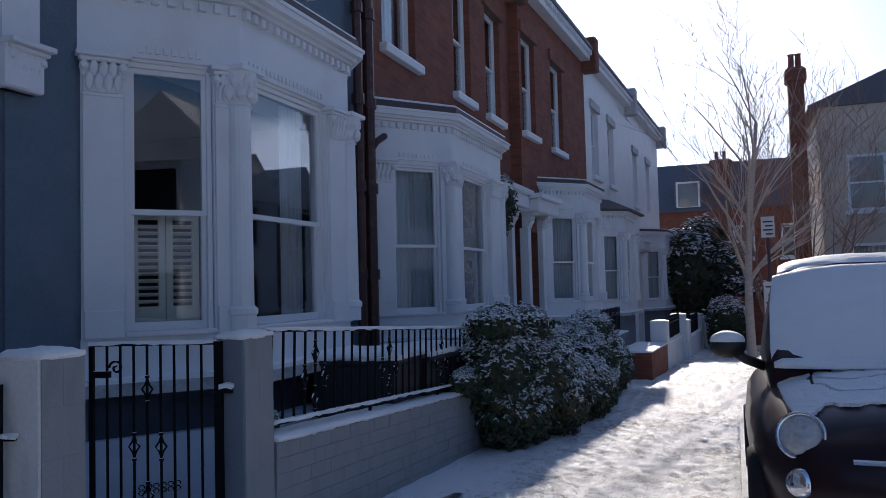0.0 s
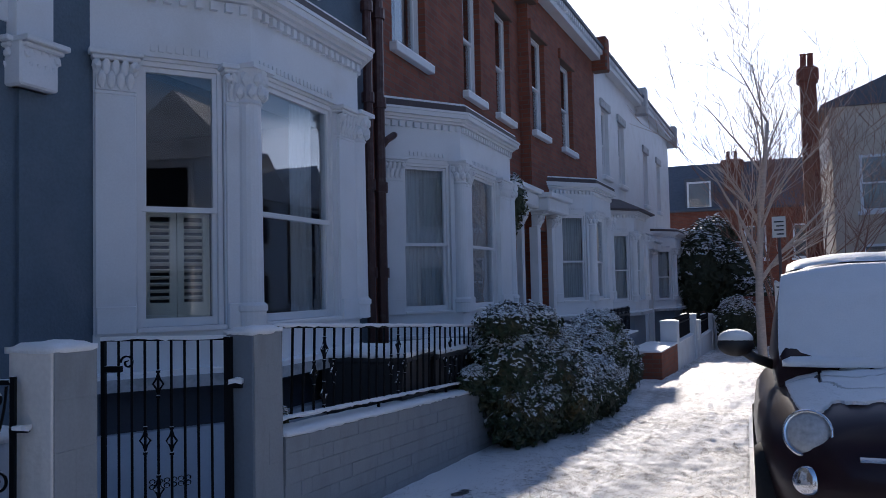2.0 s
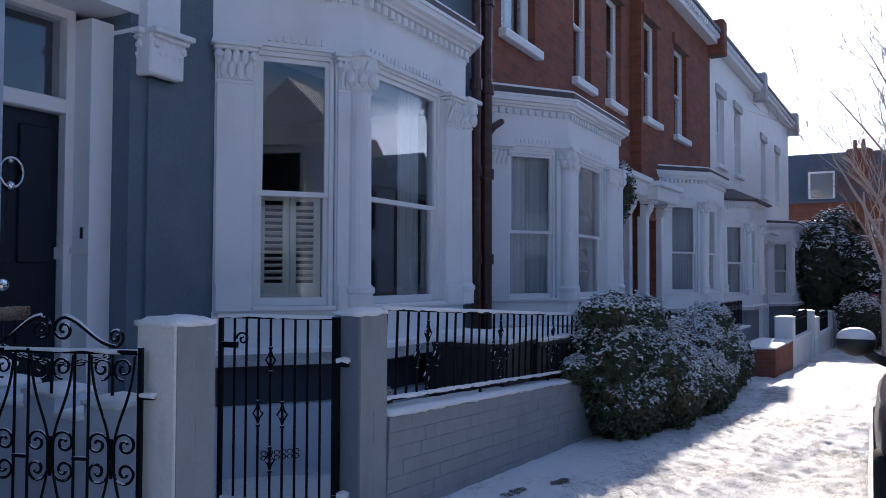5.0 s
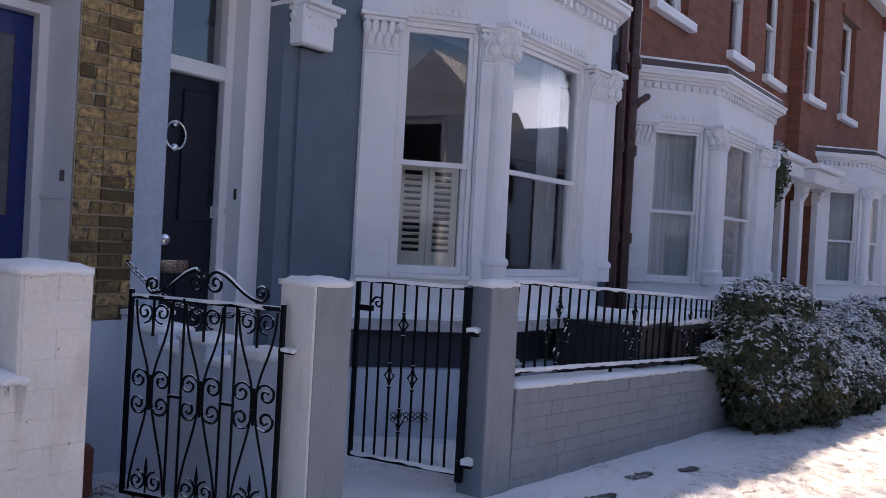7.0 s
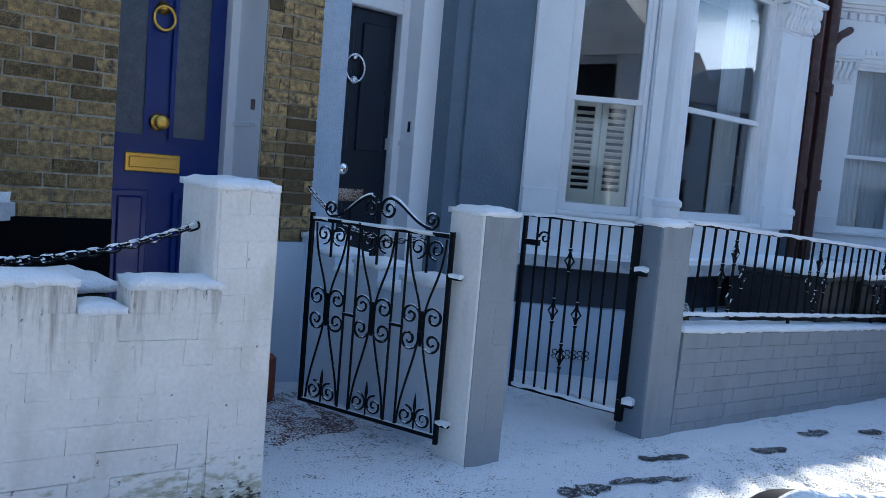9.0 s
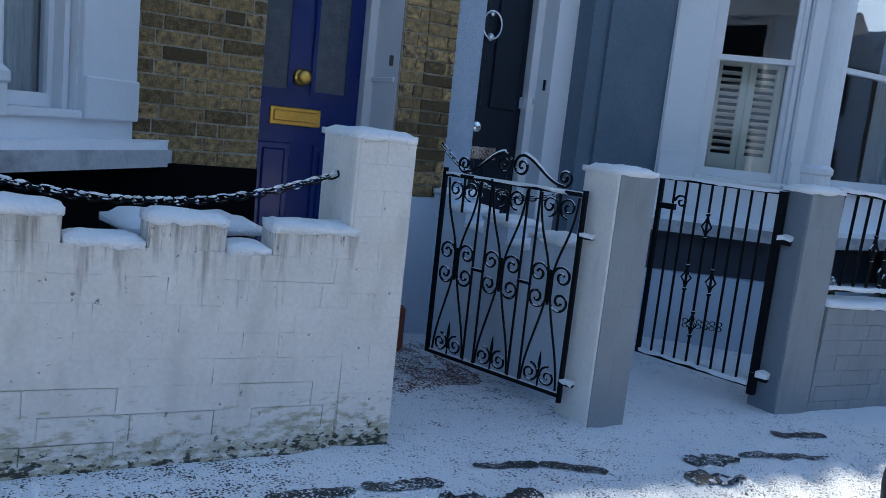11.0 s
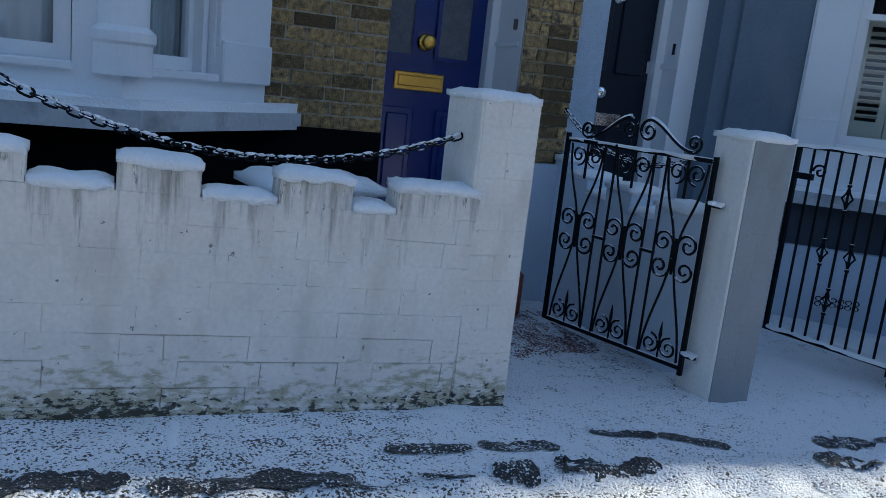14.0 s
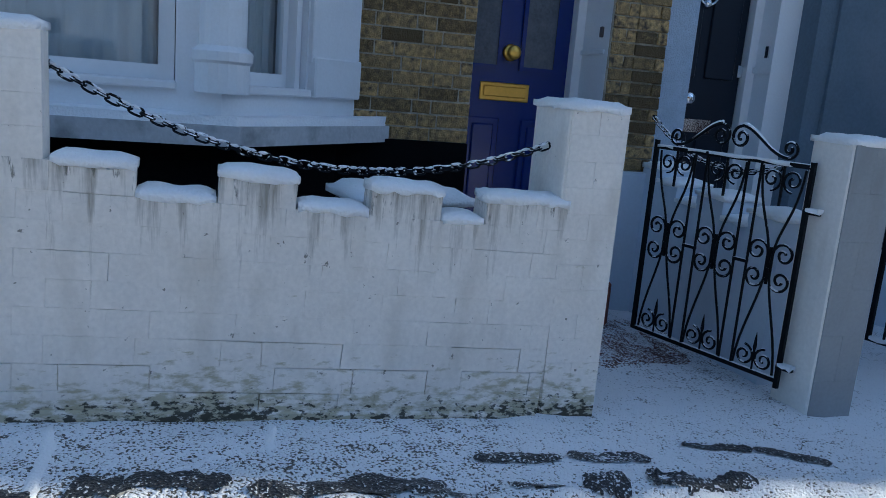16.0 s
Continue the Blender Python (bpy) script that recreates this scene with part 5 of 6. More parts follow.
for i in range(3):
    c = third * (i + 0.5)
    hw = third / 2 - 0.035
    bm = bmesh.new()
    for s in (-1, 1):
        tube(bm, bezier((c + s * hw, 0, Z1 - 0.02), (c + s * hw * 0.9, 0, Z1 - 0.2), (c + s * 0.012, 0, 0.6), (c + s * 0.006, 0, 0.46)), 0.005, 5)
        tube(bm, bezier((c + s * 0.006, 0, 0.44), (c + s * 0.02, 0, 0.3), (c + s * hw * 0.9, 0, 0.2), (c + s * hw, 0, Z0 + 0.02)), 0.005, 5)
    tube(bm, [(c, 0, 0.38), (c, 0, 0.52)], 0.006, 5)
    part("stem", bm, SNOWIRON, gate1)
    bm = bmesh.new()
    for s in (-1, 1):
        for v in (-1, 1):
            scroll(bm, I4, c + s * 0.054, 0.45 + v * 0.048, 0.044, 1.45, math.pi if s > 0 else 0, sign=-s * v, thick=0.0055)
        tube(bm, [(c + s * 0.010, 0, 0.40), (c + s * 0.010, 0, 0.50)], 0.0055, 5)
    part("middle_scroll", bm, SNOWIRON, gate1)
    for s in (-1, 1):
        bm = bmesh.new(); scroll(bm, I4, c + s * 0.042, Z0 + 0.062, 0.042, 1.5, math.pi / 2, sign=s)
        part("end_scroll", bm, SNOWIRON, gate1)
        bm = bmesh.new(); scroll(bm, I4, c + s * 0.042, Z1 - 0.066, 0.042, 1.5, -math.pi / 2, sign=-s)
        part("end_scroll", bm, SNOWIRON, gate1)
    bm = bmesh.new()
    lathe(bm, [(0.004, 0), (0.008, 0.02), (0.005, 0.05), (0.001, 0.075)], Matrix.Translation((c, 0, Z0 + 0.085)), 6)
    tube(bm, [(c, 0, Z0 + 0.016), (c, 0, Z0 + 0.09)], 0.004, 5)
    part("spear", bm, SNOWIRON, gate1)
    bm = bmesh.new(); tube(bm, [(c, 0, Z1 - 0.016), (c, 0, Z1 - 0.16)], 0.006, 5)
    part("pendant", bm, SNOWIRON, gate1)
bm = bmesh.new()
mid = gw / 2
for s in (-1, 1):
    tube(bm, bezier((mid + s * 0.25, 0, Z1 + 0.012), (mid + s * 0.17, 0, Z1 + 0.015), (mid + s * 0.11, 0, Z1 + 0.108), (mid + s * 0.045, 0, Z1 + 0.113)), 0.007, 6)
    scroll(bm, I4, mid + s * 0.045, Z1 + 0.068, 0.043, 1.5, math.pi / 2, sign=s, thick=0.006)
    scroll(bm, I4, mid + s * 0.25, Z1 + 0.045, 0.034, 1.4, -math.pi / 2, sign=s, thick=0.006)
part("crest", bm, SNOWIRON, gate1)
bm = bmesh.new()
snow_cap(bm, 0.02, gw - 0.02, -0.008, 0.008, Z1, 0.005, 0.04, seed=4, over=0.002)
part("gate_snow", bm, SNOW, gate1, smooth=True)
for s in (-1, 1):
    bm = bmesh.new()
    tube(bm, [p + Vector((0, 0, 0.007)) for p in bezier((mid + s * 0.22, 0, Z1 + 0.013), (mid + s * 0.17, 0, Z1 + 0.015), (mid + s * 0.11, 0, Z1 + 0.108), (mid + s * 0.045, 0, Z1 + 0.113))], 0.006, 5)
    part("gate_snow", bm, SNOW, gate1, smooth=True)
for z in (0.09, 0.66):
    part("hinge", boxed(-0.04, 0.02, -0.010, 0.010, z, z + 0.018), SNOWIRON, gate1)
    bm = bmesh.new(); snow_cap(bm, -0.035, 0.005, -0.012, 0.012, z + 0.018, 0.010, 0.012, seed=z)
    part("hinge_snow", bm, SNOW, gate1)

# plain barred gate of the grey house, open
G2H, G2F = Vector((3.105, 2.205, 0)), Vector((2.965, 2.83, 0))
gw = (G2F - G2H).length
ga = math.atan2(G2F.y - G2H.y, G2F.x - G2H.x)
gate2 = empty("garden_gate", "open black barred iron gate with diamond ornaments", "gate", Matrix.Translation((G2H.x, G2H.y, 0.0)) @ Matrix.Rotation(ga, 4, "Z"))
Z0, Z1 = -0.015, 0.895
bm = bmesh.new()
bx(bm, 0.0, 0.032, -0.016, 0.016, Z0 - 0.03, Z1); bx(bm, gw - 0.02, gw, -0.01, 0.01, Z0, Z1)
bx(bm, 0.032, gw - 0.02, -0.009, 0.009, Z0, Z0 + 0.02); bx(bm, 0.032, gw - 0.02, -0.009, 0.009, Z1 - 0.016, Z1)
part("gate_frame", bm, SNOWIRON, gate2)
NB = 8
for i in range(NB):
    x = 0.032 + (gw - 0.052) * (i + 1) / (NB + 1)
    bm = bmesh.new(); tube(bm, [(x, 0, Z0 + 0.02), (x, 0, Z1 - 0.016)], 0.0065, 6)
    for zz in {3: (0.42,), 4: (0.68, 0.2), 5: (0.42,)}.get(i, ()):
        diamond(bm, (0, 0, 0), (1, 0, 0), (x, 0, zz), 0.005, 0.026, 0.05)
    part("bar", bm, SNOWIRON, gate2)
bm = bmesh.new(); bx(bm, gw - 0.10, gw - 0.02, -0.012, 0.012, 0.735, 0.765); scroll(bm, I4, gw - 0.13, 0.78, 0.035, 1.3, 0, sign=1, thick=0.006)
part("latch", bm, SNOWIRON, gate2)
for z in (0.03, 0.66):
    part("hinge", boxed(-0.05, 0.03, -0.018, 0.018, z, z + 0.03), SNOWIRON, gate2)
    bm = bmesh.new(); snow_cap(bm, -0.05, 0.0, -0.02, 0.02, z + 0.03, 0.025, 0.02, seed=z)
    part("hinge_snow", bm, SNOW, gate2)
bm = bmesh.new(); snow_cap(bm, 0.03, gw, -0.01, 0.01, Z1, 0.010, 0.04, seed=6, over=0.002)
part("gate_snow", bm, SNOW, gate2)
bm = bmesh.new(); snow_cap(bm, 0.03, gw - 0.02, -0.01, 0.01, Z0 + 0.02, 0.012, 0.04, seed=7, over=0.002)
part("gate_snow", bm, SNOW, gate2)


# ---- chains ----
def chain(a, b, sag, n, label):
    """Links hung between two points, snow caught on them."""
    a, b = Vector(a), Vector(b)
    c = empty("chain", label, "chain", Matrix.Translation(a))
    pts = []
    for i in range(n + 1):
        u = i / n
        p = (b - a) * u
        p.z -= sag * 4 * u * (1 - u)
        pts.append(p)
    rnd = random.Random(3)
    for i in range(n):
        p, q = pts[i], pts[i + 1]
        d = (q - p)
        m = Matrix.Translation((p + q) / 2) @ d.to_track_quat("X", "Z").to_matrix().to_4x4() @ Matrix.Rotation(radians(80 if i % 2 else 8), 4, "X")
        L, W = d.length * 0.64, 0.0105
        loop = [m @ Vector((L * math.copysign(abs(math.cos(t)) ** 0.6, math.cos(t)), W * math.copysign(abs(math.sin(t)) ** 0.6, math.sin(t)), 0)) for t in (2 * math.pi * k / 12 for k in range(13))]
        bm = bmesh.new(); tube(bm, loop, 0.0036, 5, close=False)
        part("link", bm, SNOWIRON, c)
    for i in range(n):
        if rnd.random() < 0.85:
            p, q = pts[i], pts[i + 1]
            bm = bmesh.new()
            k = rnd.uniform(0.2, 0.6)
            tube(bm, [p.lerp(q, t) + Vector((0, rnd.uniform(-0.003, 0.001), 0.0085 + rnd.uniform(-0.001, 0.002))) for t in (k - 0.45, k - 0.15, k + 0.15, k + 0.45)], [0.0015, 0.0046 * rnd.uniform(0.4, 1.2), 0.0046 * rnd.uniform(0.4, 1.2), 0.0015], 6)
            part("chain_snow", bm, SNOW, c, smooth=True)
    part("eye_bolt", boxed(-0.008, 0.004, -0.008, 0.008, -0.012, 0.012), SNOWIRON, c)


chain((-0.44, WY + 0.12, 0.965), (0.955, WY + 0.12, 0.842), 0.165, 50, "black iron chain dusted with snow between the pillars")
chain((2.02, 3.39, 0.93), (1.99, 2.42, 0.80), 0.10, 26, "black iron chain over the low dividing wall")

# low wall between the two paths
divider = empty("dividing_wall", "low pale painted stepped wall between the paths", "wall", Matrix.Translation((2.0, 2.4, 0)))
bm = bmesh.new()
STEPS = [(0.0, 0.2, 0.61), (0.2, 0.37, 0.55), (0.37, 0.56, 0.63), (0.56, 0.72, 0.57), (0.72, 0.88, 0.64), (0.88, 1.03, 0.70)]
for a, b, h in STEPS:
    bx(bm, 0.02, 0.2, a, b, -0.2, h)
part("wall_core", bm, BLUEWASH, divider)
for a, b, h in STEPS:
    bm = bmesh.new(); snow_cap(bm, 0.015, 0.205, a, b, h, 0.024, 0.03, seed=h * 9)
    part("wall_snow", bm, SNOW, divider, smooth=True)
part("pier_foot", boxed(-0.2, 0.07, 1.0, 1.04, -0.15, 0.66), BLUEWASH, divider, "pale blue washed wall foot")
tagged(part("clay_pot", boxed(1.50, 1.72, 3.05, 3.25, -0.02, 0.2, bevel=0.02), TERRACOTTA), "red clay planter box by the wall", "planter")

# bay-side garden of the grey house: low vent wall and bins
tagged(part("garden_step", boxed(3.4, 6.9, 2.32, 2.82, -0.4, -0.08, bevel=0.01), SNOW), "snow-covered front garden bed", "garden", kind="structure")
vent = empty("vent_grille", "ornate black vent grille in the pale plinth", "vent", Matrix.Translation((3.765, 3.205, -0.14)) @ Matrix.Rotation(radians(-39), 4, "Z"))
bm = bmesh.new()
for i in range(6):
    for j in range(2):
        tube(bm, [(-0.02 + i * 0.04 + 0.016 * math.cos(a), 0.0, 0.13 + j * 0.03 + 0.012 * math.sin(a)) for a in (2 * math.pi * k / 8 for k in range(9))], 0.004, 4, close=False)
part("grille", bm, SNOWIRON, vent)


def wheelie_bin(x, y, z, turn, s=1.0):
    b = empty("wheelie_bin", "black wheeled bin with snow on its lid", "bin", Matrix.Translation((x, y, z)) @ Matrix.Rotation(turn, 4, "Z"), "bins behind the railing")
    bm = bmesh.new()
    loft(bm, [[(-0.24 * s, -0.25 * s, 0.05), (0.24 * s, -0.25 * s, 0.05), (0.24 * s, 0.25 * s, 0.05), (-0.24 * s, 0.25 * s, 0.05)], [(-0.29 * s, -0.31 * s, 0.83 * s), (0.29 * s, -0.31 * s, 0.83 * s), (0.29 * s, 0.31 * s, 0.83 * s), (-0.29 * s, 0.31 * s, 0.83 * s)]])
    part("bin_body", bm, BINGREY, b)
    part("lid", boxed(-0.31 * s, 0.31 * s, -0.34 * s, 0.34 * s, 0.83 * s, 0.88 * s, bevel=0.015), BINGREY, b)
    bm = bmesh.new(); snow_cap(bm, -0.30 * s, 0.30 * s, -0.33 * s, 0.33 * s, 0.88 * s, 0.05, 0.06, seed=x)
    part("lid_snow", bm, SNOW, b, smooth=True)
    for q in (-1, 1):
        bm = bmesh.new(); tube(bm, [(q * 0.22 * s, 0.24 * s, 0.09), (q * 0.28 * s, 0.24 * s, 0.09)], 0.09, 12)
        part("wheel", bm, RUBBER, b)


wheelie_bin(5.3, 2.52, -0.25, 0.05); wheelie_bin(5.95, 2.5, -0.28, -0.04); wheelie_bin(6.6, 2.5, -0.3, 0.0)


box_bin = empty("recycling_box", "dark recycling box under a slab of snow behind the wall", "bin", Matrix.Translation((0.62, 2.72, ground_z(0.6))) @ Matrix.Rotation(0.15, 4, "Z"))
part("box_body", boxed(-0.2, 0.2, -0.14, 0.14, 0.0, 0.57, bevel=0.015), BINGREY, box_bin)
bm = bmesh.new(); snow_cap(bm, -0.22, 0.22, -0.16, 0.16, 0.575, 0.04, 0.04, seed=8)
part("lid_snow", bm, SNOW, box_bin, smooth=True)

# ---- snow-dusted bush over the wall ----
def leaf_mesh(bm, c, nrm, size, snow=False):
    n = Vector(nrm).normalized()
    u = n.orthogonal().normalized()
    u.rotate(Matrix.Rotation(random.uniform(0, 6.28), 3, n))
    w = n.cross(u)
    c = Vector(c)
    vs = [bm.verts.new(c + u * a * size + w * b * size * 0.5 + n * h * size) for a, b, h in ((-1, 0, 0), (0, -1, 0.12), (1.1, 0, -0.1), (0, 1, 0.12))]
    bm.faces.new(vs)


def lump(bm, c, r):
    vs = [bm.verts.new(c + Vector(q) * r) for q in ((1.2, 0, 0), (0, 1, 0), (-1.2, 0, 0), (0, -1, 0), (0, 0, 0.6), (0, 0, -0.4))]
    for i in range(4):
        bm.faces.new((vs[i], vs[(i + 1) % 4], vs[4])); bm.faces.new((vs[(i + 1) % 4], vs[i], vs[5]))


def bush(name, blobs, leaves, size, label, category="bush", snow_share=0.5, leaf_mat=LEAF, seed=1, density_top=0.0):
    """Leaves in clumps over a set of lobes, snow on those that face up."""
    rnd = random.Random(seed)
    random.seed(seed)
    b = empty(name, label, category, Matrix.Identity(4))
    tot = sum(r[3] * r[4] + r[4] * r[5] + r[3] * r[5] for r in blobs)
    green, white, core = bmesh.new(), bmesh.new(), bmesh.new()
    for cx, cy, cz, rx, ry, rz in blobs:
        vs = ball(core, (0, 0, 0), 1, 2)
        for v in vs:
            k = 0.86 + 0.12 * noise.noise(v.co * 2.5 + Vector((cx, cy, cz)))
            v.co = Vector((cx + v.co.x * rx * k, cy + v.co.y * ry * k, cz + v.co.z * rz * k))
        n = int(leaves * (rx * ry + ry * rz + rx * rz) / tot)
        for _ in range(n):
            d = Vector((rnd.gauss(0, 1), rnd.gauss(0, 1), rnd.gauss(0, 1))).normalized()
            clump = noise.noise(d * 4.5 + Vector((cx * 3, cy * 3, cz * 3)))
            k = 0.94 + 0.30 * clump + rnd.uniform(-0.09, 0.09)
            p = Vector((cx + d.x * rx * k, cy + d.y * ry * k, cz + d.z * rz * k))
            nr = (d + Vector((rnd.uniform(-1, 1), rnd.uniform(-1, 1), rnd.uniform(-0.4, 1))) * 0.8).normalized()
            leaf_mesh(green, p, nr, size * rnd.uniform(0.6, 1.3))
            if nr.z > 0.15 and d.z > -0.35 and rnd.random() < snow_share * (0.5 + 0.8 * max(0, d.z)) * max(0.75 if d.z > 0.45 else 0.25, 3.2 * (noise.noise(p * (0.22 / size)) + 0.2)) * (3.6 if d.z > 0.35 else 0.75 if d.z > 0.0 else 0.3):
                leaf_mesh(white, p + Vector((0, 0, size * 0.14)), (nr + Vector((0, 0, 0.8))).normalized(), size * rnd.uniform(0.8, 1.7))
                if rnd.random() < 0.45:
                    lump(white, p + Vector((0, 0, size * 0.2)), size * rnd.uniform(0.4, 0.8))
    # solid dull lumps under the leaves stand for the shade inside the bush
    part("inner_shade", core, HEDGE, b, "solid dark core standing for the shade between the leaves")
    tagged(part("leaves", green, leaf_mat, b, "small dark green leaves"), kind="stuff")
    tagged(part("leaf_snow", white, SNOW, b, "snow on the leaves"), kind="stuff")
    return b


bush("bush", [(6.85, 1.98, 0.40, 0.62, 0.34, 0.50), (7.4, 1.88, 0.26, 0.62, 0.40, 0.52), (7.0, 1.9, 0.0, 0.62, 0.32, 0.4), (8.1, 1.82, 0.02, 0.6, 0.38, 0.46), (8.7, 1.80, -0.08, 0.6, 0.36, 0.42), (6.55, 1.92, 0.78, 0.34, 0.22, 0.16), (7.15, 1.84, 0.74, 0.3, 0.25, 0.18), (7.75, 1.7, 0.0, 0.4, 0.3, 0.42), (6.75, 1.9, 0.0, 0.26, 0.2, 0.3),
              (9.8, 1.86, 0.18, 0.62, 0.38, 0.46), (10.6, 1.86, 0.20, 0.72, 0.40, 0.50), (10.3, 1.75, 0.56, 0.35, 0.25, 0.18), (11.5, 1.85, -0.02, 0.75, 0.36, 0.46), (12.3, 1.85, -0.16, 0.65, 0.34, 0.40), (10.2, 1.75, -0.2, 0.9, 0.32, 0.35), (9.2, 1.65, -0.1, 0.4, 0.3, 0.4)],
     85000, 0.0235, "large evergreen bush dusted with snow, spilling over the wall", seed=4, snow_share=1.0)
bush("bush", [(6.3, 2.1, 0.33, 0.28, 0.12, 0.12), (6.6, 2.08, 0.25, 0.3, 0.14, 0.25)], 4200, 0.02, "trailing evergreen sprays on the railing under snow", seed=6)
bush("bush", [(3.62, 2.34, 0.43, 0.14, 0.07, 0.06)], 700, 0.018, "small snowy plant behind the railing", seed=9)


# ---- parked car ----
def section(x, hw, z0, z1, top_in=0.0, n=24, e=3.2):
    """A rounded cross-section across the car."""
    pts = []
    zc, hh = (z0 + z1) / 2, (z1 - z0) / 2
    for k in range(n):
        a = 2 * math.pi * k / n
        c, s = math.cos(a), math.sin(a)
        y = math.copysign(abs(c) ** (2 / e), c)
        z = math.copysign(abs(s) ** (2 / e), s)
        pts.append((x, y * hw * (1 - top_in * (z + 1) / 2), zc + z * hh))
    return pts


def interp(table, x):
    for a, b in zip(table, table[1:]):
        if a[0] <= x <= b[0]:
            u = (x - a[0]) / (b[0] - a[0])
            u = u * u * (3 - 2 * u) if len(a) > 5 else u
            return [p + (q - p) * u for p, q in zip(a[1:], b[1:])]
    return list((table[0] if x < table[0][0] else table[-1])[1:])


BODY = [(0.0, 0.50, 0.36, 0.60), (0.06, 0.60, 0.27, 0.70), (0.16, 0.68, 0.22, 0.77), (0.32, 0.745, 0.20, 0.83), (0.6, 0.79, 0.19, 0.90), (1.0, 0.81, 0.19, 0.955), (2.0, 0.815, 0.19, 0.97), (3.0, 0.80, 0.2, 0.96), (3.35, 0.75, 0.25, 0.92), (3.52, 0.62, 0.35, 0.8)]
CABIN = [(0.92, 0.70, 0.80, 0.96, 0.05), (1.05, 0.72, 0.80, 1.09, 0.06), (1.3, 0.735, 0.80, 1.34, 0.10), (1.55, 0.74, 0.80, 1.52, 0.15), (1.8, 0.74, 0.80, 1.585, 0.18), (2.2, 0.74, 0.80, 1.60, 0.2), (2.8, 0.73, 0.80, 1.57, 0.21), (3.15, 0.71, 0.80, 1.4, 0.18), (3.42, 0.68, 0.8, 1.0, 0.1)]


def small_car(m, label, paint, detail=True, snow_seed=0):
    c = empty("car", label, "car", m, "parked cars")
    bm = bmesh.new()
    loft(bm, [section(0.0 + x, *interp(BODY, x), e=3.0) for x in [i * 3.52 / 40 for i in range(41)]])
    body = part("body", bm, paint, c, smooth=True)
    bm = bmesh.new()
    loft(bm, [section(x, *interp(CABIN, x), e=5) for x in [0.92 + i * 2.5 / 34 for i in range(35)]])
    part("cabin", bm, paint, c, smooth=True)

    def cabin_pt(x, v, lift):
        hw, z0, z1, ti = interp(CABIN, x)
        k = abs(v) ** 3.0
        return Vector((x - lift * 0.7, v * hw * (1 - ti) * 1.0, z1 - 0.06 * k + lift * 0.9))
    # snow sheet over the windscreen and roof
    for nm, xa, xb, vm, lift in (("windscreen_snow", 0.945, 1.56, 1.0, 0.016), ("roof_snow", 1.60, 3.3, 0.96, 0.022)):
        bm = bmesh.new()
        nx, ny = 22, 26
        gr = []
        for i in range(nx + 1):
            row = []
            for j in range(ny + 1):
                u = i / nx
                v = (2 * j / ny - 1) * vm
                ed = min(i, nx - i, j, ny - j)
                x = xa + (xb - xa) * u
                li = lift * (0.25 if ed == 0 else 0.8 if ed == 1 else 1) + 0.006 * noise.noise((x * 6 + snow_seed, v * 5, 1))
                p = cabin_pt(x, v, li)
                row.append(bm.verts.new(p))
            gr.append(row)
        for i in range(nx):
            for j in range(ny):
                bm.faces.new((gr[i][j], gr[i + 1][j], gr[i + 1][j + 1], gr[i][j + 1]))
        part(nm, bm, SNOW, c, "snow covering the glass" if "wind" in nm else "thick snow on the roof", smooth=True)
    # broken snow on the bonnet
    bm = bmesh.new()
    nx, ny = 90, 130
    gr = {}
    for i in range(nx + 1):
        for j in range(ny + 1):
            x = 0.30 + 0.70 * i / nx
            v = (2 * j / ny - 1)
            hw, z0, z1 = interp(BODY, x)
            q = noise.noise((x * 3.2 + snow_seed, v * 1.7, 7.7)) + 0.45 * noise.noise((x * 9, v * 6, 2.2)) + 1.5 * (x - 0.58) + 0.46
            crack = abs(noise.noise((x * 4.5 + 3, v * 1.2 + 0.4 * math.sin(v * 9), 4.4)))
            if q < 0.0 or crack < 0.035 or abs(v) > 0.97:
                continue
            vv = v * 0.84
            top = z1 - (z1 - z0) * 0.5 * (1 - (1 - abs(vv) ** 3.0) ** (1 / 3.0))
            x += 0.006 * noise.noise((i * 0.7, j * 0.7, 1.5)); vv += 0.008 * noise.noise((i * 0.7, j * 0.7, 8.5))
            gr[i, j] = bm.verts.new((x, vv * hw, top + 0.012 + 0.006 * noise.noise((x * 14, v * 12, 0))))
    for i in range(nx):
        for j in range(ny):
            q = [(i, j), (i + 1, j), (i + 1, j + 1), (i, j + 1)]
            if all(k in gr for k in q):
                bm.faces.new([gr[k] for k in q])
    r = bmesh.ops.extrude_face_region(bm, geom=bm.faces[:])
    for v in [e for e in r["geom"] if isinstance(e, bmesh.types.BMVert)]:
        v.co.z -= 0.016
    part("bonnet_snow", bm, SNOW, c, "broken sheets of snow on the bonnet", smooth=False)
    part("wiper", boxed(1.0, 1.02, -0.5, 0.05, 1.065, 1.08, bevel=0.004), CARPLASTIC, c, "black windscreen wiper")
    part("scuttle", boxed(0.90, 1.0, -0.62, 0.62, 0.945, 0.955, bevel=0.004), CARPLASTIC, c)
    bm = bmesh.new(); snow_cap(bm, 0.86, 1.10, -0.66, 0.66, 0.962, 0.034, 0.04, seed=snow_seed + 2)
    part("scuttle_snow", bm, SNOW, c, "snow heaped under the windscreen", smooth=True)
    for s in (-1, 1):
        ax = Matrix.Translation((0.165, s * 0.60, 0.70)) @ Matrix.Rotation(radians(-s * 14), 4, "Z") @ Matrix.Rotation(radians(-90 + 14), 4, "Y")
        bm = bmesh.new(); lathe(bm, [(0.098, -0.06), (0.104, 0.0), (0.104, 0.012), (0.094, 0.018), (0.088, 0.006)], ax, 28)
        lamp = part("headlamp", bm, CHROME, c, "round chrome-rimmed headlamp", smooth=True)
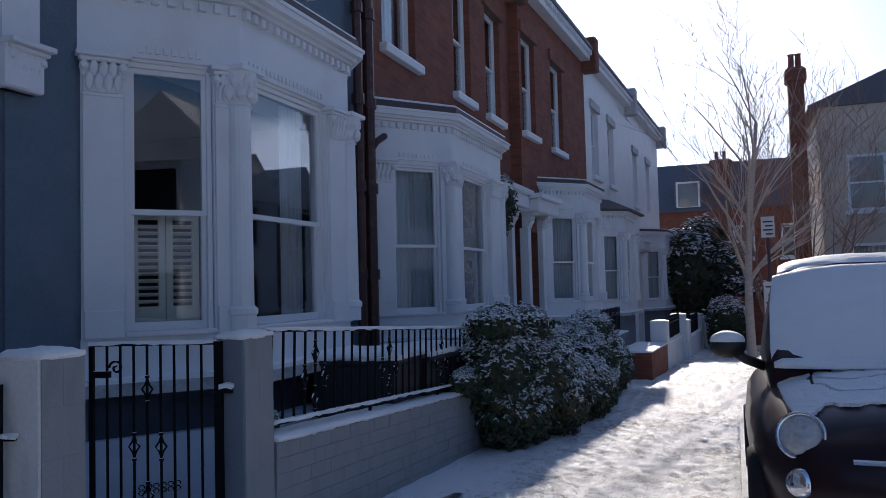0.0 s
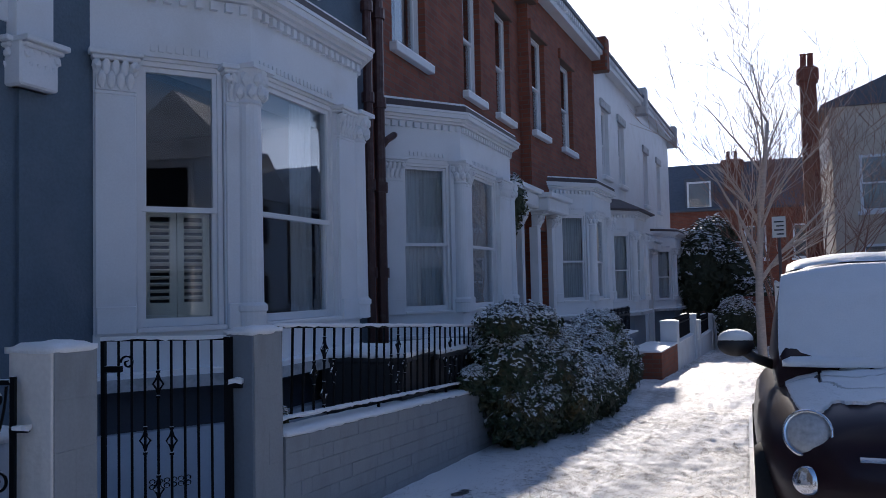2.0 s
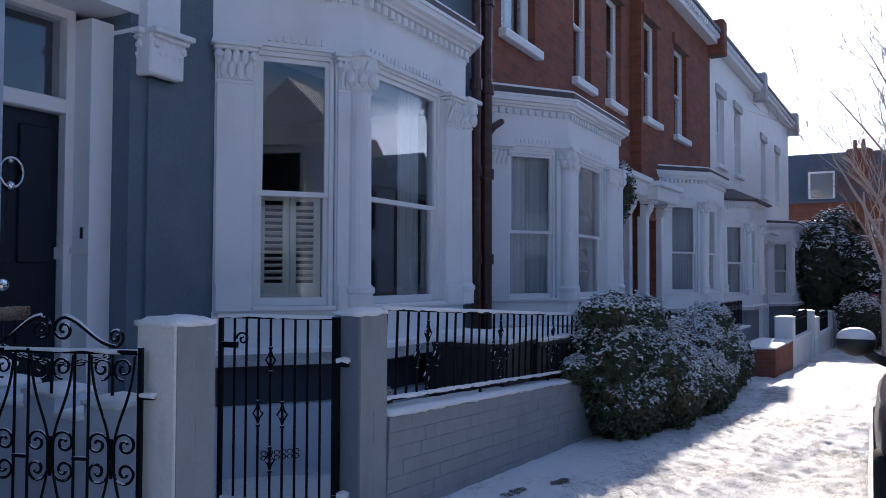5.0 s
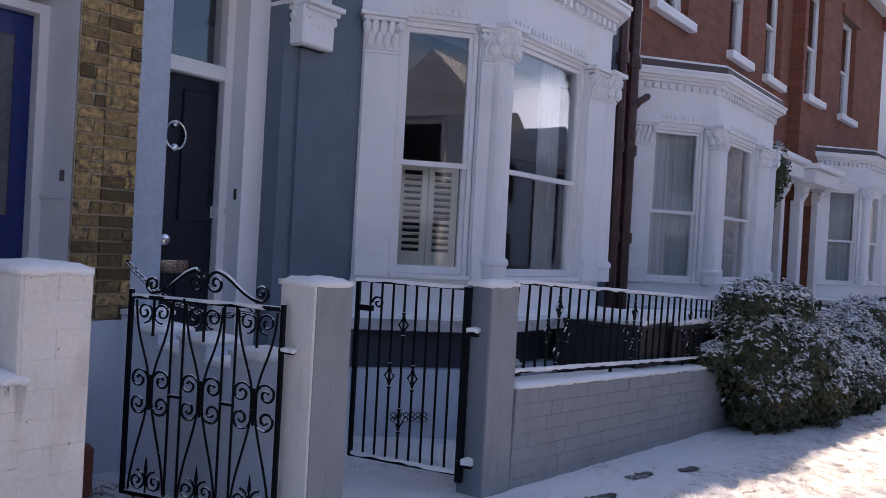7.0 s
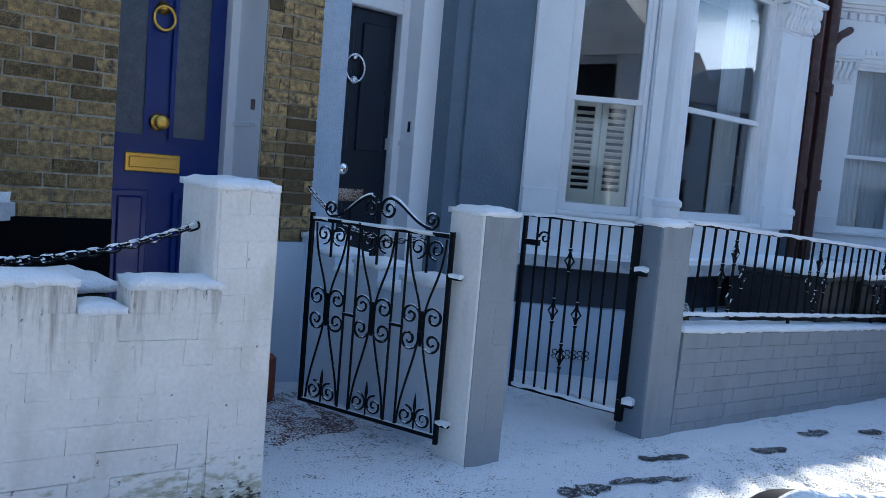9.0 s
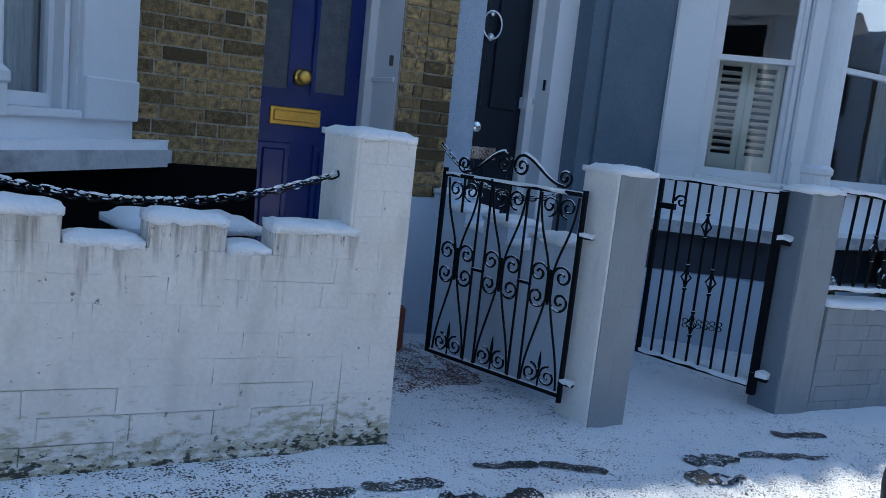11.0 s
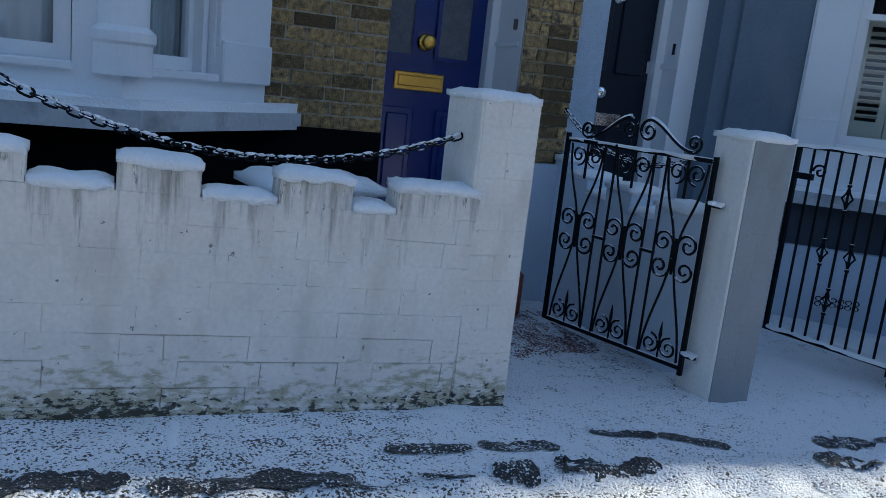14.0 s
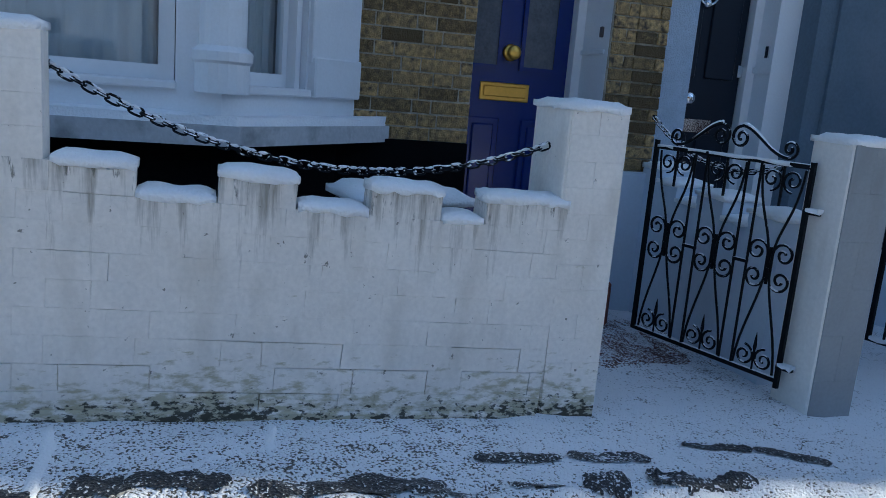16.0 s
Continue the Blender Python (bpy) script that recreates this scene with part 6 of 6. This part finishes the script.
        bm = bmesh.new(); lathe(bm, [(0.088, 0.004), (0.06, -0.02), (0.03, -0.035), (0.012, -0.012)], ax, 24)
        part("reflector", bm, CHROME, lamp, smooth=True)
        bm = bmesh.new(); lathe(bm, [(0.09, 0.010), (0.075, 0.026), (0.045, 0.036), (0.005, 0.040)], ax, 24)
        part("lens", bm, LENS, lamp, smooth=True).visible_shadow = False
        ax = Matrix.Translation((0.085, s * 0.615, 0.515)) @ Matrix.Rotation(radians(-s * 16), 4, "Z") @ Matrix.Rotation(radians(-90 + 8), 4, "Y")
        bm = bmesh.new(); lathe(bm, [(0.058, -0.05), (0.06, 0.0), (0.06, 0.008), (0.05, 0.012), (0.02, 0.018)], ax, 20)
        part("daytime_lamp", bm, CHROME, c, "small round lower lamp", smooth=True)
        bm = bmesh.new()
        ms = Matrix.Translation((1.22, s * 0.895, 1.055))
        vs = ball(bm, (0, 0, 0), 1, 3, (0.09, 0.10, 0.07)); bmesh.ops.transform(bm, matrix=ms, verts=vs)
        tube(bm, [(1.22, s * 0.87, 1.03), (1.23, s * 0.80, 0.98), (1.25, s * 0.70, 0.94)], 0.028, 8)
        mir = part("wing_mirror", bm, CARPLASTIC, c, "wing mirror capped with snow", smooth=True)
        bm = bmesh.new()
        vs = ball(bm, (0, 0, 0), 1, 3, (0.086, 0.096, 0.056)); bmesh.ops.transform(bm, matrix=Matrix.Translation((1.22, s * 0.895, 1.086)), verts=vs)
        part("mirror_snow", bm, SNOW, mir, smooth=True)
        for wx in (0.66, 2.86):
            wm = Matrix.Translation((wx, s * 0.73, 0.295)) @ Matrix.Rotation(radians(90), 4, "X")
            bm = bmesh.new(); lathe(bm, [(0.20, -0.085), (0.27, -0.09), (0.292, -0.06), (0.292, 0.06), (0.27, 0.09), (0.20, 0.085)], wm, 28)
            wh = part("wheel", bm, RUBBER, c, smooth=True)
            bm = bmesh.new(); lathe(bm, [(0.2, -0.07), (0.16, -0.075), (0.05, -0.085), (0.05, 0.085), (0.16, 0.075), (0.2, 0.07)], wm, 20)
            part("rim", bm, CHROME, wh, smooth=True)
    bm = bmesh.new()
    tube(bm, [(0.03 - 0.02 * math.cos(v * 1.2), v * 0.42, 0.62) for v in (-1, -0.7, -0.4, -0.15)], 0.012, 6)
    tube(bm, [(0.03 - 0.02 * math.cos(v * 1.2), v * 0.42, 0.62) for v in (0.15, 0.4, 0.7, 1)], 0.012, 6)
    ball(bm, (-0.005, 0, 0.62), 0.045, 2, (0.3, 1, 1))
    part("front_trim", bm, CHROME, c, "chrome whisker trim")
    bm = bmesh.new(); bx(bm, -0.03, 0.1, -0.55, 0.55, 0.33, 0.42, bevel=0.02)
    part("bumper", bm, CARPLASTIC, c)
    bm = bmesh.new(); snow_cap(bm, -0.02, 0.04, -0.5, 0.5, 0.42, 0.02, 0.04, seed=3)
    part("bumper_snow", bm, SNOW, c)
    return c


CAR_X, CAR_Y = 3.62, -0.835
small_car(Matrix.Translation((CAR_X, CAR_Y, ground_z(CAR_X + 0.6) - 0.105)) @ Matrix.Rotation(math.atan(0.05), 4, "Y"), "small dark aubergine retro car under broken snow", CARPAINT)


# ---- bare street trees ----
def tree(name, base, height, label, mat, seed, fork, spread, trunk_r, stems=1, depth=4, lean=0.0, twigs=(3, 4), up=0.35):
    rnd = random.Random(seed)
    t = empty(name, label, "tree", Matrix.Translation(base))
    trunk, limb, twig = bmesh.new(), [], bmesh.new()

    def grow(p, d, length, r, level):
        pts, rs = [p.copy()], [r]
        n = 9 if level == 0 and stems == 1 else 6 if level < 3 else 4
        for i in range(n):
            d = (d + Vector((rnd.uniform(-1, 1), rnd.uniform(-1, 1), rnd.uniform(-0.5, 1) * up)) * (0.045 if level == 0 and stems == 1 else 0.13)).normalized()
            p = p + d * (length / n)
            pts.append(p.copy()); rs.append(r * (1 - 0.62 * (i + 1) / n))
        if level == 1:
            limb.append(bmesh.new())
        tube(trunk if level == 0 else limb[-1] if level < 3 else twig, pts, rs, 8 if level == 0 else 6 if level == 1 else 4)
        if level >= depth:
            return
        k = rnd.randint(*twigs) + (7 if level == 0 and stems == 1 else 1 if level == 0 else 0)
        for i in range(k):
            j = rnd.randint(n // 3 if level == 0 and stems == 1 else n // 2 if level == 0 else 1, n)
            a = rnd.uniform(0, 2 * math.pi)
            side = Vector((math.cos(a), math.sin(a), 0))
            dd = (d * (0.9 if level else 0.8) + side * spread * rnd.uniform(0.5, 1.1) + Vector((0, 0, up * 0.6))).normalized()
            grow(pts[j], dd, length * (rnd.uniform(0.3, 0.46) if level == 0 and stems == 1 else rnd.uniform(0.5, 0.75)), max(0.0065, rs[j] * 0.6), level + 1)

    for s in range(stems):
        a = 2 * math.pi * s / max(1, stems) + 0.4
        d = Vector((0.0, 0.02 + lean, 1)) if stems == 1 else Vector((math.cos(a) * 0.28, math.sin(a) * 0.28, 1)).normalized()
        grow(Vector((0, 0, -0.1)), d, fork if stems == 1 else height * 0.5, trunk_r, 0)
    part("trunk", trunk, mat, t, smooth=True)
    for b in limb:
        part("limb", b, mat, t, smooth=True)
    tagged(part("crown", twig, mat, t, "bare twigs"), kind="stuff")
    return t


tree("tree", (20.0, -0.30, ground_z(20)), 8.0, "slender bare young street tree, its bark colour paled for sun glare", BARK, 23, 5.6, 0.8, 0.11, depth=4, lean=-0.05, up=0.4, twigs=(3, 5))
tree("tree", (23.0, -0.95, ground_z(23)), 7.6, "bare reddish multi-stemmed tree", BROWNBARK, 5, 3.4, 0.6, 0.04, stems=5, depth=4, up=0.3, twigs=(3, 4))
tree("tree", (23.5, -2.1, ground_z(23)), 7.6, "bare reddish spreading tree", BROWNBARK, 8, 3.4, 0.8, 0.04, stems=5, depth=4, up=0.22, twigs=(3, 3))

# ---- garden fronts farther down the street ----
def low_front(x0, x1, h, mat, label, rails=True, pillars=True, y=2.1, box=False):
    g0 = ground_z((x0 + x1) / 2)
    w = empty("garden_wall", label, "wall", BEND)
    part("wall_core", boxed(x0, x1, y, y + (0.6 if box else 0.22), g0 - 0.3, g0 + h, bevel=0.01), mat, w)
    bm = bmesh.new(); snow_cap(bm, x0, x1, y, y + (0.6 if box else 0.22), g0 + h, 0.03, 0.08, seed=x0)
    part("wall_snow", bm, SNOW, w)
    if pillars:
        for px in (x0, x1 - 0.3):
            part("wall_pillar", boxed(px, px + 0.32, y - 0.03, y + 0.3, g0 - 0.3, g0 + h + 0.45, bevel=0.015), mat, w)
            bm = bmesh.new(); snow_cap(bm, px, px + 0.32, y - 0.03, y + 0.3, g0 + h + 0.45, 0.03, 0.08, seed=px)
            part("pillar_snow", bm, SNOW, w)
    if rails:
        n = int((x1 - x0) / 0.14)
        for i in range(n):
            x = x0 + 0.35 + i * (x1 - x0 - 0.7) / max(1, n - 1)
            bm = bmesh.new(); tube(bm, [(x, y + 0.1, g0 + h), (x, y + 0.1, g0 + h + 0.42)], 0.011, 5); lathe(bm, [(0.012, 0), (0.022, 0.03), (0.002, 0.09)], Matrix.Translation((x, y + 0.1, g0 + h + 0.42)), 5)
            part("bar", bm, IRON, w)
        part("rail", boxed(x0 + 0.3, x1 - 0.3, y + 0.085, y + 0.115, g0 + h + 0.34, g0 + h + 0.37), IRON, w)


low_front(14.2, 16.3, 0.5, REDBRICK, "red brick planter wall with snow on top", rails=False, pillars=False, box=True, y=1.62)
low_front(11.6, 16.2, 0.7, GREYSIDE, "low wall with spear-headed railing", y=2.35, pillars=False)
low_front(16.35, 19.9, 0.55, WHITE, "white garden wall with pillars and railing", y=1.65)
low_front(20.6, 24.5, 0.5, WHITE, "white garden wall with pillars and railing farther on", y=1.65)
low_front(25.2, 29.5, 0.5, WHITE, "white garden wall at the end of the terrace", rails=False, y=1.65)


# ---- the end of the street ----
def far_house(x0, x1, y0, y1, eaves, ridge, mat, label, windows, roof_mat=SLATE, chimneys=(), dormers=(), ridge_axis="Y"):
    h = empty("house", label, "house", group="houses at the street's end")
    gz = ground_z(x0) - 0.5
    part("wall", boxed(x0, x1, y0, y1, gz, eaves), mat, h)
    bm = bmesh.new()
    o = 0.3
    xm = (x0 + x1) / 2
    ym = (y0 + y1) / 2
    if ridge_axis == "Y":
        sec = [(x0 - o, eaves), (x0 - o, eaves + 0.1), (xm, ridge), (x1 + o, eaves + 0.1), (x1 + o, eaves)]
        loft(bm, [[(x, y0 - 0.1, z) for x, z in sec], [(x, y1 + 0.1, z) for x, z in sec]])
    else:
        sec = [(y0 - o, eaves), (y0 - o, eaves + 0.1), (ym, ridge), (y1 + o, eaves + 0.1), (y1 + o, eaves)]
        loft(bm, [[(x0 - 0.1, y, z) for y, z in sec], [(x1 + 0.1, y, z) for y, z in sec]])
    part("roof", bm, roof_mat, h)
    m, _ = facing((x0, y1), (x0, y0))
    for a, b, c, d in windows:
        w = part("window", frame_mesh(m, a, b, c, d, 0.09, -0.05, 0.06), SASH, h)
        part("pane", boxed(a + 0.08, b - 0.08, -0.02, -0.015, c + 0.08, d - 0.08, m=m), GLASS, w)
        part("window_bar", boxed(a + 0.09, b - 0.09, -0.04, 0.0, (c + d) / 2 - 0.03, (c + d) / 2 + 0.03, m=m), SASH, w)
        # dark slab close behind the pane, standing for an unlit room
        part("dark_window_back", boxed(a + 0.02, b - 0.02, -0.012, -0.004, c + 0.02, d - 0.02, m=m), ROOM, w)
        part("window_sill", boxed(a - 0.1, b + 0.1, -0.14, 0.0, c - 0.12, c, m=m), WHITE, w)
    for cx, cy, z0, z1, w in chimneys:
        bm = bmesh.new()
        bx(bm, cx - w / 2, cx + w / 2, cy - w / 2, cy + w / 2, z0, z1)
        bx(bm, cx - w * 0.68, cx + w * 0.68, cy - w * 0.68, cy + w * 0.68, z1 - 0.55, z1 - 0.05, bevel=0.06)
        st = part("chimney", bm, REDBRICK, h)
        for q in (-0.22, 0.22):
            bm = bmesh.new(); lathe(bm, [(0.13, 0), (0.11, 0.1), (0.10, 0.5), (0.13, 0.55)], Matrix.Translation((cx, cy + q * w, z1 - 0.05)), 10)
            part("chimney_pot", bm, TERRACOTTA, st)
    for a, b, c, d in dormers:
        w = part("dormer", boxed(a, b, -0.05, 2.0, c, d, m=m), SLATE, h)
        part("dormer_frame", frame_mesh(m, a + 0.12, b - 0.12, c + 0.1, d - 0.2, 0.1, -0.1, -0.05), SASH, w)
        part("pane", boxed(a + 0.2, b - 0.2, -0.06, -0.055, c + 0.18, d - 0.28, m=m), GLASS, w)
    return h


def s_at(y, y1):
    return y1 - y


far_house(46, 56, -9.0, 6.0, 4.9, 8.2, REDBRICK, "red brick house with slate mansard and dormer closing the street", [(3.6, 4.7, 2.2, 4.0), (6.0, 7.1, 2.2, 4.0), (8.4, 9.5, 2.2, 4.0)],
          chimneys=((48.0, 0.5, 6.0, 7.9, 0.9),), dormers=((3.0, 4.5, 4.95, 6.75),))
far_house(30, 40, -10.0, -2.9, 6.9, 8.6, PALEWALL, "pale rendered villa with hipped slate roof behind bare trees", [(0.8, 2.0, 3.3, 5.2), (3.0, 4.2, 3.3, 5.2), (0.8, 2.0, 0.3, 2.2), (3.0, 4.2, 0.3, 2.2)],
          chimneys=((30.8, -2.3, -1.0, 8.55, 0.52),), ridge_axis="X")
bush("shrub", [(28.5, 1.5, 1.3, 1.2, 1.0, 1.6), (29, 0.4, 1.0, 1.2, 1.0, 1.4), (28, -0.4, 0.2, 1.0, 0.8, 1.0), (29.5, 1.0, 2.6, 0.9, 0.7, 0.7)], 9000, 0.09, "tall dark evergreen shrubs at the street's end", "shrub", 0.12, HEDGE, 12)
bush("hedge", [(24.0, 0.28, 0.0, 0.5, 0.55, 0.62), (24.6, 0.2, -0.3, 0.5, 0.5, 0.8)], 5000, 0.05, "clipped hedge with snow on top", "hedge", 0.5, HEDGE, 13)
bush("hedge", [(25.0, 1.35, -0.6, 0.9, 0.35, 0.5), (26.5, 1.1, -0.55, 0.9, 0.35, 0.55)], 4000, 0.05, "low rounded shrubs with snow on top", "hedge", 0.6, HEDGE, 14)
end_wall = tagged(part("end_wall", boxed(26.5, 26.75, -3.0, 0.4, ground_z(26) - 0.3, ground_z(26) + 1.5, bevel=0.02), REDBRICK), "brick boundary wall at the street's end", "wall")

# street sign on its pole, with unreadable writing
sign = empty("street_sign", "parking sign plates on a grey pole", "sign", Matrix.Translation((19.0, -0.72, ground_z(19))))
bm = bmesh.new(); tube(bm, [(0, 0, -0.1), (0, 0, 3.2)], 0.035, 10)
part("pole", bm, LEAD, sign)
for z0, z1 in ((2.72, 3.18), (0.95, 1.75)):
    pl = part("plate", boxed(-0.06, -0.045, -0.14, 0.14, z0, z1, bevel=0.004), SIGN, sign)
    bm = bmesh.new()
    for i in range(4):
        zz = z1 - 0.1 - i * (z1 - z0 - 0.1) / 4
        bx(bm, -0.066, -0.061, -0.10, 0.10 - 0.05 * (i % 2), zz - 0.03, zz)
    part("writing_bar", bm, CARPLASTIC, pl)

# ---- houses across the street, seen in the window glass ----
for i, x in enumerate((-14, -7.5, -1, 5.5, 12, 18.5, 25, 31.5)):
    h = empty("house", "dark gabled house across the street", "house", group="houses across the street")
    part("wall", boxed(x, x + 6.4, -15.0, -9.5, -1.2, 4.2), BLUEWASH if i % 2 else STOCKFAR, h)
    bm = bmesh.new()
    sec = [(x, 4.2), (x + 1.6, 5.8), (x + 3.2, 4.4), (x + 4.8, 5.8), (x + 6.4, 4.2)]
    loft(bm, [[(a, -9.3, b) for a, b in sec], [(a, -15.2, b) for a, b in sec]])
    part("roof", bm, SNOWSLATE, h, "snowy slate gable roof")
    for a in (1.0, 3.9):
        for z0 in (0.2, 2.6):
            w = part("window", frame_mesh(Matrix.Identity(4), x + a, x + a + 1.3, z0, z0 + 1.5, 0.1, -9.52, -9.42), STONE, h)
            part("pane", boxed(x + a + 0.1, x + a + 1.2, -9.497, -9.49, z0 + 0.1, z0 + 1.4), BLACK, w)

# climbing sprays over the neighbour's porch
bush("climber", [(11.25, 3.15, 2.35, 0.25, 0.2, 0.35), (11.3, 3.2, 2.0, 0.16, 0.14, 0.2)], 900, 0.035, "sparse climbing plant beside the porch with snow", "plant", 0.5, LEAF, 17)

# ---- the near car's door with its mirror ----
near = empty("car", "dark car door with a snow-capped wing mirror at the kerb", "car", Matrix.Translation((0, 0, 0)), "parked cars")
bm = bmesh.new()
loft(bm, [[(x, -0.02, ground_z(0.5) + 0.05), (x, 0.03, ground_z(0.5) + 0.1), (x, 0.06, 0.35), (x, 0.03, h), (x, -0.02, h)] for x, h in ((0.12, 0.62), (0.5, 0.64), (0.9, 0.66), (1.3, 0.64), (1.6, 0.55))])
part("door_panel", bm, CARPAINT, near, smooth=True)
U = Vector((0.55, -0.80, 0.10)).normalized()
W = Vector((0, 0, 1)); W = (W - U * W.dot(U)).normalized()
N = U.cross(W)
mm = Matrix(((U.x, W.x, N.x, 0.555), (U.y, W.y, N.y, 0.262), (U.z, W.z, N.z, 0.812), (0, 0, 0, 1)))


def rounded(w, h, r, depth0, depth1, inset=0.0, n=6):
    out = []
    for cx, cy, a0 in ((w - r, -r, 0), (r, -r, 90), (r, -h + r, 180), (w - r, -h + r, 270)):
        for k in range(n + 1):
            a = radians(a0 + 90 * k / n)
            out.append((cx + (r - inset) * math.cos(a), cy + (r - inset) * math.sin(a)))
    return out


SH = 1.0 if (mm @ Vector((0, 0, 1)) - mm.translation).x > 0 else -1.0
bm = bmesh.new()
o = rounded(0.21, 0.14, 0.04, 0, 0)
i2 = rounded(0.21, 0.14, 0.04, 0, 0, 0.012)
loft(bm, [[(x, y, -SH * 0.005) for x, y in i2], [(x, y, 0.0) for x, y in o], [(x, y, SH * 0.05) for x, y in o], [(x * 0.8 + 0.02, y * 0.75 - 0.017, SH * 0.09) for x, y in o]])
bmesh.ops.transform(bm, matrix=mm, verts=bm.verts)
near_mirror = part("wing_mirror", bm, CARPLASTIC, near, "black wing mirror with snow on top", smooth=True)
bm = bmesh.new()
prism(bm, [(x * 0.78 + 0.035, y * 0.72 - 0.02) for x, y in o], -SH * 0.0085, -SH * 0.0055)
bmesh.ops.transform(bm, matrix=mm, verts=bm.verts)
part("mirror_glass", bm, CHROME, near_mirror, "mirror glass")
bm = bmesh.new()
rings = []
for k in range(15):
    x = 0.012 + 0.19 * k / 14
    hgt = 0.011 * math.sin(math.pi * min(1, (k + 0.6) / 4) / 2) * (1 + 0.35 * noise.noise((k * 0.6, 2.0, 0)))
    dip = -0.016 * max(0, 1 - k / 2.5)
    rings.append([(x, dip + hgt * s, SH * z) for s, z in ((-0.1, 0.0), (0.8, 0.002), (1.2, 0.012), (1.0, 0.024), (-0.1, 0.032))])
loft(bm, rings)
bmesh.ops.transform(bm, matrix=mm, verts=bm.verts)
part("mirror_snow", bm, SNOW, near_mirror, smooth=True)
bm = bmesh.new(); tube(bm, [(0.66, 0.13, 0.70), (0.68, 0.06, 0.64), (0.68, 0.02, 0.60)], 0.03, 8)
part("mirror_arm", bm, CARPLASTIC, near_mirror)

# ---- stock bricks of the blue-doored house ----
lay_bricks(wall_a, 0.462, 1.098, 3.452, 0.748, lambda x: 2.60, STOCK, joint=0.009, long=0.176, half=0.082, course=0.0605, proud=0.003, seed=21)
lay_bricks(wall_a, 1.776, 1.898, 3.452, 0.0, lambda x: 2.7, STOCK, joint=0.008, long=0.13, half=0.085, course=0.0605, proud=0.005, seed=22, english=False)
lay_bricks(wall_a, 1.902, 2.064, 3.447, 0.0, lambda x: 2.7, STOCK, joint=0.008, long=0.17, half=0.085, course=0.0605, proud=0.005, seed=23, english=False)
